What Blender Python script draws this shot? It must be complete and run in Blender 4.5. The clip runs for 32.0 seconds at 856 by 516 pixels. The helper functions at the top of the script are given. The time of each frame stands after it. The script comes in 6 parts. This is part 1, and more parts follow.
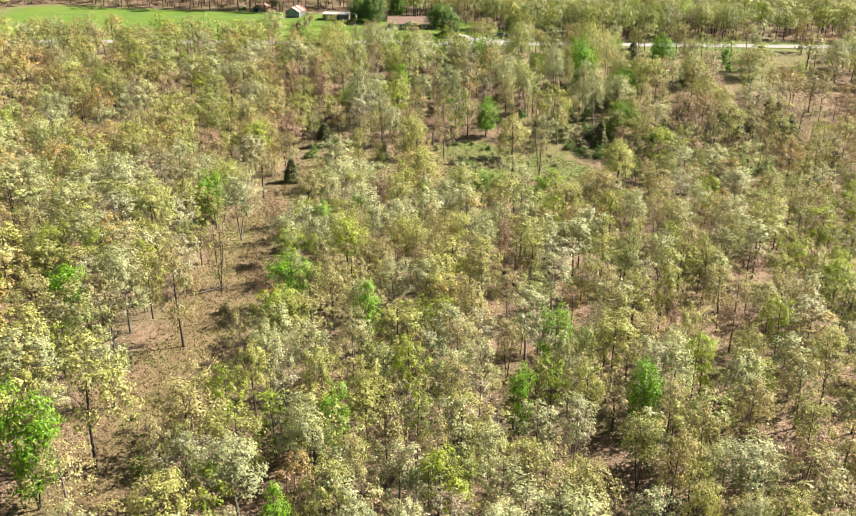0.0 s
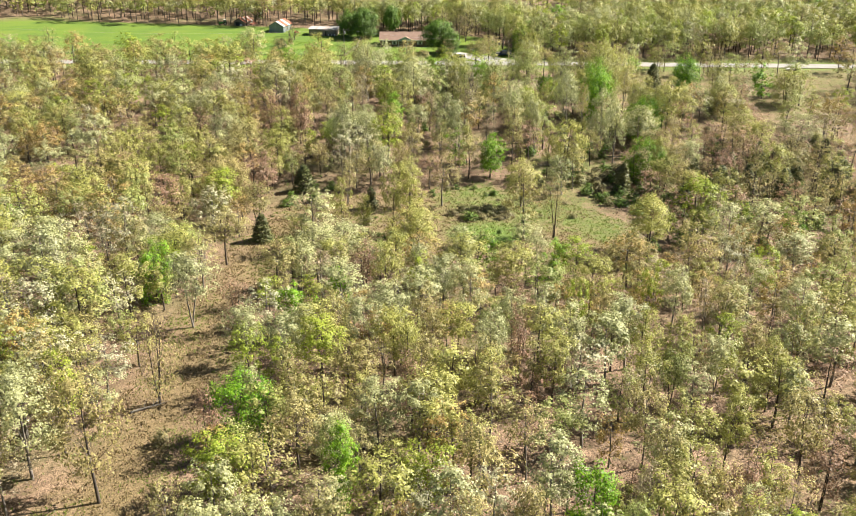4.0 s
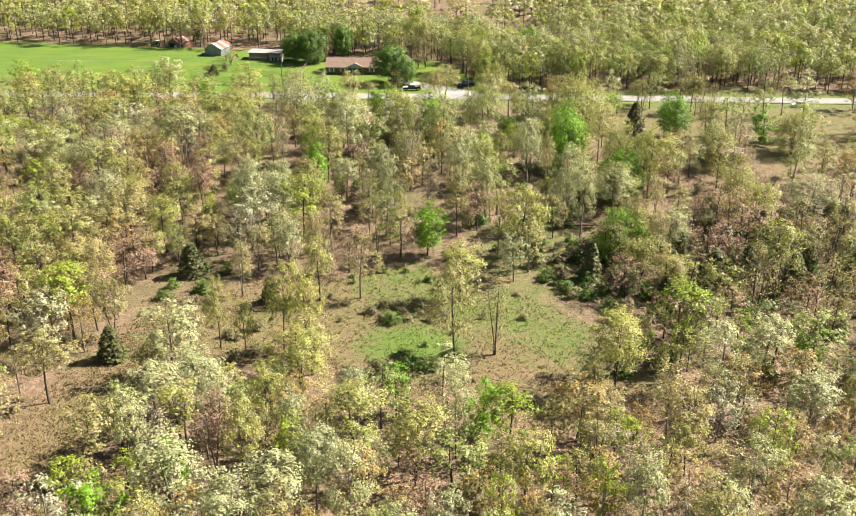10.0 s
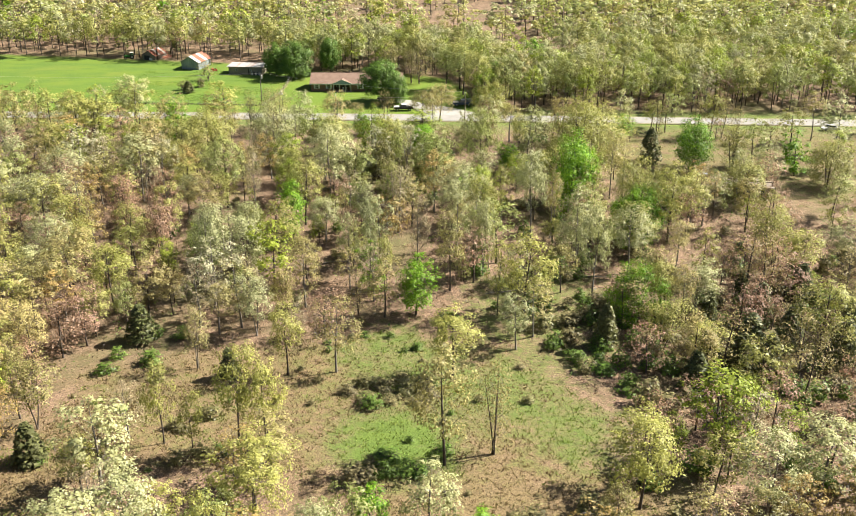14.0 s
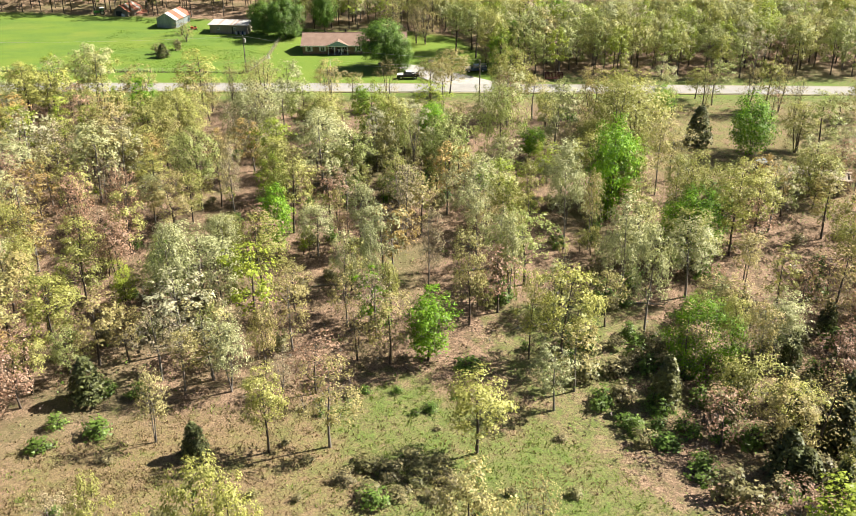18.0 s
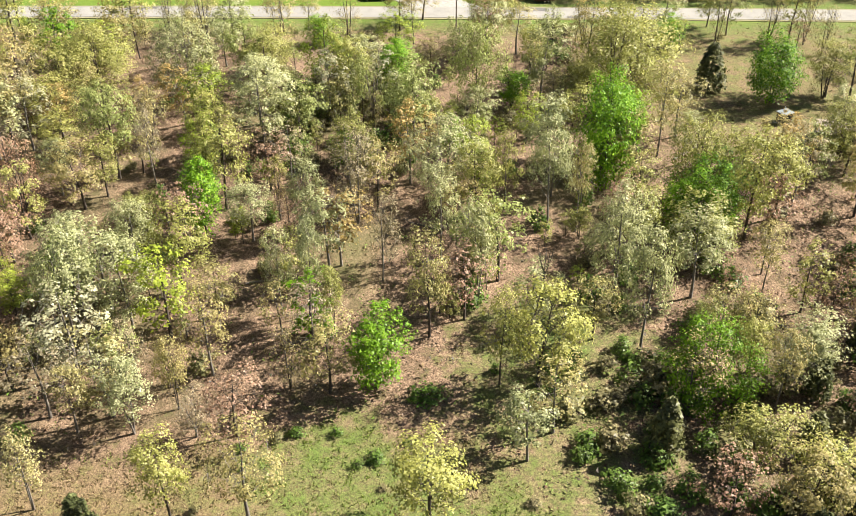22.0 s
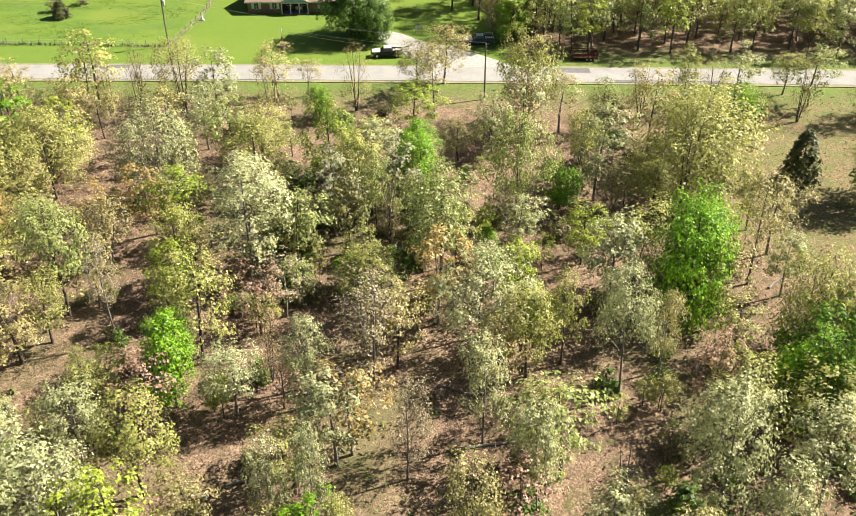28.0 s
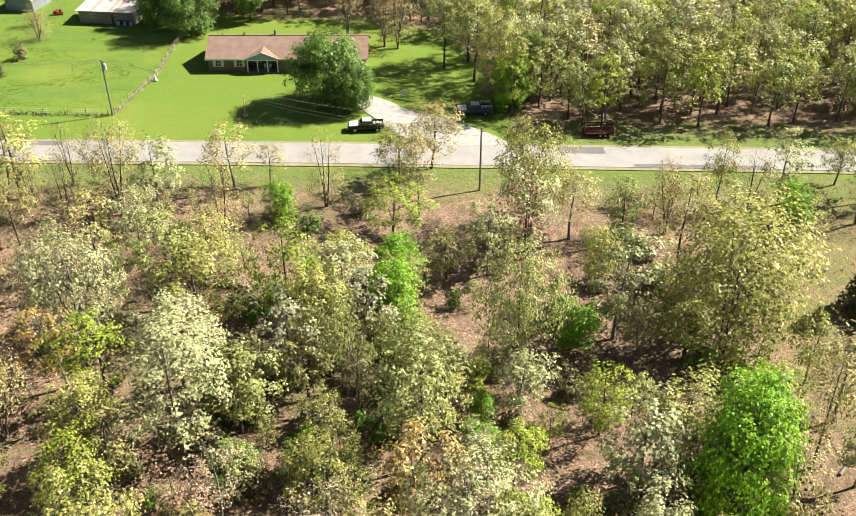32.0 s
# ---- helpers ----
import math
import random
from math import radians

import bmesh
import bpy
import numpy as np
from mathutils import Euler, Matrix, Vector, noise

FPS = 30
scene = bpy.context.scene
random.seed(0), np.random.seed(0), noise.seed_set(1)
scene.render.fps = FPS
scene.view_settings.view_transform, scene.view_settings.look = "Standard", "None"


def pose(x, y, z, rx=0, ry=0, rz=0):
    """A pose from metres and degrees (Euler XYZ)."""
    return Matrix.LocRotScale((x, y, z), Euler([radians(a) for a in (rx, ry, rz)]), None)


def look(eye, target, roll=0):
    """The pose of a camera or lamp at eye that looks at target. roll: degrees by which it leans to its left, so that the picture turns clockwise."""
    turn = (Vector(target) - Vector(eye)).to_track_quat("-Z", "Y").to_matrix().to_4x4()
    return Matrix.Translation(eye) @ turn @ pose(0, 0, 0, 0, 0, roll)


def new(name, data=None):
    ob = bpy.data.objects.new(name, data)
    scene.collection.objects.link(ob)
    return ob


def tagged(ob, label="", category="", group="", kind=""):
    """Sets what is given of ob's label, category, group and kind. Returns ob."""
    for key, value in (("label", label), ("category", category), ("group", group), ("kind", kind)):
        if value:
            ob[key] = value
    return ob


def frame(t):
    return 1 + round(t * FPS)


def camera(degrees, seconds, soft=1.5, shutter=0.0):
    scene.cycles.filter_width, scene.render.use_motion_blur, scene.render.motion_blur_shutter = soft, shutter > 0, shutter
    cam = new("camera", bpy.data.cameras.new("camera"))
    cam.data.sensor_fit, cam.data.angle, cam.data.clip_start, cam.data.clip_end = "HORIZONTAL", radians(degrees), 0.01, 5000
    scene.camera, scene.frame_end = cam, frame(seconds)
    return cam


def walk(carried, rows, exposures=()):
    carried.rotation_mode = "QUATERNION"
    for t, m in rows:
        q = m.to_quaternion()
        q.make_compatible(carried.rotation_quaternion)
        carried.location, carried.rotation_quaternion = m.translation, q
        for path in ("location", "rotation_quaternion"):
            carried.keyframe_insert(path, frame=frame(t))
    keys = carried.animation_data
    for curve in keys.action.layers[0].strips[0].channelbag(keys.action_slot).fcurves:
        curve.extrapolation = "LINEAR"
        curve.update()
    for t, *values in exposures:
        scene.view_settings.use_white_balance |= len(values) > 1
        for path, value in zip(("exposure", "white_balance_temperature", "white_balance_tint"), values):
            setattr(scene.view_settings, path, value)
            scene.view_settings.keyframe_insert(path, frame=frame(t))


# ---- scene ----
cam = camera(49.6, 32.0, 0.8)
METRES, EYE, TILT, LEAN, TURN = 244.0, 64.0, -23.1, 0.0, 0.0
ROWS = [
    (0.0, 0.0, 0.0, 0.0, 0.0, 0.0, -0.0),
    (0.5, 0.0004, 0.0168, 0.007, -0.01, 0.01, 0.02),
    (1.0, 0.0007, 0.0334, 0.014, -0.02, 0.01, 0.02),
    (1.5, 0.0012, 0.0502, 0.0209, -0.02, 0.01, 0.03),
    (2.0, 0.0011, 0.0674, 0.028, -0.04, 0.02, 0.05),
    (2.5, 0.0009, 0.0852, 0.0355, -0.06, 0.04, 0.08),
    (3.0, 0.001, 0.1035, 0.0432, -0.08, 0.07, 0.1),
    (3.5, 0.0012, 0.1217, 0.0513, -0.12, 0.05, 0.12),
    (5.5, 0.0107, 0.1886, 0.0809, -0.12, 0.1, 0.15),
    (6.0, 0.0148, 0.2032, 0.0869, -0.14, 0.12, 0.15),
    (6.5, 0.02, 0.2176, 0.093, -0.14, 0.12, 0.13),
    (7.0, 0.026, 0.2326, 0.0992, -0.12, 0.13, 0.12),
    (7.5, 0.0326, 0.2481, 0.1058, -0.12, 0.12, 0.13),
    (8.0, 0.0396, 0.2632, 0.1125, -0.11, 0.12, 0.16),
    (8.5, 0.0464, 0.2783, 0.1191, -0.15, 0.12, 0.1),
    (9.0, 0.0527, 0.2929, 0.1255, -0.17, 0.11, 0.1),
    (9.5, 0.0587, 0.3071, 0.1314, -0.21, 0.12, 0.08),
    (10.0, 0.0639, 0.3213, 0.1373, -0.25, 0.11, 0.07),
    (10.5, 0.069, 0.3357, 0.1433, -0.24, 0.12, 0.04),
    (11.0, 0.0733, 0.3496, 0.1489, -0.23, 0.13, 0.05),
    (11.5, 0.0761, 0.363, 0.155, -0.24, 0.11, 0.03),
    (12.0, 0.0774, 0.3764, 0.16, -0.27, 0.13, 0.01),
    (12.5, 0.0779, 0.389, 0.1656, -0.29, 0.12, 0.02),
    (13.0, 0.077, 0.4008, 0.1703, -0.27, 0.13, 0.01),
    (13.5, 0.075, 0.4113, 0.1754, -0.27, 0.08, 0.0),
    (14.0, 0.0722, 0.4227, 0.18, -0.26, 0.06, 0.04),
    (14.5, 0.0697, 0.4348, 0.1852, -0.21, 0.04, 0.11),
    (15.0, 0.0681, 0.4477, 0.1911, -0.15, 0.05, 0.14),
    (15.5, 0.0666, 0.4621, 0.197, -0.14, 0.07, 0.17),
    (17.5, 0.0652, 0.5307, 0.2261, -0.13, -2.1, 0.35),
    (18.0, 0.0663, 0.5501, 0.2338, -0.1, -3.85, 0.43),
    (18.5, 0.0675, 0.568, 0.2405, -0.14, -5.73, 0.48),
    (19.0, 0.0702, 0.5842, 0.2476, -0.13, -7.7, 0.54),
    (19.5, 0.073, 0.5988, 0.2543, -0.18, -9.45, 0.57),
    (20.0, 0.0757, 0.6123, 0.2606, -0.24, -10.61, 0.56),
    (20.5, 0.0794, 0.625, 0.2665, -0.2, -10.76, 0.57),
    (21.0, 0.0826, 0.6366, 0.2717, -0.25, -10.74, 0.54),
    (21.5, 0.0862, 0.6474, 0.2765, -0.29, -10.76, 0.55),
    (22.0, 0.0898, 0.6571, 0.2805, -0.27, -10.74, 0.56),
    (22.5, 0.0931, 0.6668, 0.2847, -0.3, -10.75, 0.53),
    (23.0, 0.0954, 0.6764, 0.2893, -0.35, -10.85, 0.55),
    (23.5, 0.0967, 0.6864, 0.2933, -0.39, -10.87, 0.53),
    (24.0, 0.0962, 0.6971, 0.2976, -0.42, -10.88, 0.48),
    (24.5, 0.0949, 0.7082, 0.3022, -0.44, -10.92, 0.51),
    (25.0, 0.0923, 0.7199, 0.3065, -0.44, -10.92, 0.52),
    (25.5, 0.088, 0.7317, 0.311, -0.5, -10.96, 0.55),
    (27.5, 0.0756, 0.7783, 0.3306, -0.36, -10.99, 0.52),
    (28.0, 0.0744, 0.7899, 0.3355, -0.38, -10.99, 0.48),
    (28.5, 0.0744, 0.8018, 0.3411, -0.36, -11.03, 0.48),
    (29.0, 0.0747, 0.8145, 0.3462, -0.37, -10.98, 0.46),
    (29.5, 0.0757, 0.8273, 0.3519, -0.36, -10.99, 0.44),
    (30.0, 0.0771, 0.8408, 0.3579, -0.35, -11.0, 0.47),
    (30.5, 0.0789, 0.8551, 0.3641, -0.31, -10.99, 0.47),
    (31.0, 0.0804, 0.8701, 0.3712, -0.34, -11.07, 0.42),
    (31.5, 0.0823, 0.8857, 0.3782, -0.32, -11.12, 0.37),
    (32.0, 0.0847, 0.9013, 0.3851, -0.32, -11.13, 0.36),
]
walk(cam, [(t, pose(0, 0, EYE, TILT, LEAN, TURN) @ pose(METRES * x, METRES * y, METRES * z, 90 + pitch, roll, yaw)) for t, x, y, z, yaw, pitch, roll in ROWS])

# ---- world and light ----
SUN_EL, SUN_AZ = 42.0, 17.0   # elevation; azimuth from +x towards +y
world = bpy.data.worlds.new("sky")
scene.world = world
world.use_nodes = True
wn = world.node_tree
sky = wn.nodes.new("ShaderNodeTexSky")
sky.sky_type = "NISHITA"
sky.sun_disc = False
sky.sun_elevation = radians(SUN_EL)
sky.sun_rotation = radians(90 - SUN_AZ)
sky.air_density, sky.dust_density = 1.0, 1.2
wn.links.new(sky.outputs[0], wn.nodes["Background"].inputs[0])
wn.nodes["Background"].inputs[1].default_value = 0.027
sun_data = bpy.data.lights.new("sun", "SUN")
sun_data.energy, sun_data.angle, sun_data.color = 5.0, radians(0.53), (1.0, 0.93, 0.80)
sun_way = Vector((math.cos(radians(SUN_EL)) * math.cos(radians(SUN_AZ)), math.cos(radians(SUN_EL)) * math.sin(radians(SUN_AZ)), math.sin(radians(SUN_EL))))
sun = new("sun", sun_data)
sun.matrix_world = look(sun_way * 500, (0, 0, 0))
scene.view_settings.exposure = 1.75


# ---- materials ----
def material(name, rough=0.8, metal=0.0):
    m = bpy.data.materials.new(name)
    m.use_nodes = True
    b = m.node_tree.nodes["Principled BSDF"]
    b.inputs["Roughness"].default_value, b.inputs["Metallic"].default_value = rough, metal
    b.inputs["Specular IOR Level"].default_value = 0.25
    return m, m.node_tree, b


def noise_at(nt, scale, detail=4.0, coords="Object", rough=0.6, stretch=None):
    tc = nt.nodes.new("ShaderNodeTexCoord")
    n = nt.nodes.new("ShaderNodeTexNoise")
    n.inputs["Scale"].default_value, n.inputs["Detail"].default_value, n.inputs["Roughness"].default_value = scale, detail, rough
    if stretch:
        mp = nt.nodes.new("ShaderNodeMapping")
        mp.inputs["Scale"].default_value = stretch
        nt.links.new(tc.outputs[coords], mp.inputs[0])
        nt.links.new(mp.outputs[0], n.inputs["Vector"])
    else:
        nt.links.new(tc.outputs[coords], n.inputs["Vector"])
    return n.outputs["Fac"]


def ramp(nt, fac, *stops):
    r = nt.nodes.new("ShaderNodeValToRGB")
    el = r.color_ramp.elements
    while len(el) < len(stops):
        el.new(0.5)
    for e, (p, c) in zip(el, stops):
        e.position, e.color = p, (*c, 1)
    nt.links.new(fac, r.inputs[0])
    return r.outputs[0]


def mix(nt, fac, a, b, blend="MIX"):
    n = nt.nodes.new("ShaderNodeMix")
    n.data_type, n.blend_type = "RGBA", blend
    for i, v in ((0, fac), (6, a), (7, b)):
        if isinstance(v, bpy.types.NodeSocket):
            nt.links.new(v, n.inputs[i])
        elif i == 0:
            n.inputs[0].default_value = v
        else:
            n.inputs[i].default_value = (*v, 1)
    return n.outputs[2]


def calc(nt, op, a, b=0.0, clamp=False):
    n = nt.nodes.new("ShaderNodeMath")
    n.operation, n.use_clamp = op, clamp
    for i, v in enumerate((a, b)):
        if isinstance(v, bpy.types.NodeSocket):
            nt.links.new(v, n.inputs[i])
        else:
            n.inputs[i].default_value = v
    return n.outputs[0]


def bumped(nt, b, height, strength=0.4, distance=0.05):
    n = nt.nodes.new("ShaderNodeBump")
    n.inputs["Strength"].default_value, n.inputs["Distance"].default_value = strength, distance
    nt.links.new(height, n.inputs["Height"])
    nt.links.new(n.outputs[0], b.inputs["Normal"])


def surface(name, dark, light, scale=3.0, rough=0.8, metal=0.0, bump=0.3, fine=30.0, stretch=None):
    """A worn surface: a broad stain pattern and a fine grain over it."""
    m, nt, b = material(name, rough, metal)
    dark, light = tuple(c * 0.78 for c in dark), tuple(c * 0.78 for c in light)
    broad = ramp(nt, noise_at(nt, scale, 5, stretch=stretch), (0.3, dark), (0.7, light))
    grain = noise_at(nt, fine, 2, stretch=stretch)
    nt.links.new(mix(nt, 0.35, broad, ramp(nt, grain, (0.35, tuple(c * 0.6 for c in dark)), (0.65, light))), b.inputs["Base Color"])
    bumped(nt, b, grain, bump, 0.02)
    return m


def leaf_material(name, dark, light, gold, sheen=0.45):
    """Thin leaves that let light through; tint varies from tree to tree and from leaf to leaf."""
    m, nt, b = material(name, sheen)
    geo, info = nt.nodes.new("ShaderNodeNewGeometry"), nt.nodes.new("ShaderNodeObjectInfo")
    leaf = ramp(nt, geo.outputs["Random Per Island"], (0.0, tuple(c * 0.6 for c in dark)), (0.3, tuple(c * 0.95 for c in dark)), (0.95, tuple(c * 0.95 for c in light)))
    tree = mix(nt, calc(nt, "MULTIPLY", info.outputs["Random"], 0.5), leaf, tuple(c * 0.84 for c in gold))
    tone = ramp(nt, noise_at(nt, 0.8, 2.0), (0.38, (0.76, 0.77, 0.74)), (0.54, (1.0, 1.0, 1.0)))
    tree = mix(nt, 1.0, tree, tone, "MULTIPLY")
    own = calc(nt, "FRACT", calc(nt, "MULTIPLY", info.outputs["Random"], 7.31))
    tree = mix(nt, 1.0, tree, ramp(nt, own, (0.0, (0.80, 0.82, 0.75)), (0.5, (0.95, 0.96, 0.92)), (1.0, (1.10, 1.10, 1.06))), "MULTIPLY")
    nt.links.new(tree, b.inputs["Base Color"])
    thin = nt.nodes.new("ShaderNodeBsdfTranslucent")
    nt.links.new(mix(nt, 1.0, tree, (1.1, 1.12, 0.85), "MULTIPLY"), thin.inputs[0])
    blend = nt.nodes.new("ShaderNodeMixShader")
    blend.inputs[0].default_value = 0.31
    nt.links.new(b.outputs[0], blend.inputs[1])
    nt.links.new(thin.outputs[0], blend.inputs[2])
    nt.links.new(blend.outputs[0], nt.nodes["Material Output"].inputs[0])
    return m


LEAVES = {
    "oak": leaf_material("oak_leaves", (0.255, 0.23, 0.081), (0.509, 0.459, 0.216), (0.475, 0.366, 0.164)),
    "white_oak": leaf_material("white_oak_leaves", (0.328, 0.341, 0.167), (0.569, 0.575, 0.355), (0.47, 0.461, 0.212)),
    "hickory": leaf_material("hickory_leaves", (0.274, 0.274, 0.062), (0.528, 0.507, 0.21), (0.454, 0.455, 0.117)),
    "maple": leaf_material("maple_leaves", (0.09, 0.235, 0.01), (0.3, 0.5, 0.035), (0.25, 0.42, 0.025)),
    "elm": leaf_material("elm_leaves", (0.235, 0.263, 0.08), (0.459, 0.486, 0.217), (0.374, 0.434, 0.109)),
    "redbud": leaf_material("redbud_leaves", (0.289, 0.176, 0.126), (0.518, 0.344, 0.276), (0.464, 0.272, 0.184)),
    "ash": leaf_material("ash_leaves", (0.321, 0.26, 0.171), (0.544, 0.453, 0.351), (0.472, 0.393, 0.236)),
    "bare": leaf_material("buds", (0.304, 0.251, 0.112), (0.511, 0.44, 0.204), (0.457, 0.349, 0.155)),
    "cedar": leaf_material("cedar_needles", (0.081, 0.097, 0.041), (0.207, 0.23, 0.092), (0.173, 0.161, 0.069)),
    "shade": leaf_material("shade_tree_leaves", (0.085, 0.162, 0.024), (0.23, 0.365, 0.068), (0.162, 0.281, 0.043)),
    "bush": leaf_material("bush_leaves", (0.165, 0.141, 0.083), (0.396, 0.33, 0.181), (0.264, 0.28, 0.099)),
    "green_bush": leaf_material("green_bush_leaves", (0.083, 0.151, 0.027), (0.234, 0.371, 0.069), (0.179, 0.247, 0.055)),
    "hackberry": leaf_material("hackberry_leaves", (0.257, 0.268, 0.071), (0.505, 0.507, 0.198), (0.451, 0.401, 0.128)),
    "poplar": leaf_material("poplar_leaves", (0.21, 0.28, 0.028), (0.42, 0.5, 0.077), (0.38, 0.42, 0.055)),
    "beech": leaf_material("beech_leaves", (0.299, 0.21, 0.07), (0.521, 0.392, 0.173), (0.479, 0.318, 0.113)),
    "sycamore": leaf_material("sycamore_leaves", (0.347, 0.335, 0.213), (0.577, 0.559, 0.418), (0.478, 0.451, 0.271)),
    "locust": leaf_material("locust_leaves", (0.308, 0.272, 0.11), (0.563, 0.51, 0.263), (0.502, 0.398, 0.161)),
}
BARK = surface("bark", (0.055, 0.044, 0.036), (0.15, 0.125, 0.105), 4.0, 0.9, 0, 0.6, 14.0, (1, 1, 0.25))
PALE_BARK = surface("pale_bark", (0.13, 0.115, 0.10), (0.30, 0.27, 0.24), 3.0, 0.9, 0, 0.5, 14.0, (1, 1, 0.3))

# ---- the lie of the land ----
HEIGHTS = ((0, -4), (60, -4), (130, -3.5), (170, -4.2), (210, -6), (238, -8.2), (258, -6.5), (300, -2.6), (335, -0.3), (400, 0.3), (450, 1), (520, 2), (700, 8), (1000, 14), (4000, 14))
HY, HZ = zip(*HEIGHTS)
FINE_Y = np.arange(-100, 1100, 1.0)
_z = np.interp(FINE_Y, HY, HZ)
FINE_Z = np.convolve(np.pad(_z, 9, mode="edge"), np.ones(19) / 19, mode="valid")


def land(x, y):
    """Height of the ground."""
    return float(np.interp(y, FINE_Y, FINE_Z)) + 0.18 * noise.noise((x * 0.06, y * 0.06, 3.1)) * (1 if y < 345 else 0.15)


def road_y(x):
    """Centre line of the road."""
    return 361.3 - 0.036 * x - 0.00009 * x * x


def near_line(points, x, y):
    """Distance from (x, y) to a line of points."""
    best = 1e9
    for (ax, ay), (bx, by) in zip(points, points[1:]):
        dx, dy = bx - ax, by - ay
        k = max(0, min(1, ((x - ax) * dx + (y - ay) * dy) / (dx * dx + dy * dy)))
        best = min(best, math.hypot(x - ax - k * dx, y - ay - k * dy))
    return best


def inside(poly, x, y):
    ok, j = False, len(poly) - 1
    for i in range(len(poly)):
        (xi, yi), (xj, yj) = poly[i], poly[j]
        if (yi > y) != (yj > y) and x < (xj - xi) * (y - yi) / (yj - yi) + xi:
            ok = not ok
        j = i
    return ok


LANE = [(-47, 60), (-42, 100), (-38.5, 126), (-36.5, 150), (-36.5, 183), (-34, 203), (-31, 224), (-20, 231)]
CLEARING = [(-33, 211), (-35, 238), (-27, 239), (-18, 244), (4, 247), (12, 250), (17, 248), (27, 246), (33, 238), (39, 231), (45, 221), (43, 207), (51, 200), (47, 191), (33, 189), (24, 191), (14, 196), (8, 201), (2, 207), (-13, 209), (-29, 205)]
LUSH = [(6, 222), (13, 224), (21, 222), (22, 213), (19, 208), (12, 207), (7, 210)]
GLADE = [(3, 248), (12, 251), (19, 247), (24, 240), (31, 239), (39, 230), (46, 220), (43, 206), (36, 209), (30, 219), (24, 224), (20, 228), (5, 233)]
THIN_WOOD = [(-25, 255), (5, 252), (40, 252), (42, 268), (30, 282), (0, 290), (-25, 285)]
MOWN = [(52, 352), (54, 325), (62, 300), (90, 296), (130, 300), (150, 352)]
FARM = [(-190, 460), (-136, 447), (-84, 438), (-60, 434), (-30, 426), (-12, 417), (10, 417), (25, 409), (32, 390), (35, 374), (35, 364), (-190, 370)]
MEADOW = [(-190, 460), (-136, 447), (-84, 438), (-50, 430), (-26, 418), (-25.5, 389), (-29, 374), (-190, 378)]


def lane_gap(x, y):
    """Distance from the lane's line as a share of its half width; the lane is wider on its east side."""
    lx = float(np.interp(y, [p[1] for p in LANE], [p[0] for p in LANE]))
    if y > 232:
        return 9.0
    return near_line(LANE, x, y) / (9.5 if x > lx else 4.0)


def grassy(x, y):
    """(lawn, meadow, dry grass) at a place, 0 to 1."""
    w = 2.5 * noise.noise((x * 0.13, y * 0.13, 0))
    lawn = meadow = dry = 0.0
    if inside(FARM, x, y + w * 0.4):
        lawn = 1.0
    elif abs(y - road_y(x)) < 6.0 + 0.3 * w:
        lawn, meadow, dry = 0.62, 0.7, 0.5
    if lawn > 0.9 and inside(MEADOW, x, y):
        lawn, meadow = 1.0, 0.9
    if inside(MOWN, x + w, y + w):
        dry, meadow = 0.7, 0.35
    if 24 < x + w < 52 and 234 < y + w < 270:
        meadow, dry = 0.5, 0.35
    # Thin green undergrowth, also there to darken the shaded gully floor.
    if 47 < x + 2 * w < 104 and 205 < y + 2 * w < 264:
        meadow, dry = 0.18, 0.0
    if inside(LUSH, x + 0.4 * w, y + 0.4 * w):
        meadow, dry, lawn = 0.95, 0.1, 0.4
    elif inside(GLADE, x + w, y + w):
        meadow, dry = 0.62, 0.55
    elif inside(CLEARING, x + w, y + w):
        dry, meadow = 0.75, 0.24 if y > 208 else 0.12
    if lane_gap(x, y) < 1.0 + w * 0.15:
        dry = max(dry, 0.8)
    if y > 345 and abs(y - road_y(x)) < 12 + w and not lawn:
        dry = 0.7
        meadow = 0.62
    return lawn, meadow, dry


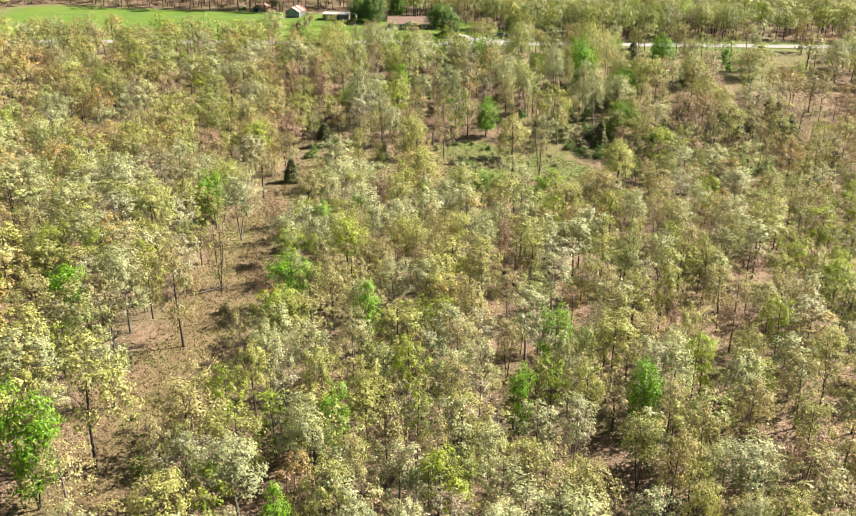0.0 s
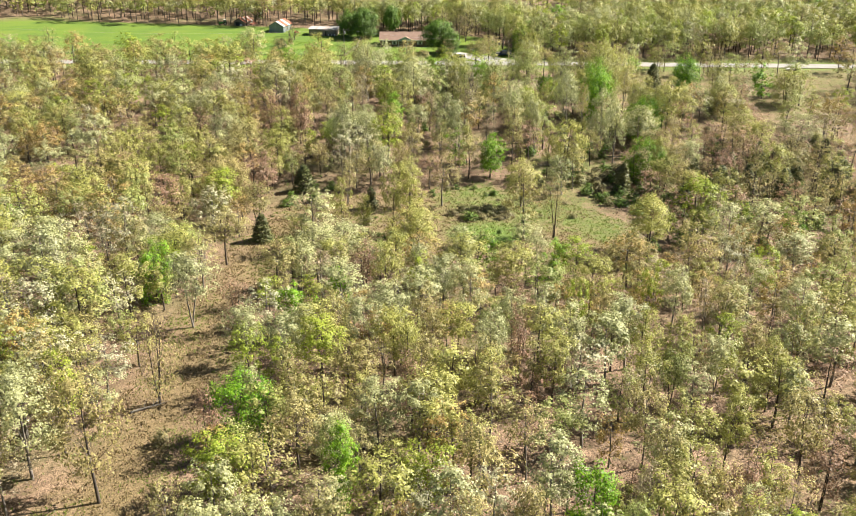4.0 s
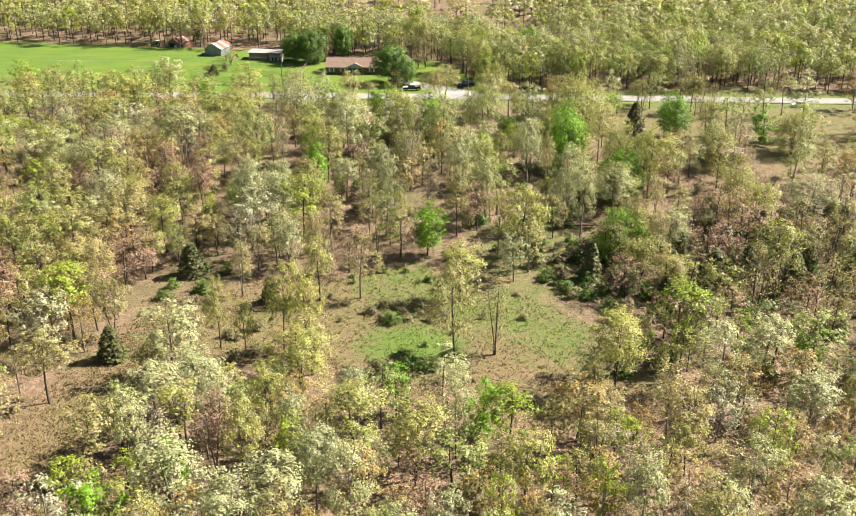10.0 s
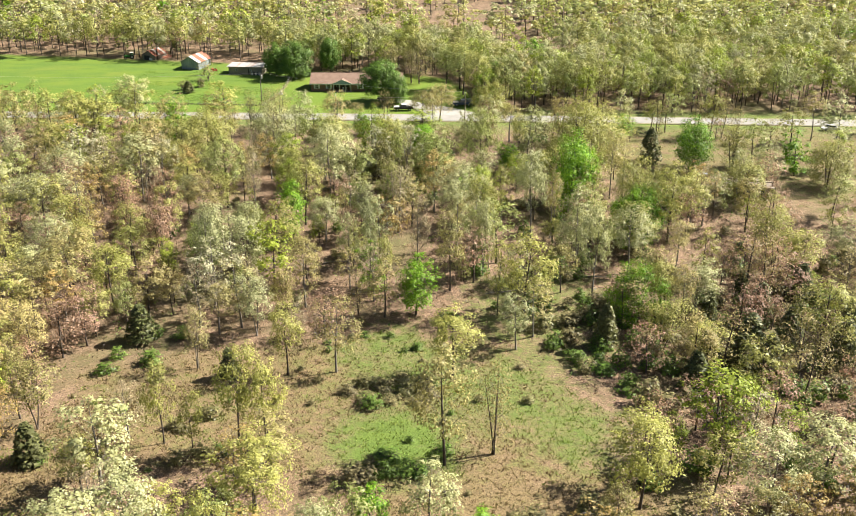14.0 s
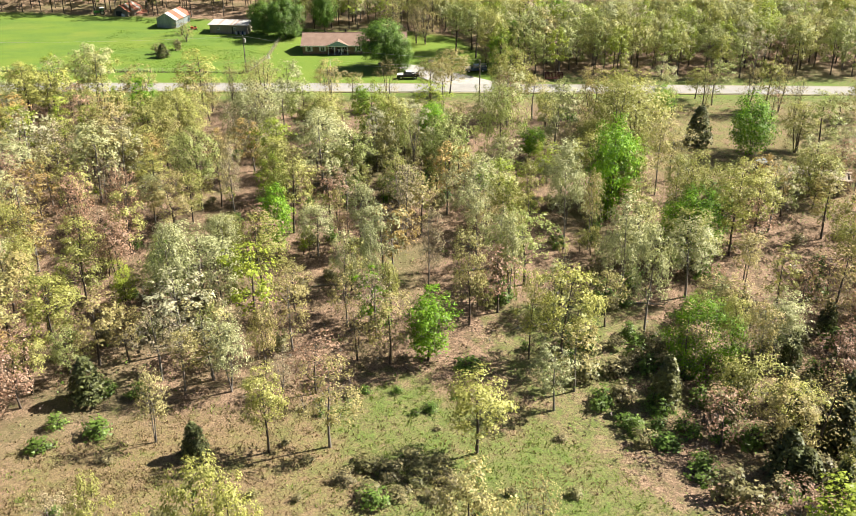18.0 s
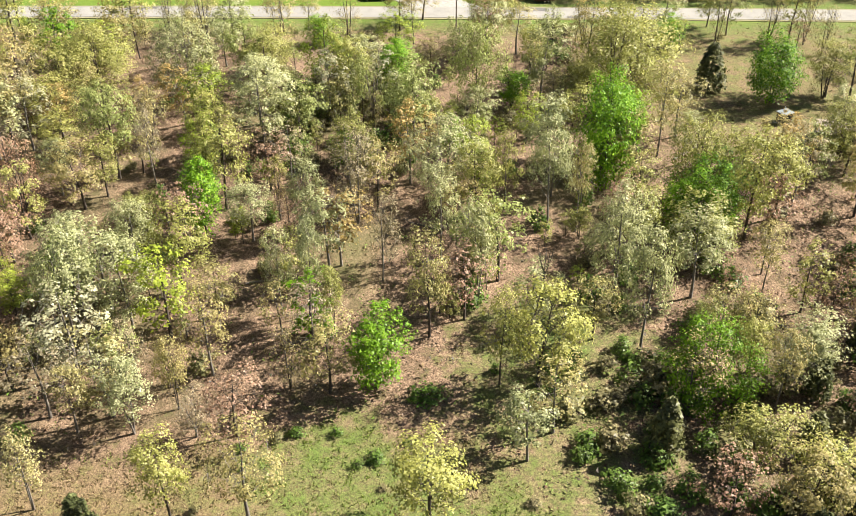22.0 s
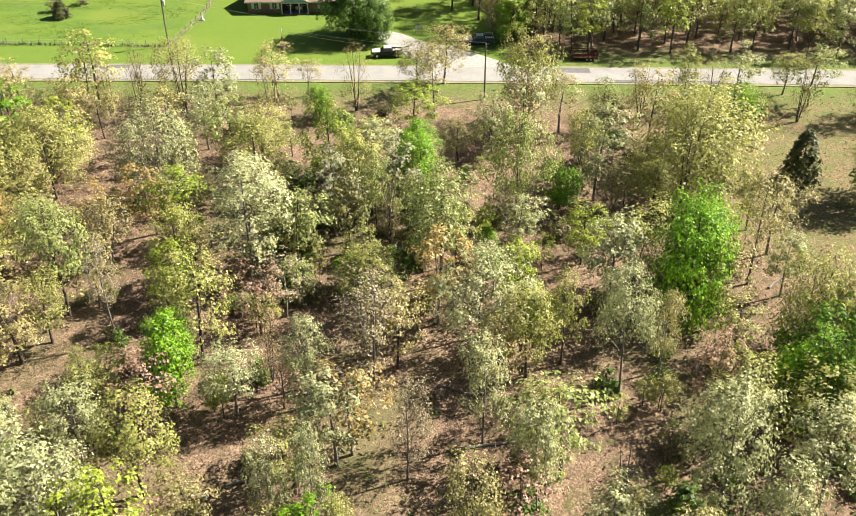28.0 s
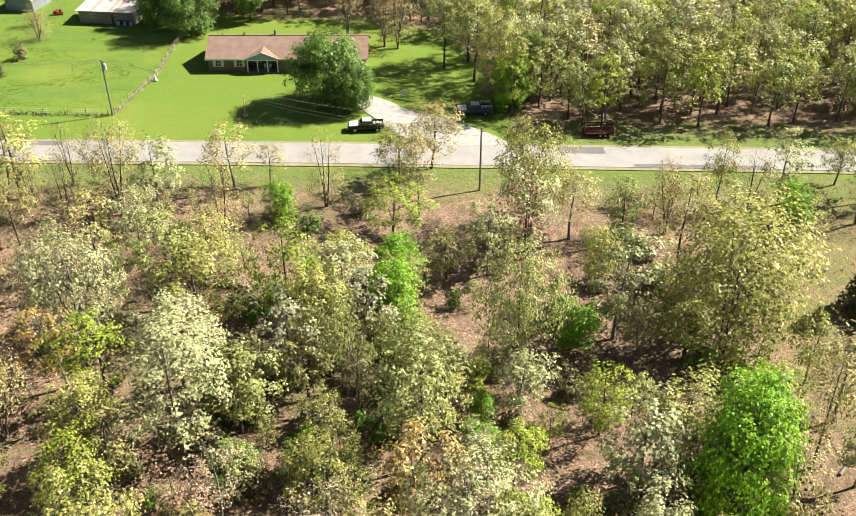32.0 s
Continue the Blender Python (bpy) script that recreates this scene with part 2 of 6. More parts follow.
def ground_material():
    m, nt, b = material("ground", 0.95)
    att = nt.nodes.new("ShaderNodeVertexColor")
    att.layer_name = "cover"
    sep = nt.nodes.new("ShaderNodeSeparateColor")
    nt.links.new(att.outputs[0], sep.inputs[0])
    n_big, n_mid, n_fine = noise_at(nt, 0.05, 4), noise_at(nt, 0.45, 6, rough=0.7), noise_at(nt, 3.5, 6, rough=0.75)
    n_leaf = calc(nt, "ADD", calc(nt, "MULTIPLY", n_fine, 0.5), calc(nt, "MULTIPLY", noise_at(nt, 9.0, 3, rough=0.7), 0.5))
    litter = ramp(nt, n_leaf, (0.38, (0.0167, 0.0106, 0.0076)), (0.49, (0.1520, 0.0988, 0.0646)), (0.60, (0.3952, 0.2736, 0.1900)))
    litter = mix(nt, ramp(nt, n_mid, (0.45, (0, 0, 0)), (0.68, (1, 1, 1))), litter, (0.0760, 0.0547, 0.0319))
    litter = mix(nt, ramp(nt, n_big, (0.50, (0, 0, 0)), (0.72, (0.75, 0.75, 0.75))), litter, (0.0988, 0.1026, 0.0380))
    straw = ramp(nt, n_leaf, (0.38, (0.040, 0.028, 0.014)), (0.50, (0.150, 0.110, 0.055)), (0.62, (0.270, 0.200, 0.110)))
    green = ramp(nt, n_leaf, (0.38, (0.024, 0.042, 0.008)), (0.50, (0.085, 0.125, 0.026)), (0.62, (0.165, 0.215, 0.050)))
    deep = ramp(nt, n_fine, (0.3, (0.0380, 0.0836, 0.0091)), (0.7, (0.1140, 0.1824, 0.0304)))
    lawn = mix(nt, n_mid, ramp(nt, n_fine, (0.3, (0.0745, 0.1368, 0.0144)), (0.7, (0.0973, 0.1687, 0.0190))), (0.1178, 0.1634, 0.0198))

    def blot(fac, wide):
        s = calc(nt, "ADD", fac, calc(nt, "MULTIPLY", calc(nt, "SUBTRACT", calc(nt, "ADD", calc(nt, "MULTIPLY", n_mid, 0.6), calc(nt, "MULTIPLY", n_fine, 0.4)), 0.5), wide))
        return ramp(nt, s, (0.2, (0, 0, 0)), (0.8, (1, 1, 1)))

    wave = noise_at(nt, 0.11, 5, rough=0.65, stretch=(0.45, 1.6, 1))
    rough_field = calc(nt, "MULTIPLY", sep.outputs["Green"], calc(nt, "MULTIPLY", calc(nt, "SUBTRACT", wave, 0.42), 7.0, True), True)
    lawn = mix(nt, rough_field, lawn, deep)
    lawn = mix(nt, ramp(nt, n_big, (0.5, (0, 0, 0)), (0.75, (0.6, 0.6, 0.6))), lawn, (0.1672, 0.1900, 0.0319))
    c = mix(nt, blot(sep.outputs["Blue"], 2.0), litter, straw)
    c = mix(nt, blot(sep.outputs["Green"], 2.4), c, green)
    c = mix(nt, blot(sep.outputs["Red"], 0.5), c, lawn)
    nt.links.new(c, b.inputs["Base Color"])
    bumped(nt, b, calc(nt, "ADD", n_fine, n_mid), 0.6, 0.15)
    return m


# ---- building helpers ----
def mesh_of(name, verts, faces, mats, slots=None):
    """A mesh from arrays of corners and of equal-sided faces."""
    me = bpy.data.meshes.new(name)
    verts, faces = np.asarray(verts, np.float32), np.asarray(faces, np.int32)
    k = faces.shape[1]
    me.vertices.add(len(verts))
    me.vertices.foreach_set("co", verts.ravel())
    me.loops.add(faces.size)
    me.loops.foreach_set("vertex_index", faces.ravel())
    me.polygons.add(len(faces))
    me.polygons.foreach_set("loop_start", np.arange(0, faces.size, k, dtype=np.int32))
    me.polygons.foreach_set("loop_total", np.full(len(faces), k, np.int32))
    for m in mats:
        me.materials.append(m)
    if slots is not None:
        me.polygons.foreach_set("material_index", np.asarray(slots, np.int32))
    me.update(calc_edges=True)
    return me


def part(name, bm, mat, parent=None, label="", smooth=False):
    """Links a bmesh as one mesh object under a thing or a part."""
    me = bpy.data.meshes.new(name)
    bmesh.ops.recalc_face_normals(bm, faces=bm.faces)
    bm.to_mesh(me)
    bm.free()
    me.materials.append(mat)
    if smooth:
        me.polygons.foreach_set("use_smooth", [True] * len(me.polygons))
    ob = new(name, me)
    ob.parent = parent
    if label:
        ob["label"] = label
    return ob


def block(x0, x1, y0, y1, z0, z1, bevel=0.0, bm=None, turn=None):
    """A box between two corners, its edges eased."""
    out = bm or bmesh.new()
    one = bmesh.new()
    bmesh.ops.create_cube(one, size=1.0)
    for v in one.verts:
        v.co = Vector(((x0 + x1) / 2 + v.co.x * (x1 - x0), (y0 + y1) / 2 + v.co.y * (y1 - y0), (z0 + z1) / 2 + v.co.z * (z1 - z0)))
    if bevel:
        bmesh.ops.bevel(one, geom=one.edges, offset=bevel, segments=1, affect="EDGES")
    if turn:
        one.transform(turn)
    me = bpy.data.meshes.new("tmp")
    one.to_mesh(me)
    one.free()
    out.from_mesh(me)
    bpy.data.meshes.remove(me)
    return out


def prism(outline, length, axis="X", bm=None):
    """An outline drawn out along an axis, from 0 to length. The outline is in (y, z) for X and (x, z) for Y, (x, y) for Z."""
    out = bm or bmesh.new()

    def at(a, b, d):
        return {"X": (d, a, b), "Y": (a, d, b), "Z": (a, b, d)}[axis]
    lo = [out.verts.new(at(a, b, 0)) for a, b in outline]
    hi = [out.verts.new(at(a, b, length)) for a, b in outline]
    out.faces.new(lo)
    out.faces.new(hi[::-1])
    for i in range(len(lo)):
        j = (i + 1) % len(lo)
        out.faces.new((lo[i], hi[i], hi[j], lo[j]))
    return out


def rod(points, radii, sides=6, bm=None):
    """A round bar through the points, tapering."""
    out = bm or bmesh.new()
    rings = []
    for i, (p, r) in enumerate(zip(points, radii)):
        p = Vector(p)
        d = Vector(points[min(i + 1, len(points) - 1)]) - Vector(points[max(i - 1, 0)])
        q = d.to_track_quat("Z", "Y")
        rings.append([out.verts.new(p + q @ Vector((r * math.cos(2 * math.pi * k / sides), r * math.sin(2 * math.pi * k / sides), 0))) for k in range(sides)])
    for a, b in zip(rings, rings[1:]):
        for k in range(sides):
            out.faces.new((a[k], a[(k + 1) % sides], b[(k + 1) % sides], b[k]))
    out.faces.new(rings[0][::-1])
    out.faces.new(rings[-1])
    return out


def thing(name, label, category, m, group="", kind=""):
    ob = new(name)
    ob.empty_display_size = 0.3
    ob.matrix_basis = m
    return tagged(ob, label, category, group, kind)


# ---- ground ----
def build_ground():
    xs = np.concatenate([[-4000, -1500, -700], np.arange(-420, -130, 10), np.arange(-130, 150, 2.0), np.arange(150, 430, 10), [700, 1500, 4000]])
    ys = np.concatenate([[-2500, -800, -200, -50], np.arange(0, 60, 10), np.arange(60, 450, 2.0), np.arange(450, 1000, 10), [1500, 2500, 4500]])
    nx, ny = len(xs), len(ys)
    verts = [(x, y, land(x, y)) for y in ys for x in xs]
    idx = np.arange(nx * ny).reshape(ny, nx)
    faces = np.stack([idx[:-1, :-1], idx[:-1, 1:], idx[1:, 1:], idx[1:, :-1]], -1).reshape(-1, 4)
    me = mesh_of("ground", verts, faces, [ground_material()])
    att = me.color_attributes.new("cover", "FLOAT_COLOR", "POINT")
    cols = np.zeros((len(verts), 4), np.float32)
    cols[:, 3] = 1
    for i, (x, y, z) in enumerate(verts):
        if 50 < y < 480 and -260 < x < 260:
            cols[i, :3] = grassy(x, y)
    soft = cols[:, :3].reshape(ny, nx, 3).copy()
    for axis in (0, 1):
        soft[..., 1:] = sum(np.roll(soft[..., 1:], k, axis) for k in (-2, -1, 0, 1, 2)) / 5
        soft[..., :1] = sum(np.roll(soft[..., :1], k, axis) for k in (-1, 0, 1)) / 3
    cols[:, :3] = soft.reshape(-1, 3)
    att.data.foreach_set("color", cols.ravel())
    me.polygons.foreach_set("use_smooth", [True] * len(me.polygons))
    tagged(new("ground", me), "leaf-littered woodland soil with grass clearings", "ground", kind="structure")


build_ground()


# ---- trees ----
def tube(points, radii, sides):
    v, f = [], []
    for i, (p, r) in enumerate(zip(points, radii)):
        for k in range(sides):
            a = 2 * math.pi * k / sides
            v.append((p[0] + r * math.cos(a), p[1] + r * math.sin(a), p[2]))
    for i in range(len(points) - 1):
        for k in range(sides):
            a, b = i * sides + k, i * sides + (k + 1) % sides
            f.append((a, b, b + sides))
            f.append((a, b + sides, a + sides))
    return v, f


def skeleton_of(rng, height, width, low, stems=1, clumps=24, lift=0.35, fine=True):
    """Trunk, limbs and twigs: triangles of the wood, and the puffs in which leaves grow, over a lobed dome."""
    verts, faces, tips = [], [], []

    def add(points, radii, sides):
        v, f = tube(points, radii, sides)
        o = len(verts)
        verts.extend(v)
        faces.extend([(a + o, b + o, c + o) for a, b, c in f])

    marks = (0, 0.15, 0.35, 0.55, 0.75, 1.0)
    for s in range(stems):
        turn = s * 6.28 / stems + 0.5
        lean = rng.uniform(-0.04, 0.04, 2) if stems == 1 else np.array((math.cos(turn), math.sin(turn))) * rng.uniform(0.08, 0.15)
        hh = height * (1 if stems == 1 else rng.uniform(0.86, 1))
        spine = [np.array((lean[0] * hh * k + 0.012 * height * math.sin(5 * k + s), lean[1] * hh * k + 0.012 * height * math.cos(4 * k + s), hh * (k * 0.93 - (0.02 if k == 0 else 0)))) for k in marks]
        r = 0.0125 * height * (1 if stems == 1 else 0.7)
        add(spine, [r * 1.35, r, r * 0.85, r * 0.62, r * 0.36, r * 0.06], 6)
        base_z, tall, rx = hh * low, hh * (1 - low), width / 2 * (1 if stems == 1 else 0.75)
        lobes = rng.uniform(0, 6.28, 3)
        skew = rng.uniform(-0.16, 0.16, 2) * rx
        many = max(5, int(clumps * 0.42))
        limbs = []
        for i in range(many):
            k = low + (0.9 - low) * (i + 0.5) / many
            ang = i * 2.4 + rng.uniform(-0.5, 0.5)
            up = (k - low) / (1 - low)
            reach = rx * (0.92 - 0.75 * up ** 1.6) * rng.uniform(0.75, 1.05)
            start = np.array([np.interp(max(k * 0.86, low * 0.8), marks, [q[c] for q in spine]) for c in range(3)])
            end = start + np.array((math.cos(ang) * reach, math.sin(ang) * reach, reach * (0.55 + lift + 0.3 * up)))
            end[2] = min(end[2], hh * 0.95)
            mid = start * 0.5 + end * 0.5 + np.array((0, 0, -0.08 * reach))
            rl = max(0.034, r * 0.40 * (1.15 - k))
            add([start, mid, end] if fine else [start, end], [rl, rl * 0.65, rl * 0.2] if fine else [rl, rl * 0.25], 3)
            limbs += [start * 0.6 + mid * 0.4, mid, mid * 0.5 + end * 0.5, end]
        limbs = np.array(limbs)
        for i in range(int(clumps * (3.4 if fine else 2.9))):
            u = rng.uniform(0, 1) ** 0.8
            ang = rng.uniform(0, 6.28)
            shell = rng.uniform(0.12, 1.0) ** 0.5
            across = math.sqrt(max(0.0, 1 - max(0.0, (u - 0.36) / 0.64) ** 2.6)) * (0.7 + 0.3 * min(1, u / 0.36))
            wob = 1 + 0.13 * math.sin(ang * 2 + lobes[0]) + 0.11 * math.sin(ang * 3 + lobes[1] + 4 * u) + 0.07 * math.sin(5 * ang + lobes[2] + 9 * u)
            centre = lean * (base_z + u * tall) + skew * u
            end = np.array((centre[0] + math.cos(ang) * rx * across * wob * shell, centre[1] + math.sin(ang) * rx * across * wob * shell, base_z + tall * 0.95 * (u * (0.45 + 0.55 * shell) + 0.02)))
            tips.append((end, rng.uniform(0.5, 1.4) * (0.45 if shell < 0.6 else 1)))
            near = limbs[((limbs - end) ** 2).sum(1).argmin()]
            away = rng.normal(0, 1, 3)
            for a, b, w in ((near, end, 0.026), (near * 0.4 + end * 0.6, end + away * 0.055 * width, 0.02))[: 2 if fine else 1]:
                o = len(verts)
                verts.extend([a - (w, 0, 0), a + (w, w, 0), b + (0, 0, 0.15)])
                faces.append((o, o + 1, o + 2))
        tips.append((spine[-1], 0.9))
    return verts, faces, tips


def leaves_on(rng, tips, count, size, spread, height, flat=0.35):
    """Small leaf sprays on the outside of round clumps at the twig ends."""
    centre = np.array([t[0] for t in tips])
    reach = spread * np.array([t[1] for t in tips]) ** 0.5 * rng.uniform(0.75, 1.7, len(tips))
    weight = reach ** 2 * rng.uniform(0.7, 1.3, len(tips))
    pick = rng.choice(len(tips), count, p=weight / weight.sum())
    out = rng.normal(0, 1, (count, 3))
    out[:, 2] += 0.45
    out /= np.linalg.norm(out, axis=1)[:, None]
    off = out * (reach[pick] * rng.uniform(0.12, 1.0, count) ** 0.5)[:, None]
    off[:, 2] *= 0.8
    c = centre[pick] + off + rng.normal(0, 0.07, (count, 3))
    c[:, 2] = np.minimum(c[:, 2], height * 1.03)
    heart = centre.mean(axis=0)
    dome = c - heart
    dome /= np.linalg.norm(dome, axis=1)[:, None] + 1e-6
    n = rng.normal(0, 0.3, (count, 3)) + 0.75 * out + 0.85 * dome
    n[:, 2] = np.abs(n[:, 2]) + flat
    n /= np.linalg.norm(n, axis=1)[:, None]
    a = np.cross(n, rng.normal(0, 1, (count, 3)))
    a /= np.linalg.norm(a, axis=1)[:, None] + 1e-9
    b = np.cross(n, a)
    s = 1.12 * size * rng.uniform(0.6, 1.35, count)[:, None]
    corner = []
    for k in range(3):
        turn = 2.094 * k + rng.uniform(-0.35, 0.35, (count, 1))
        corner.append(c + (a * np.cos(turn) + b * np.sin(turn)) * s * rng.uniform(0.8, 1.2, (count, 1)))
    return np.stack(corner, 1).reshape(-1, 3), np.arange(count * 3).reshape(-1, 3)


def conifer(rng, height, width, count, size):
    """A cone of drooping sprays on a straight trunk."""
    v, f = tube([(0, 0, -0.3), (0, 0, height * 0.5), (0, 0, height * 0.98)], [0.14, 0.09, 0.02], 5)
    k = rng.uniform(0.03, 1, count) ** 1.25
    lobes = rng.uniform(0.75, 1.15, 9)
    ang = rng.uniform(0, 2 * math.pi, count)
    rad = width * 0.5 * (1 - k) ** 0.6 * lobes[(ang / 6.2832 * 9).astype(int) % 9] * np.sqrt(rng.uniform(0.25, 1, count)) + 0.08
    tips = [(np.array((rad[i] * math.cos(ang[i]), rad[i] * math.sin(ang[i]), height * (0.06 + 0.94 * k[i]))), 1.0) for i in range(count)]
    lv, lf = leaves_on(rng, tips, count, size, 0.15, height, 0.2)
    return v, f, lv, lf


KINDS = {  # height, width, crown base, stems, clumps, leaves, leaf size, puff radius, bark
    "oak": (13.4, 8.0, 0.40, 1, 28, 2720, 0.136, 0.68, BARK, "tan and yellow-green budding oak with dark trunk", "oak tree"),
    "white_oak": (14.0, 7.8, 0.37, 1, 31, 3340, 0.138, 0.68, PALE_BARK, "silvery pale-green oak in fresh spring leaf", "oak tree"),
    "hickory": (13.2, 7.3, 0.37, 1, 28, 3030, 0.134, 0.67, BARK, "yellow-green hickory in new spring leaf", "hickory tree"),
    "hackberry": (12.8, 7.4, 0.36, 1, 27, 2720, 0.132, 0.66, BARK, "olive and tan hackberry with thin new leaves", "hackberry tree"),
    "locust": (12.5, 7.2, 0.38, 1, 26, 1780, 0.123, 0.60, PALE_BARK, "pale tan locust with sparse spring leaves", "locust tree"),
    "poplar": (12.8, 7.0, 0.34, 1, 28, 2720, 0.136, 0.64, BARK, "lime-green poplar in fresh leaf", "poplar tree"),
    "beech": (13.0, 7.6, 0.36, 1, 28, 2400, 0.132, 0.64, PALE_BARK, "golden-tan beech with opening buds", "beech tree"),
    "sycamore": (13.6, 7.8, 0.36, 1, 29, 2400, 0.136, 0.64, PALE_BARK, "cream-coloured sycamore with downy new leaves", "sycamore tree"),
    "maple": (12.5, 6.6, 0.14, 1, 36, 4600, 0.149, 0.70, BARK, "bright green maple in full leaf", "maple tree"),
    "elm": (12.8, 7.6, 0.33, 1, 28, 2820, 0.132, 0.66, BARK, "olive-green elm with thin spring foliage", "elm tree"),
    "redbud": (10.5, 6.4, 0.30, 2, 17, 1570, 0.115, 0.60, BARK, "brownish-pink budding tree with bare twigs showing", "budding tree"),
    "ash": (13.2, 7.2, 0.36, 1, 28, 1570, 0.115, 0.56, PALE_BARK, "grey twiggy ash with sparse buds", "ash tree"),
    "bare": (12, 7.6, 0.22, 3, 17, 1570, 0.094, 0.8, BARK, "nearly leafless dark-limbed tree with first buds", "bare tree"),
    "cedar": (6.4, 4.2, 0.05, 1, 0, 1300, 0.24, 0.2, BARK, "dark green conical cedar", "cedar tree"),
    "shade": (12, 15, 0.10, 3, 60, 19000, 0.155, 0.95, BARK, "large dark-green shade tree in full leaf", "shade tree"),
    "bush": (2.2, 2.6, 0.05, 3, 8, 400, 0.125, 0.34, BARK, "brown twiggy brush with few leaves", "bush"),
    "green_bush": (2.2, 2.6, 0.05, 3, 8, 400, 0.125, 0.34, BARK, "low dark-green leafy bush", "bush"),
}
MODELS, FINE_MODELS, BIG_MODELS, FILL_MODELS, MID_MODELS, FAR_MODELS, LOW_MODELS = {}, {}, {}, {}, {}, {}, {}
for number, (kind, (hgt, wid, low, stems, clumps, count, size, spread, bark, label, cat)) in enumerate(KINDS.items()):
    for store in (MODELS, FINE_MODELS, BIG_MODELS, FILL_MODELS, MID_MODELS, FAR_MODELS, LOW_MODELS):
        store[kind] = []
    for variant in range(6 if kind not in ("cedar", "shade", "bare", "bush", "green_bush") else 3):
        plain = kind in ("shade", "bare", "bush", "green_bush")
        for store, grow, leaf, thick in ((MODELS, 1.0, 1.0, 1.0), (FINE_MODELS, 1.0, 0.94, 1.12), (BIG_MODELS, 1.7, 1.0, 2.1)):
            if plain and store is not MODELS:
                continue
            rng = np.random.default_rng(100 * number + variant)
            if kind == "cedar":
                wv, wf, lv, lf = conifer(rng, hgt, wid, int(count * thick), size * leaf)
            else:
                many = stems if stems > 1 else (2 if variant == 4 else 1)
                if grow > 1 and variant % 2:
                    many = 3
                wv, wf, tips = skeleton_of(rng, hgt, wid * grow * rng.uniform(0.88, 1.12), low * (0.55 if grow > 1 else 1) + rng.uniform(-0.18, 0.07), many, int(clumps * 1.3 * grow ** 1.3 / many ** 0.6), fine=store is not MODELS or plain)
                lv, lf = leaves_on(rng, tips, int(count * thick), size * leaf, spread * grow ** 0.4, hgt)
            store[kind].append((mesh_of("trunk", wv, wf, [bark]), mesh_of("crown", lv, lf, [LEAVES[kind]])))
        rng = np.random.default_rng(500 + 100 * number + variant)
        if kind == "cedar":
            wv, wf, lv, lf = conifer(rng, hgt, wid, count, size)
        else:
            wv, wf, tips = skeleton_of(rng, hgt, wid * rng.uniform(0.95, 1.2), low + rng.uniform(-0.16, 0.02), 1, 26, fine=False)
            lv, lf = leaves_on(rng, tips, int(count * 0.58), size * 1.2, spread * 1.02, hgt)
        FILL_MODELS[kind].append((mesh_of("trunk", wv, wf, [bark]), mesh_of("crown", lv, lf, [LEAVES[kind]])))
        for store, share, grow, few in ((MID_MODELS, 0.24, 1.65, 8), (FAR_MODELS, 0.065, 3.0, 6), (LOW_MODELS, 0.02, 5.2, 5)):
            rng = np.random.default_rng(900 + 100 * number + variant)
            if kind == "cedar":
                fv, ff, fl, fk = conifer(rng, hgt, wid, int(400 * share), 0.5 * grow ** 0.5)
            else:
                _, _, tips = skeleton_of(rng, hgt, wid * 1.1, low * (1 if store is MID_MODELS else 0.6), 1, few)
                fv, ff = tube([(0, 0, -0.3), (0.1, 0, hgt * 0.5), (0, 0, hgt * 0.95)], [0.16, 0.11, 0.02], 3)
                fl, fk = leaves_on(rng, tips, int(count * share), size * grow, spread * 1.35, hgt)
            store[kind].append((np.array(fv), np.array(ff), fl, fk))

PLANTED = []
COUNTS = {}


def plant(kind, x, y, tall=1.0, wide=1.0, variant=None, sink=0.0, stock=MODELS):
    """A tree of its own at a place on the ground."""
    n = COUNTS[kind] = COUNTS.get(kind, 0) + 1
    rng = random.Random(int(x * 131 + y * 7919))
    if stock is MODELS and kind not in ("shade", "bare", "bush", "green_bush"):
        if wide > 1.3 and kind != "cedar":
            stock, wide = BIG_MODELS, wide / 1.7
        elif y > 228:
            stock = FINE_MODELS
    models = stock[kind]
    trunk, crown = models[rng.randrange(len(models)) if variant is None else variant % len(models)]
    name = {"bush": "bush", "green_bush": "leafy_bush"}.get(kind, kind + "_tree")
    t = thing(name, KINDS[kind][9], KINDS[kind][10], Matrix.LocRotScale((x, y, land(x, y) - sink), Euler((0, 0, rng.uniform(0, 6.28))), (wide, wide, tall)), group=name.replace("_", " ") + ("es" if name.endswith("bush") else "s"))
    for piece, me in (("trunk", trunk), ("crown", crown)):
        new(piece, me).parent = t
    PLANTED.append((x, y, 2.6 * wide * (1.7 if stock is BIG_MODELS else 1)))
    return t


# ---- road and drive ----
ASPHALT = surface("asphalt", (0.27, 0.26, 0.245), (0.38, 0.365, 0.345), 0.35, 0.9, 0, 0.3, 25.0)
PATCH = surface("asphalt_patch", (0.13, 0.125, 0.125), (0.20, 0.19, 0.19), 0.6, 0.9, 0, 0.3, 25.0)
GRAVEL = surface("gravel", (0.27, 0.255, 0.235), (0.50, 0.48, 0.45), 1.2, 0.95, 0, 0.9, 9.0)
DUST = surface("road_edge", (0.20, 0.18, 0.10), (0.34, 0.31, 0.20), 0.7, 0.95, 0, 0.6, 10.0)


def road_z(x):
    return land(x, road_y(x)) + 0.14


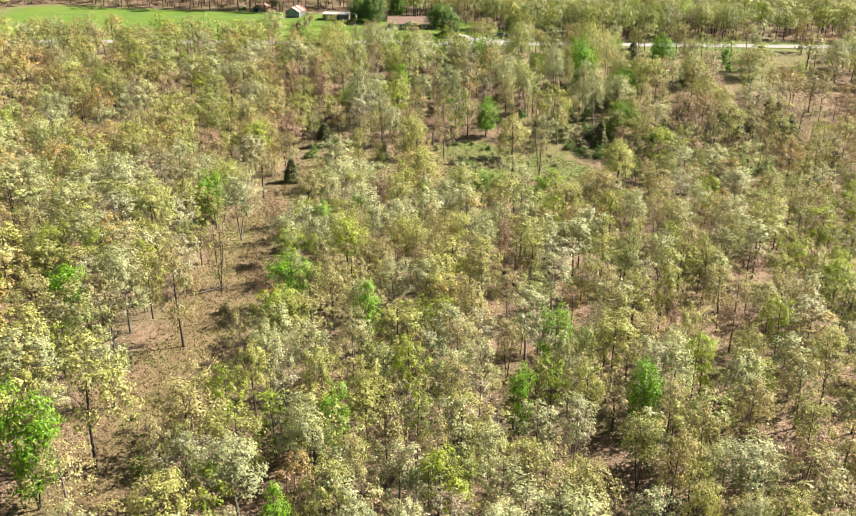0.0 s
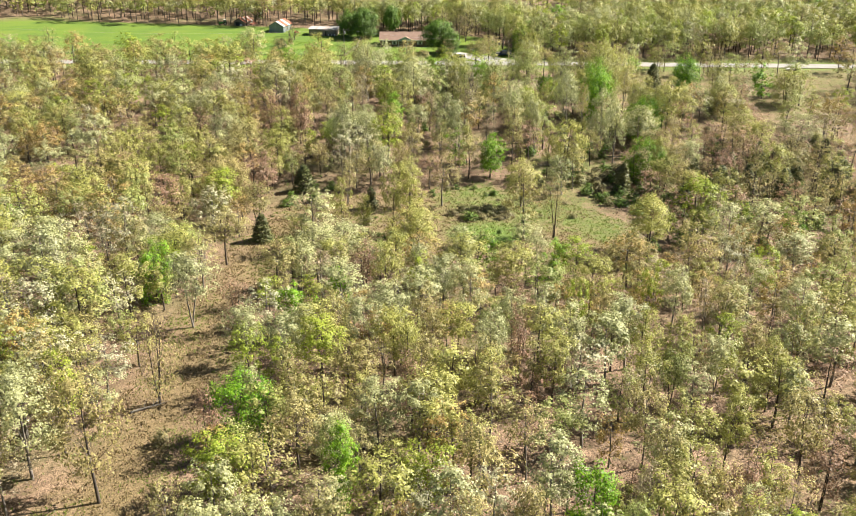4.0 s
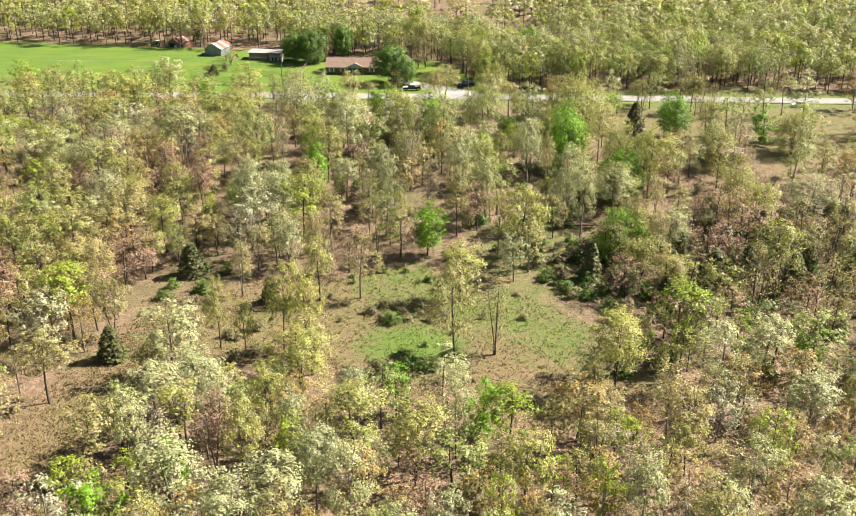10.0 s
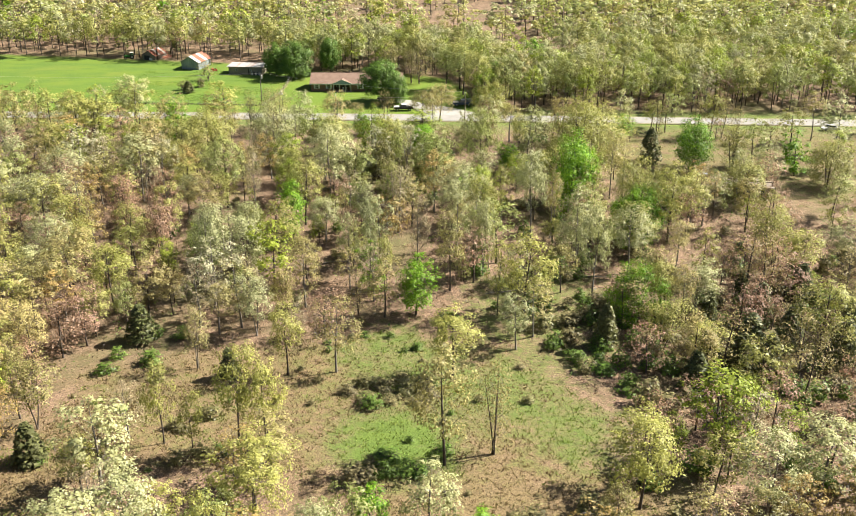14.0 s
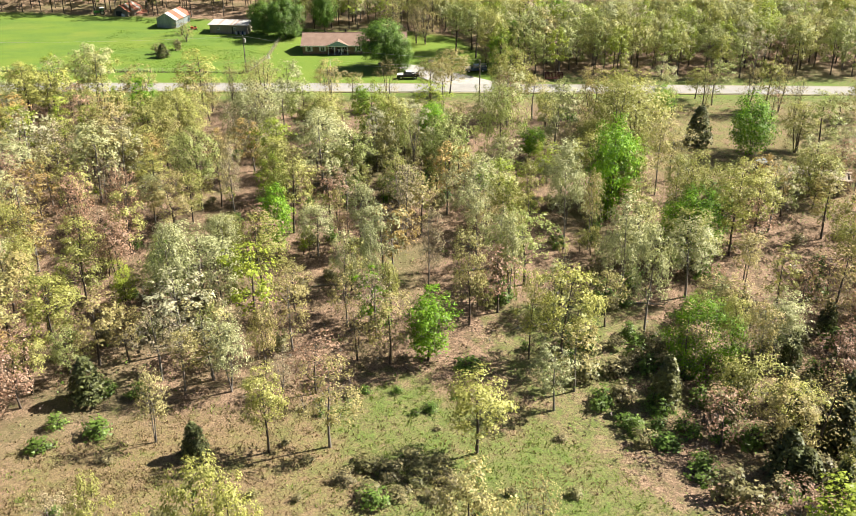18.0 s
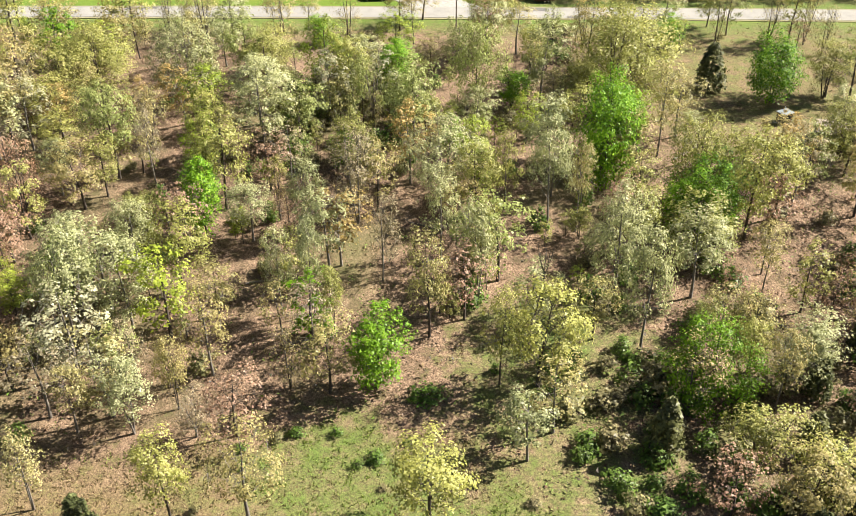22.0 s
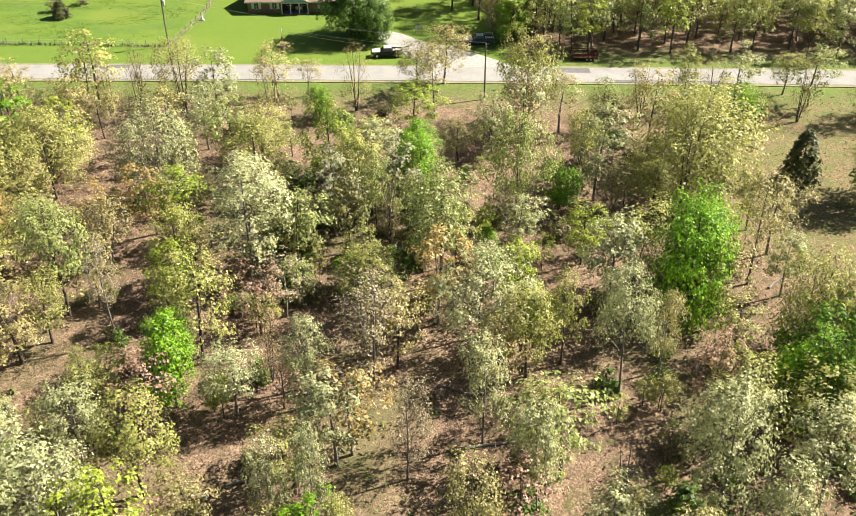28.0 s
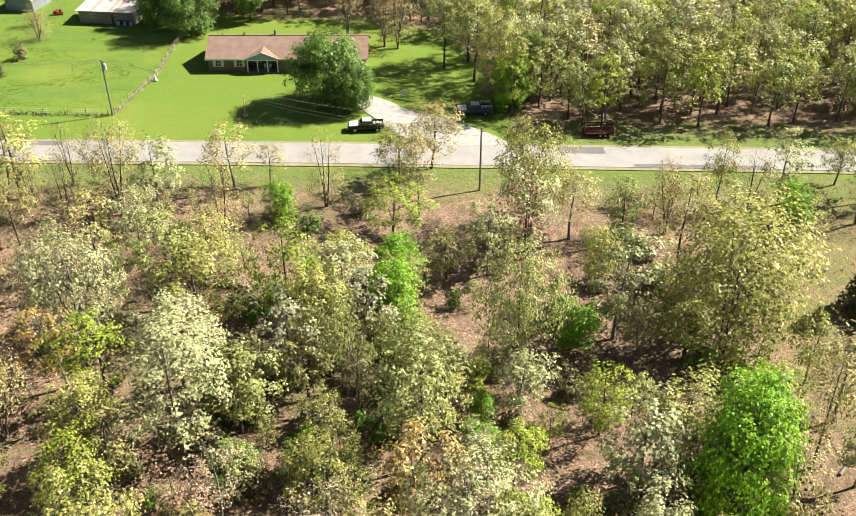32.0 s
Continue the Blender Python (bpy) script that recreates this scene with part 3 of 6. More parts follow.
def strip(name, x0, x1, off0, off1, up, mat, label, cat, kind="structure", step=4.0):
    """A band along the road, with a drop at either edge."""
    bm = bmesh.new()
    last = None
    for x in np.linspace(x0, x1, max(2, int((x1 - x0) / step))):
        w = 0.12 * noise.noise((x * 0.3, off0, 1.0))
        ring = [bm.verts.new((x, road_y(x) + o, road_z(x) + u)) for o, u in ((off0 + w, up - 0.25), (off0 + w, up), (off1 + w, up), (off1 + w, up - 0.25))]
        if last:
            for k in range(3):
                bm.faces.new((last[k], ring[k], ring[k + 1], last[k + 1]))
        last = ring
    return tagged(part(name, bm, mat), label, cat, kind=kind)


strip("road", -330, 380, -3.1, 3.1, 0, ASPHALT, "pale sun-bleached asphalt country road", "road")
strip("road_verge", -330, 380, -3.9, 3.8, -0.05, DUST, "dusty gravel edge of the road", "verge")
for px0, px1, o0, o1 in ((40.5, 47.5, 0.9, 3.0), (-40, -33.5, 1.7, 3.05), (51, 70, -3.05, -2.1)):
    strip("road_patch", px0, px1, o0, o1, 0.006, PATCH, "dark repaired asphalt patch in the road", "patch", step=1.5)


def build_drive():
    outline = [(20.5, 363.4), (34.5, 362.9), (31.5, 366.5), (28, 369.5), (23.5, 373.2), (18.3, 375.6), (14.5, 379.5), (10.5, 382), (8.2, 380.5), (9.8, 377), (13, 372.8), (15.5, 368.8), (18, 365.6)]
    bm = bmesh.new()
    vs = [bm.verts.new((x, y, land(x, y) + 0.10)) for x, y in outline]
    f = bm.faces.new(vs)
    bmesh.ops.triangulate(bm, faces=[f])
    ext = bmesh.ops.extrude_face_region(bm, geom=bm.faces[:])
    for v in ext["geom"]:
        if isinstance(v, bmesh.types.BMVert):
            v.co.z -= 0.3
    tagged(part("driveway", bm, GRAVEL), "pale gravel driveway opening onto the road", "driveway", kind="structure")


build_drive()

# ---- materials of the farm ----
BRICK = surface("brown_brick", (0.16, 0.10, 0.075), (0.30, 0.20, 0.15), 1.5, 0.9, 0, 0.5, 18.0)
SHINGLE = surface("red_brown_shingle", (0.205, 0.132, 0.102), (0.32, 0.22, 0.17), 0.8, 0.9, 0, 0.5, 9.0)
WHITE = surface("white_paint", (0.68, 0.68, 0.66), (0.82, 0.82, 0.80), 2.0, 0.6, 0, 0.1)
BLUE_GABLE = surface("pale_blue_siding", (0.30, 0.42, 0.50), (0.42, 0.55, 0.63), 2.0, 0.6)
# Near-black, in place of shade inside openings; also on the truck bed floor.
DARK = surface("dark_opening", (0.02, 0.02, 0.022), (0.05, 0.05, 0.05), 2.0, 0.7)
TAN = surface("tan_siding", (0.28, 0.23, 0.18), (0.42, 0.36, 0.29), 1.0, 0.8, 0, 0.3, 12.0, (1, 1, 0.2))
GREY_TIN = surface("grey_tin", (0.20, 0.24, 0.27), (0.38, 0.43, 0.46), 0.6, 0.55, 0.35, 0.3, 8.0, (1, 1, 0.15))
RUST = surface("rusty_tin", (0.28, 0.10, 0.06), (0.46, 0.20, 0.14), 0.9, 0.75, 0.2, 0.3, 8.0)
PALE_TIN = surface("pale_tin", (0.50, 0.47, 0.45), (0.74, 0.72, 0.70), 0.8, 0.55, 0.2, 0.2, 8.0)
DULL_TIN = surface("dull_tin", (0.34, 0.33, 0.33), (0.60, 0.58, 0.57), 0.9, 0.65, 0.15, 0.2, 8.0)
FADED_RUST = surface("faded_rust_tin", (0.34, 0.22, 0.17), (0.55, 0.44, 0.39), 0.9, 0.7, 0.15, 0.2, 8.0)
WOOD = surface("grey_wood", (0.17, 0.14, 0.11), (0.34, 0.29, 0.24), 3.0, 0.9, 0, 0.5, 20.0, (1, 1, 0.2))
DARK_WOOD = surface("dark_wood", (0.06, 0.05, 0.042), (0.13, 0.11, 0.095), 3.0, 0.9, 0, 0.5, 20.0, (1, 1, 0.2))
RUBBER = surface("rubber", (0.015, 0.015, 0.015), (0.03, 0.03, 0.03), 5.0, 0.85)
CHROME = surface("metal", (0.45, 0.45, 0.45), (0.65, 0.65, 0.65), 5.0, 0.35, 0.8, 0.05)
BLACK_PAINT = surface("black_paint", (0.012, 0.013, 0.016), (0.03, 0.03, 0.035), 2.0, 0.3, 0, 0.02)
RED_PAINT = surface("red_paint", (0.30, 0.02, 0.015), (0.46, 0.045, 0.03), 2.0, 0.4, 0, 0.05)
MAROON = surface("maroon_paint", (0.05, 0.014, 0.013), (0.10, 0.030, 0.025), 2.0, 0.6, 0, 0.2)
NAVY = surface("blue_paint", (0.03, 0.05, 0.10), (0.06, 0.09, 0.16), 2.0, 0.35, 0, 0.03)
GREEN_PAINT = surface("green_paint", (0.03, 0.16, 0.03), (0.06, 0.26, 0.05), 2.0, 0.5, 0, 0.05)
ORANGE = surface("orange_plastic", (0.55, 0.16, 0.03), (0.7, 0.25, 0.06), 3.0, 0.5)
IRON = surface("dark_iron", (0.035, 0.035, 0.038), (0.09, 0.09, 0.09), 2.0, 0.6, 0.4, 0.2)
LEAF_BROWN = leaf_material("dead_weeds", (0.46, 0.42, 0.28), (0.72, 0.68, 0.50), (0.6, 0.56, 0.36))


def glass(name):
    m, nt, b = material(name, 0.06)
    b.inputs["Base Color"].default_value = (0.03, 0.04, 0.045, 1)
    b.inputs["Specular IOR Level"].default_value = 0.6
    return m


GLASS = glass("window_glass")


def window(parent, x, y, z, w, h, shutters=False):
    """A window in a wall that faces -y; (x, y, z) is its lower middle."""
    win = part("window", block(x - w / 2, x + w / 2, y - 0.03, y + 0.02, z, z + h), DARK, parent)
    part("pane", block(x - w / 2 + 0.06, x + w / 2 - 0.06, y - 0.04, y - 0.034, z + 0.06, z + h - 0.06), GLASS, win)
    bm = bmesh.new()
    for a, b, c, d in ((-w / 2 - 0.06, w / 2 + 0.06, h, h + 0.08), (-w / 2 - 0.06, w / 2 + 0.06, -0.08, 0), (-w / 2 - 0.06, -w / 2, 0, h), (w / 2, w / 2 + 0.06, 0, h), (-0.02, 0.02, 0, h), (-w / 2, w / 2, h / 2 - 0.02, h / 2 + 0.02)):
        block(x + a, x + b, y - 0.07, y - 0.005, z + c, z + d, bm=bm)
    part("window_frame", bm, WHITE, win, "white painted frame")
    if shutters:
        for s in (-1, 1):
            bm = block(x + s * (w / 2 + 0.30) - 0.22, x + s * (w / 2 + 0.30) + 0.22, y - 0.05, y - 0.008, z - 0.05, z + h + 0.05, 0.01)
            for k in range(7):
                block(x + s * (w / 2 + 0.30) - 0.17, x + s * (w / 2 + 0.30) + 0.17, y - 0.065, y - 0.045, z + 0.03 + k * h / 7, z + 0.03 + k * h / 7 + 0.07, bm=bm)
            part("shutter", bm, WHITE, parent, "white louvred shutter")


def slope(x0, x1, y0, z0, y1, z1, thick, bm=None):
    """A roof plane from the eave (y0, z0) to the ridge (y1, z1), of a real thickness."""
    return prism([(y0, z0), (y1, z1), (y1, z1 + thick), (y0, z0 + thick)], x1 - x0, "X", bm=bm) if x0 == 0 else None


def roof_plane(x0, x1, y0, z0, y1, z1, thick=0.12):
    bm = prism([(y0, z0), (y1, z1), (y1, z1 + thick), (y0, z0 + thick)], x1 - x0)
    bm.transform(Matrix.Translation((x0, 0, 0)))
    return bm


def build_house():
    L, D, E, R = 27.4, 9.2, 2.6, 4.75
    h = thing("house", "long brown brick house with red-brown roof and white porch", "house", pose(-16.6, 391.6, land(-3, 391.6) - 0.05, 0, 0, -0.6))
    p0, p1 = 6.9, 12.2      # the porch opening
    bm = bmesh.new()
    block(0, p0, 0, 0.25, 0, E, bm=bm)
    block(p1, L, 0, 0.25, 0, E, bm=bm)
    block(p0, p1, 1.9, 2.15, 0, E, bm=bm)
    block(p0 - 0.25, p0, 0.25, 2.15, 0, E, bm=bm)
    block(p1, p1 + 0.25, 0.25, 2.15, 0, E, bm=bm)
    block(0, L, D - 0.25, D, 0, E, bm=bm)
    for x in (0, L - 0.25):
        end = prism([(0.25, 0), (D - 0.25, 0), (D - 0.25, E), (D / 2, R - 0.15), (0.25, E)], 0.25)
        end.transform(Matrix.Translation((x, 0, 0)))
        me = bpy.data.meshes.new("tmp")
        end.to_mesh(me)
        end.free()
        bm.from_mesh(me)
        bpy.data.meshes.remove(me)
    part("wall", bm, BRICK, h, "brown brick")
    ov = 0.55
    rise = (R - E) / (D / 2)
    part("roof", roof_plane(-0.4, L + 0.4, -ov, E - ov * rise + 0.05, D / 2, R, 0.14), SHINGLE, h, "weathered red-brown shingles")
    part("roof", roof_plane(-0.4, L + 0.4, D + ov, E - ov * rise + 0.05, D / 2, R, 0.14), SHINGLE, h, "weathered red-brown shingles")
    part("ridge_cap", block(-0.4, L + 0.4, D / 2 - 0.16, D / 2 + 0.16, R + 0.11, R + 0.19, 0.03), SHINGLE, h)
    part("fascia", block(-0.4, L + 0.4, -ov - 0.05, -ov - 0.005, E - ov * rise - 0.08, E - ov * rise + 0.16), WHITE, h, "white fascia board")
    part("fascia", block(-0.4, L + 0.4, D + ov + 0.005, D + ov + 0.05, E - ov * rise - 0.08, E - ov * rise + 0.16), WHITE, h, "white fascia board")
    # the small gable over the porch
    mid, half, gz = (p0 + p1) / 2, (p1 - p0) / 2 + 0.35, 1.25
    for s in (-1, 1):
        bm = bmesh.new()
        y0, z0, back = -ov - 0.35, E - 0.18, 3.4
        pts = [(mid + s * half, y0, z0), (mid, y0, z0 + gz), (mid, back, z0 + gz), (mid + s * half, y0 + 1.0, z0)]
        lo = [bm.verts.new(q) for q in pts]
        hi = [bm.verts.new((q[0], q[1], q[2] + 0.13)) for q in pts]
        bm.faces.new(lo)
        bm.faces.new(hi[::-1])
        for i in range(4):
            bm.faces.new((lo[i], lo[(i + 1) % 4], hi[(i + 1) % 4], hi[i]))
        part("porch_roof", bm, SHINGLE, h)
        bm = bmesh.new()
        q = [(mid + s * half, z0 + 0.02), (mid, z0 + gz + 0.02), (mid, z0 + gz + 0.16), (mid + s * half, z0 + 0.16)]
        lo = [bm.verts.new((a, y0 - 0.05, b)) for a, b in q]
        hi = [bm.verts.new((a, y0 - 0.004, b)) for a, b in q]
        bm.faces.new(lo)
        bm.faces.new(hi[::-1])
        for i in range(4):
            bm.faces.new((lo[i], lo[(i + 1) % 4], hi[(i + 1) % 4], hi[i]))
        part("bargeboard", bm, WHITE, h, "white bargeboard")
    bm = prism([(mid - half + 0.15, E - 0.16), (mid + half - 0.15, E - 0.16), (mid, E - 0.16 + gz - 0.08)], 0.1, "Y")
    bm.transform(Matrix.Translation((0, -ov - 0.22, 0)))
    part("gable", bm, BLUE_GABLE, h, "pale blue boarded gable")
    part("porch_beam", block(p0 - 0.1, p1 + 0.1, -ov - 0.28, -ov - 0.06, E - 0.36, E - 0.17, 0.01), WHITE, h, "white beam")
    for k in range(4):
        x = p0 + 0.05 + k * (p1 - p0 - 0.1) / 3
        bm = block(x - 0.09, x + 0.09, -ov - 0.26, -ov - 0.08, 0.18, E - 0.36, 0.012)
        block(x - 0.13, x + 0.13, -ov - 0.30, -ov - 0.04, 0.15, 0.3, 0.01, bm=bm)
        part("porch_post", bm, WHITE, h, "white square post")
    # Floor and door take darker colours to stand for the shade in the porch.
    part("porch_floor", block(p0 - 0.2, p1 + 0.2, -ov - 0.4, 1.9, 0, 0.15, 0.01), WOOD, h, "grey wood porch floor, darkened in place of shade")
    door = part("door", block(mid - 0.5, mid + 0.5, 1.84, 1.9, 0.15, 2.2, 0.01), DARK_WOOD, h, "front door coloured dark in place of porch shade")
    part("door_handle", block(mid + 0.36, mid + 0.42, 1.78, 1.84, 1.1, 1.16, 0.01), CHROME, door)
    window(h, mid - 1.5, 1.9, 1.0, 0.9, 1.2)
    window(h, mid + 1.5, 1.9, 1.0, 0.9, 1.2)
    for x, w in ((1.75, 0.85), (5.4, 0.85), (15.0, 0.9), (19.0, 0.9), (23.5, 0.9)):
        window(h, x, 0, 0.95, w, 1.15, True)
    for x, w, t in ((1.9, 0.09, 0.35), (5.9, 0.12, 0.55), (11.3, 0.16, 0.9), (17.2, 0.11, 0.5)):
        yy = D / 2 + (0.5 if w < 0.1 else 0.1)
        part("roof_vent", rod([(x, yy, R - 0.3), (x, yy, R + t)], [w, w], 8), IRON, h, "dark roof vent pipe")
    for k in range(2):
        c = thing("porch_chair", "pale metal porch chair on the house porch", "chair", h.matrix_basis @ pose(mid + 0.2 + k * 0.9, 0.6, 0.15, 0, 0, 10), group="porch chairs")
        part("seat", block(-0.25, 0.25, -0.25, 0.25, 0.40, 0.45, 0.015), WHITE, c)
        part("backrest", block(-0.25, 0.25, 0.22, 0.27, 0.45, 0.95, 0.015), WHITE, c)
        for sx in (-0.22, 0.22):
            for sy in (-0.22, 0.22):
                part("leg", rod([(sx, sy, 0), (sx, sy, 0.40)], [0.02, 0.02], 5), WHITE, c)


build_house()


def build_outbuilding():
    L, D, H = 11.2, 5.2, 2.55
    s = thing("long_shed", "long tan outbuilding with a pale rust-streaked flat tin roof", "shed", pose(-46.2, 415.4, land(-40, 416) - 0.05, 0, 0, -7))
    bm = block(0, L, 0, D, 0, H, 0.01)
    part("wall", bm, TAN, s, "tan boarded wall")
    for k in range(20):
        part("batten", block(0.25 + k * 0.56, 0.30 + k * 0.56, -0.03, -0.004, 0.05, H - 0.05), TAN, s)
    roof = part("roof", prism([(-0.6, H + 0.02), (D + 0.4, H + 0.30), (D + 0.4, H + 0.36), (-0.6, H + 0.08)], L + 0.9), DULL_TIN, s, "dull pale tin roof")
    roof.location.x = -0.45
    for k in range(9):
        bm = prism([(-0.58, H + 0.085), (D + 0.38, H + 0.363), (D + 0.38, H + 0.385), (-0.58, H + 0.107)], 0.62)
        bm.transform(Matrix.Translation((0.1 + k * 1.2, 0, 0)))
        part("roof_sheet", bm, FADED_RUST if k in (2, 5, 6) else DULL_TIN, s, "faintly rusted tin sheet" if k in (2, 5, 6) else "")
    window(s, 2.6, 0, 1.2, 0.6, 0.6)
    window(s, 7.4, 0, 1.2, 0.6, 0.6)
    part("door", block(6.55, 7.0, -0.05, -0.006, 0, 2.0), DARK_WOOD, s, "dark plank door")
    for k in range(5):
        t = thing("drum", "upright pale storage drum beside the long shed", "drum", s.matrix_basis @ pose(8.0 + k * 0.62, -0.5, 0.03), group="drums by the shed")
        part("body", rod([(0, 0, 0), (0, 0, 0.42), (0, 0, 0.43), (0, 0, 0.85)], [0.27, 0.28, 0.29, 0.27], 12), (WHITE, IRON, PALE_TIN, NAVY, WHITE)[k], t)
        part("lid", rod([(0, 0, 0.86), (0, 0, 0.9)], [0.28, 0.27], 12), IRON, t)
    pen = thing("wire_pen", "open metal-framed animal pen beside the long shed", "pen", s.matrix_basis @ pose(L + 0.15, 1.0, 0.03))
    for x in (0, 1.2, 2.4):
        for y in (0, 4.2):
            part("post", rod([(x, y, 0), (x, y, 2.1)], [0.035, 0.035], 5), PALE_TIN, pen)
    for z in (0.7, 1.4, 2.1):
        for y in (0, 4.2):
            part("rail", rod([(0, y, z), (2.4, y, z)], [0.025, 0.025], 5), PALE_TIN, pen)
        for x in (0, 2.4):
            part("rail", rod([(x, 0, z), (x, 4.2, z)], [0.025, 0.025], 5), PALE_TIN, pen)


build_outbuilding()


def build_barn(name, label, x, y, turn, W, L, E, R, wall_mat, sheets, open_front=False):
    b = thing(name, label, "barn", pose(x, y, land(x, y) - 0.05, 0, 0, turn))
    bm = bmesh.new()
    for y0 in (0, L - 0.12):
        one = prism([(0, 0), (W, 0), (W, E), (W / 2, R), (0, E)], 0.12, "Y")
        one.transform(Matrix.Translation((0, y0, 0)))
        me = bpy.data.meshes.new("tmp")
        one.to_mesh(me)
        one.free()
        bm.from_mesh(me)
        bpy.data.meshes.remove(me)
    block(0, 0.12, 0.12, L - 0.12, 0, E, bm=bm)
    block(W - 0.12, W, 0.12, L - 0.12, 0, E, bm=bm)
    part("wall", bm, wall_mat, b, "weathered metal wall")
    n = int(W / 0.7)
    for k in range(n):
        xx = (k + 0.5) * W / n
        part("wall_sheet", block(xx - 0.3 * W / n, xx + 0.3 * W / n, -0.035, -0.004, 0.05, E + (R - E) * (1 - abs(2 * xx / W - 1)) - 0.25), wall_mat, b)
    for s in (0, 1):
        m = int(L / 0.9)
        for k in range(m):
            one = bmesh.new()
            ya, yb = -0.4 + k * (L + 0.8) / m, -0.4 + (k + 1) * (L + 0.8) / m - 0.02
            xe, xr = (-0.4, W / 2) if s == 0 else (W + 0.4, W / 2)
            ze = E - 0.4 * (R - E) / (W / 2)
            lift = 0.03 * (k % 2)
            q = [(xe, ya, ze), (xe, yb, ze), (xr, yb, R), (xr, ya, R)]
            lo = [one.verts.new((a, bb, c + 0.03 + lift)) for a, bb, c in q]
            hi = [one.verts.new((a, bb, c + 0.07 + lift)) for a, bb, c in q]
            one.faces.new(lo)
            one.faces.new(hi[::-1])
            for i in range(4):
                one.faces.new((lo[i], lo[(i + 1) % 4], hi[(i + 1) % 4], hi[i]))
            mat = sheets[(k * 7 + s * 3) % len(sheets)]
            part("roof_sheet", one, mat, b, "rust-red tin sheet" if mat is RUST else "pale tin sheet")
    if open_front:
        # The wall is closed here; a near-black panel stands for the shade inside.
        part("doorway", block(W * 0.15, W * 0.6, -0.06, -0.04, 0, E * 0.9), DARK, b, "near-black panel in place of the shade inside a doorway")
    else:
        part("door", block(W * 0.32, W * 0.68, -0.09, -0.04, 0, E * 0.95, 0.01), wall_mat, b, "sliding metal door")
    return b


build_barn("barn", "grey tin barn with a red and white striped tin roof", -63.4, 422.9, -14, 6.2, 9.0, 2.6, 4.4, GREY_TIN, (PALE_TIN, RUST, RUST, PALE_TIN, RUST))
build_barn("old_shed", "half-collapsed grey shed with a rusty tin roof", -80.8, 438.4, -20, 5.2, 7.0, 1.7, 3.3, WOOD, (RUST, RUST, PALE_TIN), True)
board = thing("leaning_sheet", "white board leaning against the collapsed shed", "board", pose(-77.6, 437.0, land(-77, 437), -18, 0, -10))
part("panel", block(-0.6, 0.6, -0.03, 0.03, 0, 2.2, 0.01), WHITE, board)
lean = thing("fallen_roof", "rusty tin roof lying slumped beside the collapsed shed", "roof", pose(-75.6, 440.6, land(-75, 440), 0, 16, -20))
for k in range(5):
    part("roof_sheet", block(0, 3.4, k * 0.95, k * 0.95 + 0.9, 0.7 + 0.04 * (k % 2), 0.75 + 0.04 * (k % 2)), RUST, lean)
part("prop", block(0.1, 0.4, 0.3, 4.2, -0.3, 0.7, 0.01), WOOD, lean)


# ---- vehicles ----
def wheel(parent, x, y, r=0.38, w=0.26):
    t = part("wheel", rod([(x, y - w / 2, r), (x, y - w / 2 + 0.03, r), (x, y + w / 2 - 0.03, r), (x, y + w / 2, r)], [r * 0.86, r, r, r * 0.86], 16), RUBBER, parent, "black rubber tyre")
    part("rim", rod([(x, y - w / 2 - 0.01, r), (x, y + w / 2 + 0.01, r)], [r * 0.55, r * 0.55], 12), CHROME, t, "bright metal rim")


def merged(bm, other):
    me = bpy.data.meshes.new("tmp")
    other.to_mesh(me)
    other.free()
    bm.from_mesh(me)
    bpy.data.meshes.remove(me)
    return bm


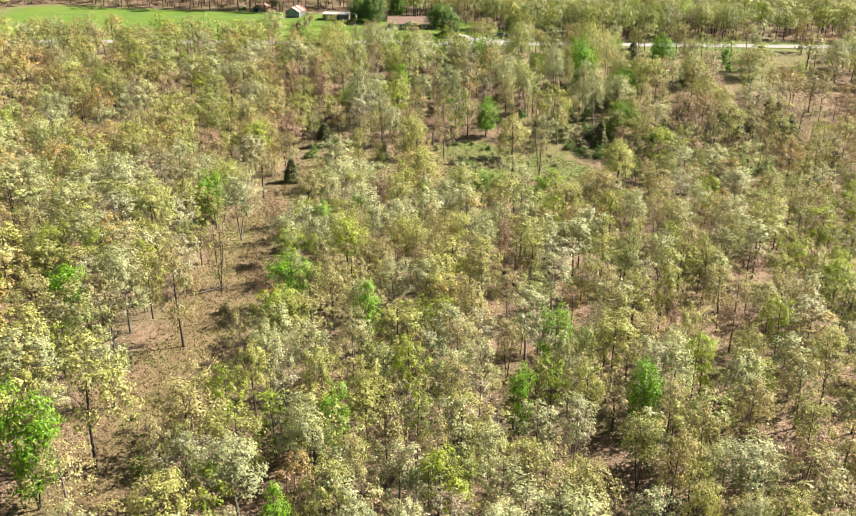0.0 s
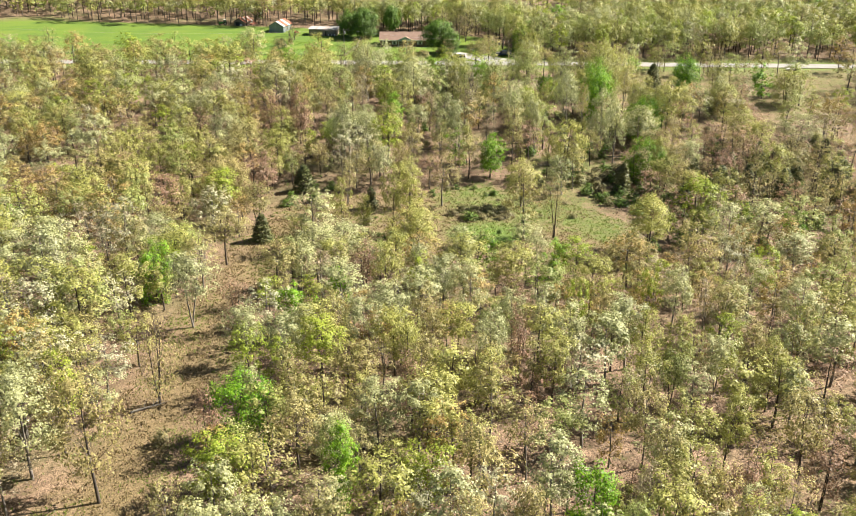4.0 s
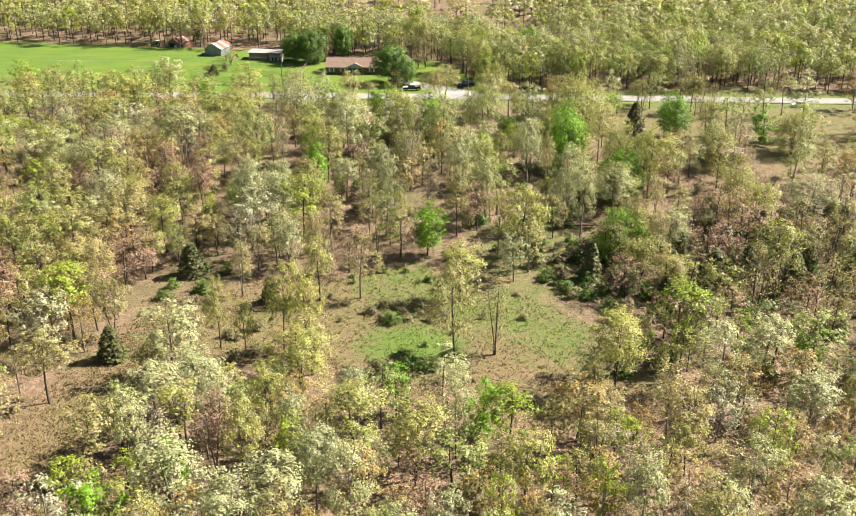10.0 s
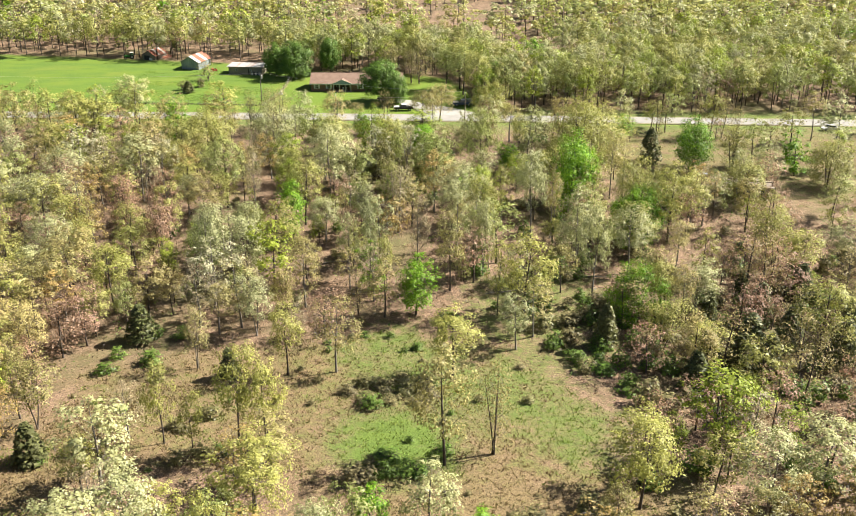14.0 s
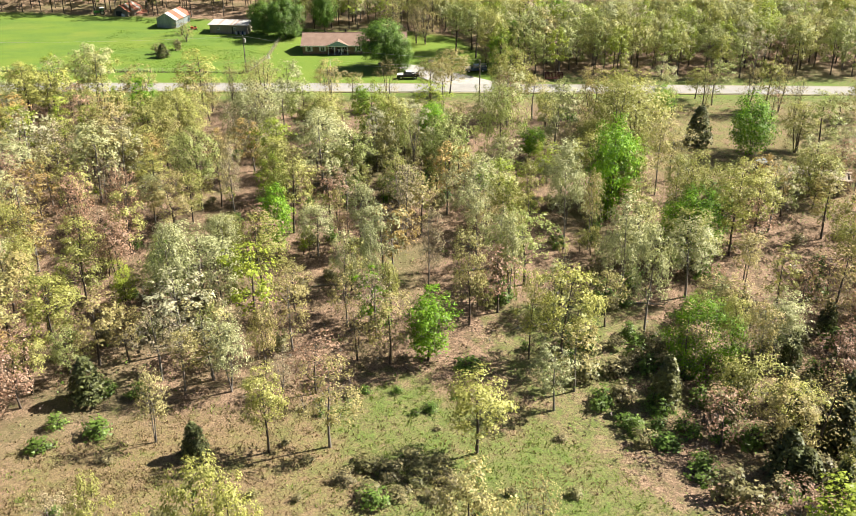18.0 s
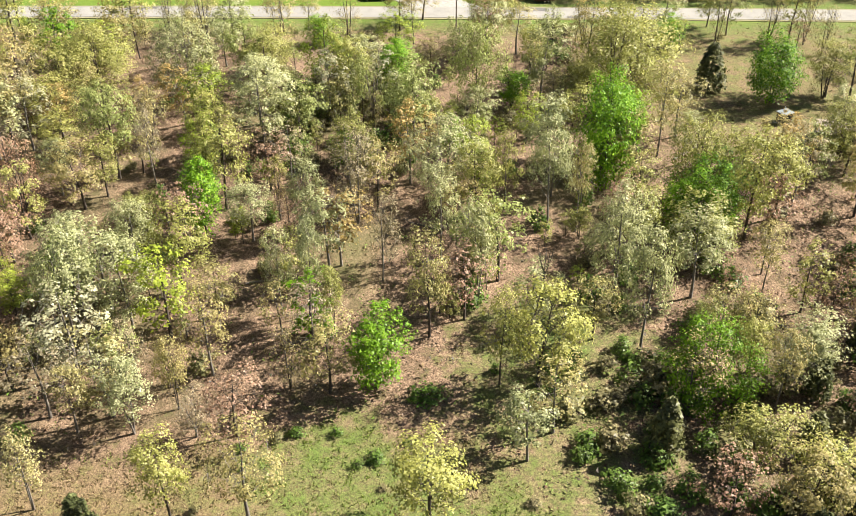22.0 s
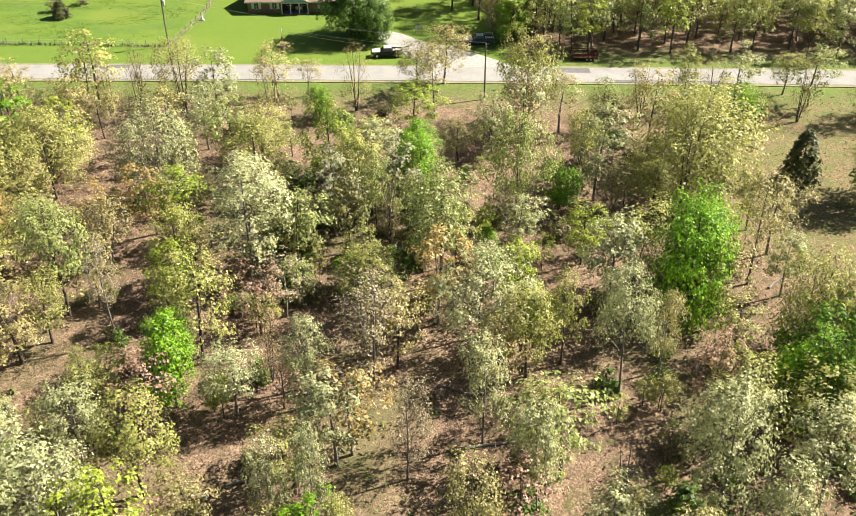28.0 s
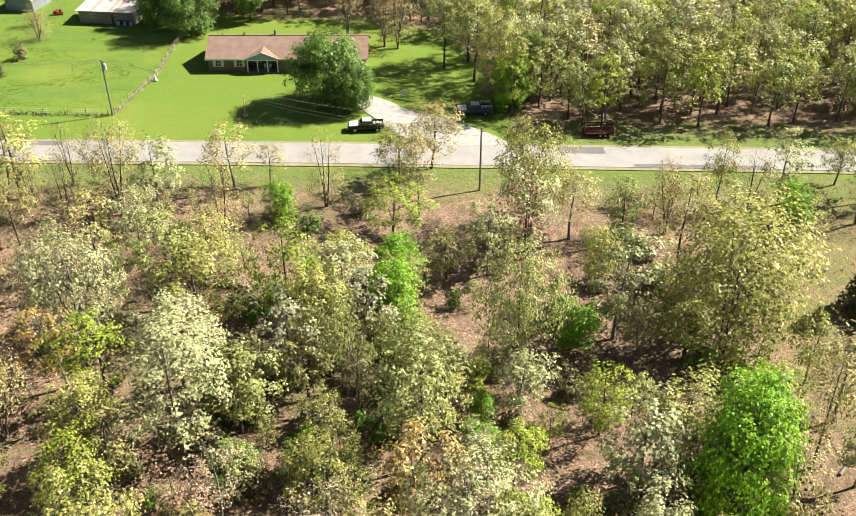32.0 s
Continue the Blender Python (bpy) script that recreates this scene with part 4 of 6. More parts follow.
def pickup(x, y, turn, label, side, top, cargo):
    """A full-size pickup, nose towards -x."""
    t = thing("pickup_truck", label, "truck", pose(x, y, land(x, y) + 0.06, 0, 0, turn))
    body = bmesh.new()
    low = prism([(-2.75, 0.45), (-2.75, 0.95), (-2.6, 1.05), (2.75, 1.05), (2.75, 0.5)], 1.86, "Y")
    low.transform(Matrix.Translation((0, -0.93, 0)))
    bmesh.ops.bevel(low, geom=low.edges, offset=0.05, segments=2, affect="EDGES")
    merged(body, low)
    part("body", body, side, t)
    bm = prism([(-2.68, 1.04), (-2.6, 1.13), (-1.25, 1.22), (-1.25, 1.04)], 1.74, "Y")
    bm.transform(Matrix.Translation((0, -0.87, 0)))
    bmesh.ops.bevel(bm, geom=bm.edges, offset=0.03, segments=2, affect="EDGES")
    part("hood", bm, top, t, "pale hood")
    bm = prism([(-1.25, 1.04), (-0.55, 1.74), (0.75, 1.78), (0.95, 1.04)], 1.7, "Y")
    bm.transform(Matrix.Translation((0, -0.85, 0)))
    bmesh.ops.bevel(bm, geom=bm.edges, offset=0.06, segments=2, affect="EDGES")
    part("cab", bm, GLASS, t, "dark glazed cab")
    part("cab_roof", block(-0.55, 0.78, -0.74, 0.74, 1.755, 1.815, 0.025), top, t, "pale cab roof")
    for s in (-1, 1):
        for px in (-0.62, 0.12, 0.80):
            part("pillar", rod([(px - 0.12, s * 0.865, 1.04), (px, s * 0.80, 1.76)], [0.045, 0.04], 4), side, t)
        part("bed_side", block(1.0, 2.72, s * 0.90 - 0.05, s * 0.90 + 0.05, 1.05, 1.32, 0.02), side, t)
        part("mirror", block(-0.95, -0.8, s * 1.02 - 0.1, s * 1.02 + 0.1, 1.2, 1.36, 0.02), side, t)
        part("headlight", block(-2.78, -2.72, s * 0.68 - 0.16, s * 0.68 + 0.16, 0.72, 0.92, 0.01), GLASS, t)
        part("taillight", block(2.73, 2.78, s * 0.84 - 0.07, s * 0.84 + 0.07, 0.8, 1.15, 0.01), RED_PAINT, t)
        for wx in (-1.75, 1.7):
            wheel(t, wx, s * 0.84)
    part("tailgate", block(2.68, 2.76, -0.85, 0.85, 1.05, 1.3, 0.02), top, t)
    part("bed_floor", block(1.0, 2.68, -0.85, 0.85, 1.052, 1.07), DARK, t)
    part("bumper", block(-2.86, -2.74, -0.9, 0.9, 0.48, 0.68, 0.03), CHROME, t, "chrome bumper")
    part("bumper", block(2.75, 2.87, -0.9, 0.9, 0.48, 0.66, 0.03), CHROME, t, "chrome bumper")
    rng = random.Random(int(x))
    for k in range(cargo):
        cx, cy, s = 1.25 + (k % 3) * 0.5, -0.5 + (k // 3) * 0.5, rng.uniform(0.13, 0.22)
        c = thing("crate", "small pale box lying in the bed of a pickup", "box", t.matrix_basis @ pose(cx, cy, 1.072, 0, 0, rng.uniform(0, 50)), group="boxes in truck beds")
        part("box_body", block(-s, s, -s * 0.8, s * 0.8, 0, s * 1.5, 0.015), (WHITE, WOOD, RED_PAINT, PALE_TIN)[k % 4], c)
        part("box_lid", block(-s - 0.01, s + 0.01, -s * 0.8 - 0.01, s * 0.8 + 0.01, s * 1.5, s * 1.5 + 0.03), PALE_TIN, c)
    return t


TAN_ROOF = surface("tan_paint", (0.52, 0.40, 0.32), (0.66, 0.54, 0.45), 2.0, 0.45, 0, 0.02)
pickup(11.9, 368.7, 3, "black pickup with white hood and loaded bed parked on the grass", BLACK_PAINT, WHITE, 6)
pickup(28.8, 374.1, 2, "white and dark-blue pickup parked in tree shade", NAVY, WHITE, 3)
rack = thing("truck_rack", "white metal rack standing over a pickup bed", "rack", pose(28.8, 374.1, land(28.8, 374.1) + 0.06, 0, 0, 2))
for rx in (1.1, 2.6):
    for ry in (-0.9, 0.9):
        part("post", rod([(rx, ry, 1.3), (rx, ry, 1.78)], [0.03, 0.03], 5), WHITE, rack)
for ry in (-0.9, 0.9):
    part("rail", rod([(1.0, ry, 1.78), (2.7, ry, 1.78)], [0.035, 0.035], 5), WHITE, rack)
    part("rail", rod([(1.0, ry, 1.55), (2.7, ry, 1.55)], [0.025, 0.025], 5), WHITE, rack)


def car(x, y, turn, label, paint):
    t = thing("car", label, "car", pose(x, y, land(x, y) + 0.04, 0, 0, turn))
    bm = prism([(-2.2, 0.35), (-2.25, 0.7), (-1.1, 0.9), (1.9, 0.92), (2.25, 0.8), (2.2, 0.35)], 1.76, "Y")
    bm.transform(Matrix.Translation((0, -0.88, 0)))
    bmesh.ops.bevel(bm, geom=bm.edges, offset=0.07, segments=2, affect="EDGES")
    part("body", bm, paint, t)
    bm = prism([(-1.1, 0.88), (-0.4, 1.38), (0.9, 1.4), (1.6, 0.9)], 1.5, "Y")
    bm.transform(Matrix.Translation((0, -0.75, 0)))
    bmesh.ops.bevel(bm, geom=bm.edges, offset=0.08, segments=2, affect="EDGES")
    part("glasshouse", bm, GLASS, t, "dark glass")
    part("car_roof", block(-0.38, 0.88, -0.64, 0.64, 1.375, 1.43, 0.03), paint, t)
    for s in (-1, 1):
        for wx in (-1.4, 1.35):
            wheel(t, wx, s * 0.80, 0.32, 0.2)
        part("headlight", block(-2.27, -2.2, s * 0.62 - 0.15, s * 0.62 + 0.15, 0.58, 0.7, 0.01), GLASS, t)
        part("taillight", block(2.2, 2.27, s * 0.64 - 0.14, s * 0.64 + 0.14, 0.65, 0.78, 0.01), RED_PAINT, t)


car(6.2, 379.6, -35, "dark car parked under the shade tree", IRON)
car(124.0, 348.2, 4, "white car parked on the grass by the road", WHITE)


def build_trailer():
    t = thing("stock_trailer", "dark maroon slat-sided trailer at the edge of the woods", "trailer", pose(47.4, 366.6, land(47, 367), 0, 0, -2))
    part("bed", block(-2.2, 2.2, -0.95, 0.95, 0.5, 0.62, 0.02), MAROON, t)
    for s in (-1, 1):
        for k in range(4):
            part("slat", block(-2.2, 2.2, s * 0.93 - 0.02, s * 0.93 + 0.02, 0.72 + k * 0.26, 0.86 + k * 0.26), MAROON, t)
        for k in range(6):
            part("post", block(-2.15 + k * 0.85, -2.05 + k * 0.85, s * 0.97 - 0.03, s * 0.97 + 0.03, 0.5, 1.75), MAROON, t)
        wheel(t, 0.2, s * 1.0, 0.33, 0.2)
        wheel(t, 0.95, s * 1.0, 0.33, 0.2)
    for k in range(4):
        part("slat", block(-2.22, -2.18, -0.93, 0.93, 0.72 + k * 0.26, 0.86 + k * 0.26), MAROON, t)
        part("slat", block(2.18, 2.22, -0.93, 0.93, 0.72 + k * 0.26, 0.86 + k * 0.26), MAROON, t)
    part("drawbar", rod([(2.2, 0, 0.55), (3.5, 0, 0.45)], [0.06, 0.05], 6), MAROON, t)
    part("jack", rod([(3.4, 0, 0.0), (3.4, 0, 0.8)], [0.04, 0.04], 6), IRON, t)


build_trailer()


def build_tractor():
    t = thing("tractor", "green and white farm tractor parked by the woods", "tractor", pose(-85.6, 439.4, land(-85, 439), 0, 0, 20))
    part("hood", block(-1.8, 0.1, -0.4, 0.4, 0.75, 1.35, 0.08), GREEN_PAINT, t)
    part("cab", block(0.15, 1.3, -0.6, 0.6, 1.0, 2.1, 0.06), GLASS, t)
    part("cab_roof", block(0.05, 1.4, -0.7, 0.7, 2.1, 2.25, 0.04), WHITE, t, "white cab roof")
    part("chassis", block(-1.7, 1.3, -0.25, 0.25, 0.5, 0.95, 0.03), IRON, t)
    part("exhaust", rod([(-0.8, 0.2, 1.3), (-0.8, 0.2, 2.1)], [0.05, 0.05], 6), IRON, t)
    for s in (-1, 1):
        wheel(t, 0.75, s * 0.85, 0.75, 0.4)
        wheel(t, -1.4, s * 0.7, 0.42, 0.25)
        part("fender", block(0.2, 1.3, s * 0.8 - 0.2, s * 0.8 + 0.2, 1.5, 1.58, 0.03), GREEN_PAINT, t)


build_tractor()
mower = thing("riding_mower", "red riding mower on the grass beside the long shed", "mower", pose(-51.9, 420.0, land(-52, 420), 0, 0, 15))
part("hood", block(-1.0, -0.1, -0.4, 0.4, 0.35, 0.85, 0.08), RED_PAINT, mower)
part("seat", block(0.15, 0.6, -0.25, 0.25, 0.6, 1.05, 0.05), BLACK_PAINT, mower)
part("deck", block(-0.5, 0.7, -0.6, 0.6, 0.18, 0.33, 0.04), RED_PAINT, mower)
part("fender", block(0.05, 0.9, -0.5, 0.5, 0.5, 0.6, 0.04), RED_PAINT, mower)
part("steering_wheel", rod([(-0.1, 0, 0.85), (0.0, 0, 1.05), (0.01, 0, 1.06)], [0.03, 0.03, 0.18], 8), BLACK_PAINT, mower)
for s in (-1, 1):
    wheel(mower, 0.6, s * 0.45, 0.27, 0.2)
    wheel(mower, -0.75, s * 0.42, 0.19, 0.14)


# ---- poles, wires and fences ----
def utility_pole(x, y, tall, can):
    p = thing("utility_pole", "grey wooden utility pole" + (" with a pale transformer can" if can else " standing by the road"), "pole", pose(x, y, land(x, y)), group="utility poles")
    part("shaft", rod([(0, 0, -0.4), (0.02, 0, tall * 0.5), (0, 0, tall)], [0.16, 0.14, 0.11], 10), PALE_BARK if can else WOOD, p)
    part("insulator", rod([(0, 0, tall), (0, 0, tall + 0.12), (0, 0, tall + 0.18)], [0.05, 0.07, 0.03], 8), WHITE, p)
    part("bracket", block(-0.04, 0.35, -0.04, 0.04, tall - 0.5, tall - 0.42), IRON, p)
    if can:
        c = part("transformer", rod([(0.38, 0, tall - 1.7), (0.38, 0, tall - 1.65), (0.38, 0, tall - 0.75), (0.38, 0, tall - 0.7)], [0.2, 0.24, 0.24, 0.2], 12), PALE_TIN, p, "pale grey transformer can")
        part("bushing", rod([(0.38, 0, tall - 0.7), (0.38, 0, tall - 0.5)], [0.04, 0.03], 6), WHITE, c)
    return p


utility_pole(-28.8, 374.4, 9.4, True)
utility_pole(28.4, 350.2, 9.5, False)
yard = thing("service_post", "short white wooden service post in the lawn with a planter", "post", pose(-7.6, 374.2, land(-7.6, 374.2)))
part("shaft", rod([(0, 0, -0.3), (0, 0, 3.4)], [0.09, 0.08], 8), WHITE, yard)
part("meter_box", block(-0.14, 0.14, -0.2, -0.08, 1.3, 1.75, 0.02), ORANGE, yard)
tub = thing("planter", "round tub planter with orange flowers at the post's foot", "planter", pose(-7.5, 373.7, land(-7.5, 373.7)))
part("tub", rod([(0, 0, 0), (0, 0, 0.3), (0, 0, 0.32)], [0.34, 0.42, 0.38], 12), PALE_TIN, tub)
for k in range(7):
    part("flower", rod([(0.22 * math.cos(k), 0.22 * math.sin(k), 0.3), (0.26 * math.cos(k), 0.26 * math.sin(k), 0.55 + 0.06 * (k % 3))], [0.03, 0.1], 5), ORANGE, tub)


def wire(x0, y0, z0, x1, y1, z1, sag):
    pts = []
    for k in range(17):
        u = k / 16
        pts.append((x0 + (x1 - x0) * u, y0 + (y1 - y0) * u, z0 + (z1 - z0) * u - sag * 4 * u * (1 - u)))
    w = part("power_line", rod(pts, [0.014] * 17, 4), PALE_TIN)
    tagged(w, "thin pale power line hanging between posts", "power line", group="power lines")


GZ = land(0, 370)
wire(28.4, 350.2, GZ + 9.0, -7.6, 374.2, GZ + 3.4, 1.0)
wire(28.4, 350.2, GZ + 8.2, -7.6, 374.2, GZ + 2.9, 1.0)
wire(-28.8, 374.4, GZ + 9.3, -150, 378.5, GZ + 9.3, 1.6)
wire(-28.8, 374.4, GZ + 9.4, 28.4, 350.2, GZ + 9.5, 1.0)


def fence(points, gap, tall, label):
    f = thing("fence", label, "fence", Matrix())
    rng = random.Random(len(points) * 7 + int(points[0][0]))
    tops = []
    for (ax, ay), (bx, by) in zip(points, points[1:]):
        n = max(1, int(math.hypot(bx - ax, by - ay) / gap))
        for k in range(n):
            x, y = ax + (bx - ax) * k / n, ay + (by - ay) * k / n
            hgt = tall * rng.uniform(0.85, 1.1)
            z = land(x, y)
            part("post", rod([(x, y, z - 0.1), (x + rng.uniform(-0.06, 0.06), y, z + hgt)], [0.07, 0.055], 6), WOOD, f)
            tops.append((x, y, z))
    for hgt in (0.35, 0.7, 1.05):
        part("wire", rod([(x, y, z + hgt * tall / 1.2) for x, y, z in tops], [0.01] * len(tops), 3), PALE_TIN, f)
    return f


fence([(-28.6, 374.8), (-25.6, 389.2), (-24.9, 406.6), (-24.8, 412)], 2.3, 1.2, "grey post and wire fence between lawn and meadow")
fence([(-29.4, 374.2), (-47, 375.4), (-90, 377.5), (-150, 381)], 3.0, 1.2, "weathered post and wire fence along the road")


def weeds(name, points, wide, tall, count, label, mat, seed):
    """A ragged strip of dry stalks, too many to count."""
    rng = np.random.default_rng(seed)
    pts = np.array(points, float)
    seg = np.hypot(*np.diff(pts, axis=0).T)
    cum = np.concatenate([[0], np.cumsum(seg)])
    d = rng.uniform(0, cum[-1], count)
    x = np.interp(d, cum, pts[:, 0]) + rng.normal(0, wide, count)
    y = np.interp(d, cum, pts[:, 1]) + rng.normal(0, wide, count)
    z = np.array([land(a, b) for a, b in zip(x, y)])
    v = np.zeros((count, 3, 3))
    a = rng.uniform(0, 6.28, count)
    s = tall * rng.uniform(0.4, 1.1, count)
    dx, dy = np.cos(a) * 0.12 * s, np.sin(a) * 0.12 * s
    v[:, 0] = np.stack([x - dx, y - dy, z - 0.03], 1)
    v[:, 1] = np.stack([x + dx, y + dy, z - 0.03], 1)
    v[:, 2] = np.stack([x + rng.normal(0, 0.35, count) * s, y + rng.normal(0, 0.35, count) * s, z + s], 1)
    tagged(new(name, mesh_of(name, v.reshape(-1, 3), np.arange(count * 3).reshape(-1, 3), [mat])), label, "weeds", kind="stuff")


weeds("fence_weeds", [(-28.6, 374.8), (-25.6, 389.2), (-24.9, 412)], 0.25, 0.5, 1500, "dry pale weeds along the lawn fence", LEAF_BROWN, 3)
weeds("roadside_weeds", [(-29.4, 374.2), (-47, 375.4), (-90, 377.5), (-150, 381)], 0.4, 0.6, 2500, "dark dry weeds along the road fence", DARK_WOOD, 4)

statue = thing("lawn_ornament", "small white lawn ornament with pale base by the fence", "lawn ornament", pose(-25.2, 387.6, land(-25, 387.6)))
part("base", block(-0.55, 0.55, -0.3, 0.3, 0, 0.25, 0.05), PALE_TIN, statue)
part("ornament", rod([(0.15, 0, 0.25), (0.15, 0, 0.7), (0.15, 0, 1.0), (0.15, 0, 1.25)], [0.28, 0.24, 0.12, 0.03], 10), WHITE, statue)
hoop = thing("yard_sign", "small grey board on two posts beside the driveway", "sign", pose(17.6, 379.9, land(17.6, 380)))
part("board", block(-0.65, 0.65, -0.03, 0.03, 0.75, 1.5, 0.01), PALE_TIN, hoop)
part("frame", block(-0.7, 0.7, 0.035, 0.08, 1.46, 1.54), IRON, hoop)
for s in (-0.5, 0.5):
    part("post", rod([(s, 0.06, -0.1), (s, 0.06, 1.5)], [0.04, 0.04], 6), IRON, hoop)


# ---- things in the woods ----
def build_furnace():
    f = thing("outdoor_shelter", "small black box shelter with a flat grey roof and round hole", "shelter", pose(80.4, 311.4, land(80.4, 311.4), 0, 0, 28))
    for sx in (-0.95, 0.9):
        for sy in (-0.75, 0.7):
            part("post", block(sx, sx + 0.09, sy, sy + 0.09, -0.1, 1.75), IRON, f)
    part("back_panel", block(-0.95, 0.99, 0.72, 0.78, 0.05, 1.75), IRON, f)
    part("side_panel", block(0.93, 0.99, -0.75, 0.7, 0.05, 1.75), IRON, f)
    part("side_panel", block(-0.99, -0.94, -0.1, 0.7, 0.05, 1.75), IRON, f)
    roof = part("roof", block(-1.15, 1.15, -0.95, 0.95, 1.75, 1.86, 0.02), GREY_TIN, f, "flat grey sheet roof")
    # No hole is cut; a near-black disc on the roof stands for its shade.
    part("hole_ring", rod([(0.1, 0.15, 1.862), (0.1, 0.15, 1.90)], [0.36, 0.36], 14), DARK, roof, "near-black disc in place of the shade inside the hole")
    part("pipe", rod([(0.65, 0.75, 1.7), (0.65, 0.75, 2.35)], [0.06, 0.06], 8), WHITE, f, "short white pipe")


build_furnace()


def build_mobile_home():
    h = thing("mobile_home", "derelict pale mobile home among thin trees", "mobile home", pose(82.6, 303.6, land(86, 304) - 0.05, 0, 0, -20))
    L, D, H = 10.6, 4.6, 2.5
    bm = bmesh.new()
    block(0, L, 0, 0.15, 0.4, H, bm=bm)
    block(0, L, D - 0.15, D, 0.4, H, bm=bm)
    block(0, 0.15, 0.15, D - 0.15, 0.4, H, bm=bm)
    block(L - 0.15, L, 0.15, D - 0.15, 0.4, H, bm=bm)
    part("wall", bm, TAN, h, "stained tan metal wall")
    part("floor_deck", block(0.15, L - 0.15, 0.15, D - 0.15, 0.4, 0.55), DARK_WOOD, h)
    bm = bmesh.new()
    block(-0.2, L + 0.2, -0.25, 0.75, H, H + 0.12, 0.02, bm=bm)
    block(-0.2, L + 0.2, D - 0.6, D + 0.25, H, H + 0.12, 0.02, bm=bm)
    block(-0.2, 0.75, 0.76, D - 0.61, H, H + 0.12, 0.02, bm=bm)
    part("roof_edge", bm, TAN, h, "bleached tan roof edge")
    part("roof_panel", block(0.76, L - 0.5, 0.76, D - 0.61, H - 0.16, H - 0.05), WOOD, h, "sunken grey-brown roof panel")
    for k in range(7):
        part("skirt_post", block(0.1 + k * 1.7, 0.35 + k * 1.7, 0.2, 0.45, 0, 0.4), IRON, h)
        part("skirt_post", block(0.1 + k * 1.7, 0.35 + k * 1.7, D - 0.45, D - 0.2, 0, 0.4), IRON, h)
    for x in (1.6, 5.0, 8.4):
        window(h, x, 0, 1.2, 1.0, 0.8)
    part("door", block(3.0, 3.8, -0.05, -0.005, 0.45, 2.3), WHITE, h, "pale door")


build_mobile_home()
barrel = thing("red_barrel", "bright red drum lying in brush under the trees", "drum", pose(62.3, 244.3, land(62.3, 244.3) + 0.42, 90, 0, 20))
part("body", rod([(0, 0, -0.55), (0, 0, -0.5), (0, 0, 0.5), (0, 0, 0.55)], [0.36, 0.42, 0.42, 0.36], 14), RED_PAINT, barrel)
part("rim", rod([(0, 0, 0.15), (0, 0, 0.2)], [0.44, 0.44], 14), RED_PAINT, barrel)


def log(x, y, turn, length, r, mat, label):
    """A fallen trunk with a few broken limbs."""
    rng = random.Random(int(x * 10 + y))
    z = land(x, y)
    t = thing("fallen_log", label, "log", pose(x, y, z, 0, 0, turn), group="fallen logs")
    ends = [(k * length / 5, 0.12 * length * 0.2 * math.sin(k * 1.3), r * 0.8 + 0.04 * k) for k in range(6)]
    part("trunk", rod(ends, [r, r * 0.92, r * 0.8, r * 0.65, r * 0.45, r * 0.15], 7), mat, t)
    for k in range(5):
        s = length * rng.uniform(0.35, 0.9)
        part("limb", rod([(s, 0, r * 0.8), (s + rng.uniform(0.3, 0.9), rng.uniform(-0.9, 0.9), rng.uniform(0.3, 1.0)), (s + rng.uniform(0.9, 1.8), rng.uniform(-1.6, 1.6), rng.uniform(0.1, 1.3))], [r * 0.3, r * 0.2, r * 0.06], 4), mat, t)


for lx, ly, la, ll in ((-1.3, 271.9, 8, 7), (5, 260.5, 20, 5), (46.5, 266.7, -6, 6), (21.2, 275.7, 12, 8), (-8.5, 208, 0, 6), (-4.8, 306.5, 4, 5), (24, 283, 160, 5), (34, 262, 200, 6), (-20, 190, 70, 5), (-39, 143, 30, 5), (15, 180, 100, 6), (30, 122, 60, 6), (-12, 110, 15, 6), (60, 300, 40, 6), (8, 322, 150, 6), (66, 262, 120, 7)):
    log(lx, ly, la, ll, 0.17, PALE_BARK if lx > 20 or ll == 5 else WOOD, "fallen bleached tree trunk with broken limbs")


def snag(x, y, tall):
    t = thing("dead_tree", "standing dead tree of pale broken stems", "dead tree", pose(x, y, land(x, y)))
    rng = random.Random(int(x * 3))
    part("trunk", rod([(0, 0, -0.2), (0.05, 0, tall * 0.3), (0, 0.05, tall * 0.55)], [0.19, 0.15, 0.11], 7), DARK_WOOD, t)
    for k in range(5):
        a = k * 1.3
        part("stem", rod([(0, 0, tall * (0.42 + 0.03 * k)), (0.7 * math.cos(a), 0.7 * math.sin(a), tall * 0.7), (1.0 * math.cos(a), 1.0 * math.sin(a), tall * rng.uniform(0.85, 1.0))], [0.08, 0.06, 0.02], 5), PALE_BARK, t)


snag(13.9, 309.3, 11.0)
snag(36.5, 268, 9)
snag(5.2, 284.5, 9)


# ---- trees that stand out ----
plant("oak", 21.9, 356.3, 0.83, 1.10)
plant("bare", -28.2, 352.2, 0.91, 0.67)
plant("locust", -0.6, 352.1, 0.54, 0.71)
plant("hickory", 77.7, 350.9, 0.57, 0.75)
plant("locust", -5.6, 350.9, 0.83, 1.22)
plant("locust", -22.0, 350.8, 0.89, 1.33)
plant("bare", -31.6, 346.6, 0.82, 0.69)
plant("bare", 7.6, 346.1, 1.04, 0.95)
plant("hickory", 59.7, 345.4, 0.88, 0.63)
plant("bare", -19.2, 344.6, 1.23, 1.25)
plant("bare", -26.1, 343.8, 1.00, 0.66)
plant("bare", 63.4, 343.3, 0.90, 0.88)
plant("locust", 20.0, 343.3, 1.01, 0.87)
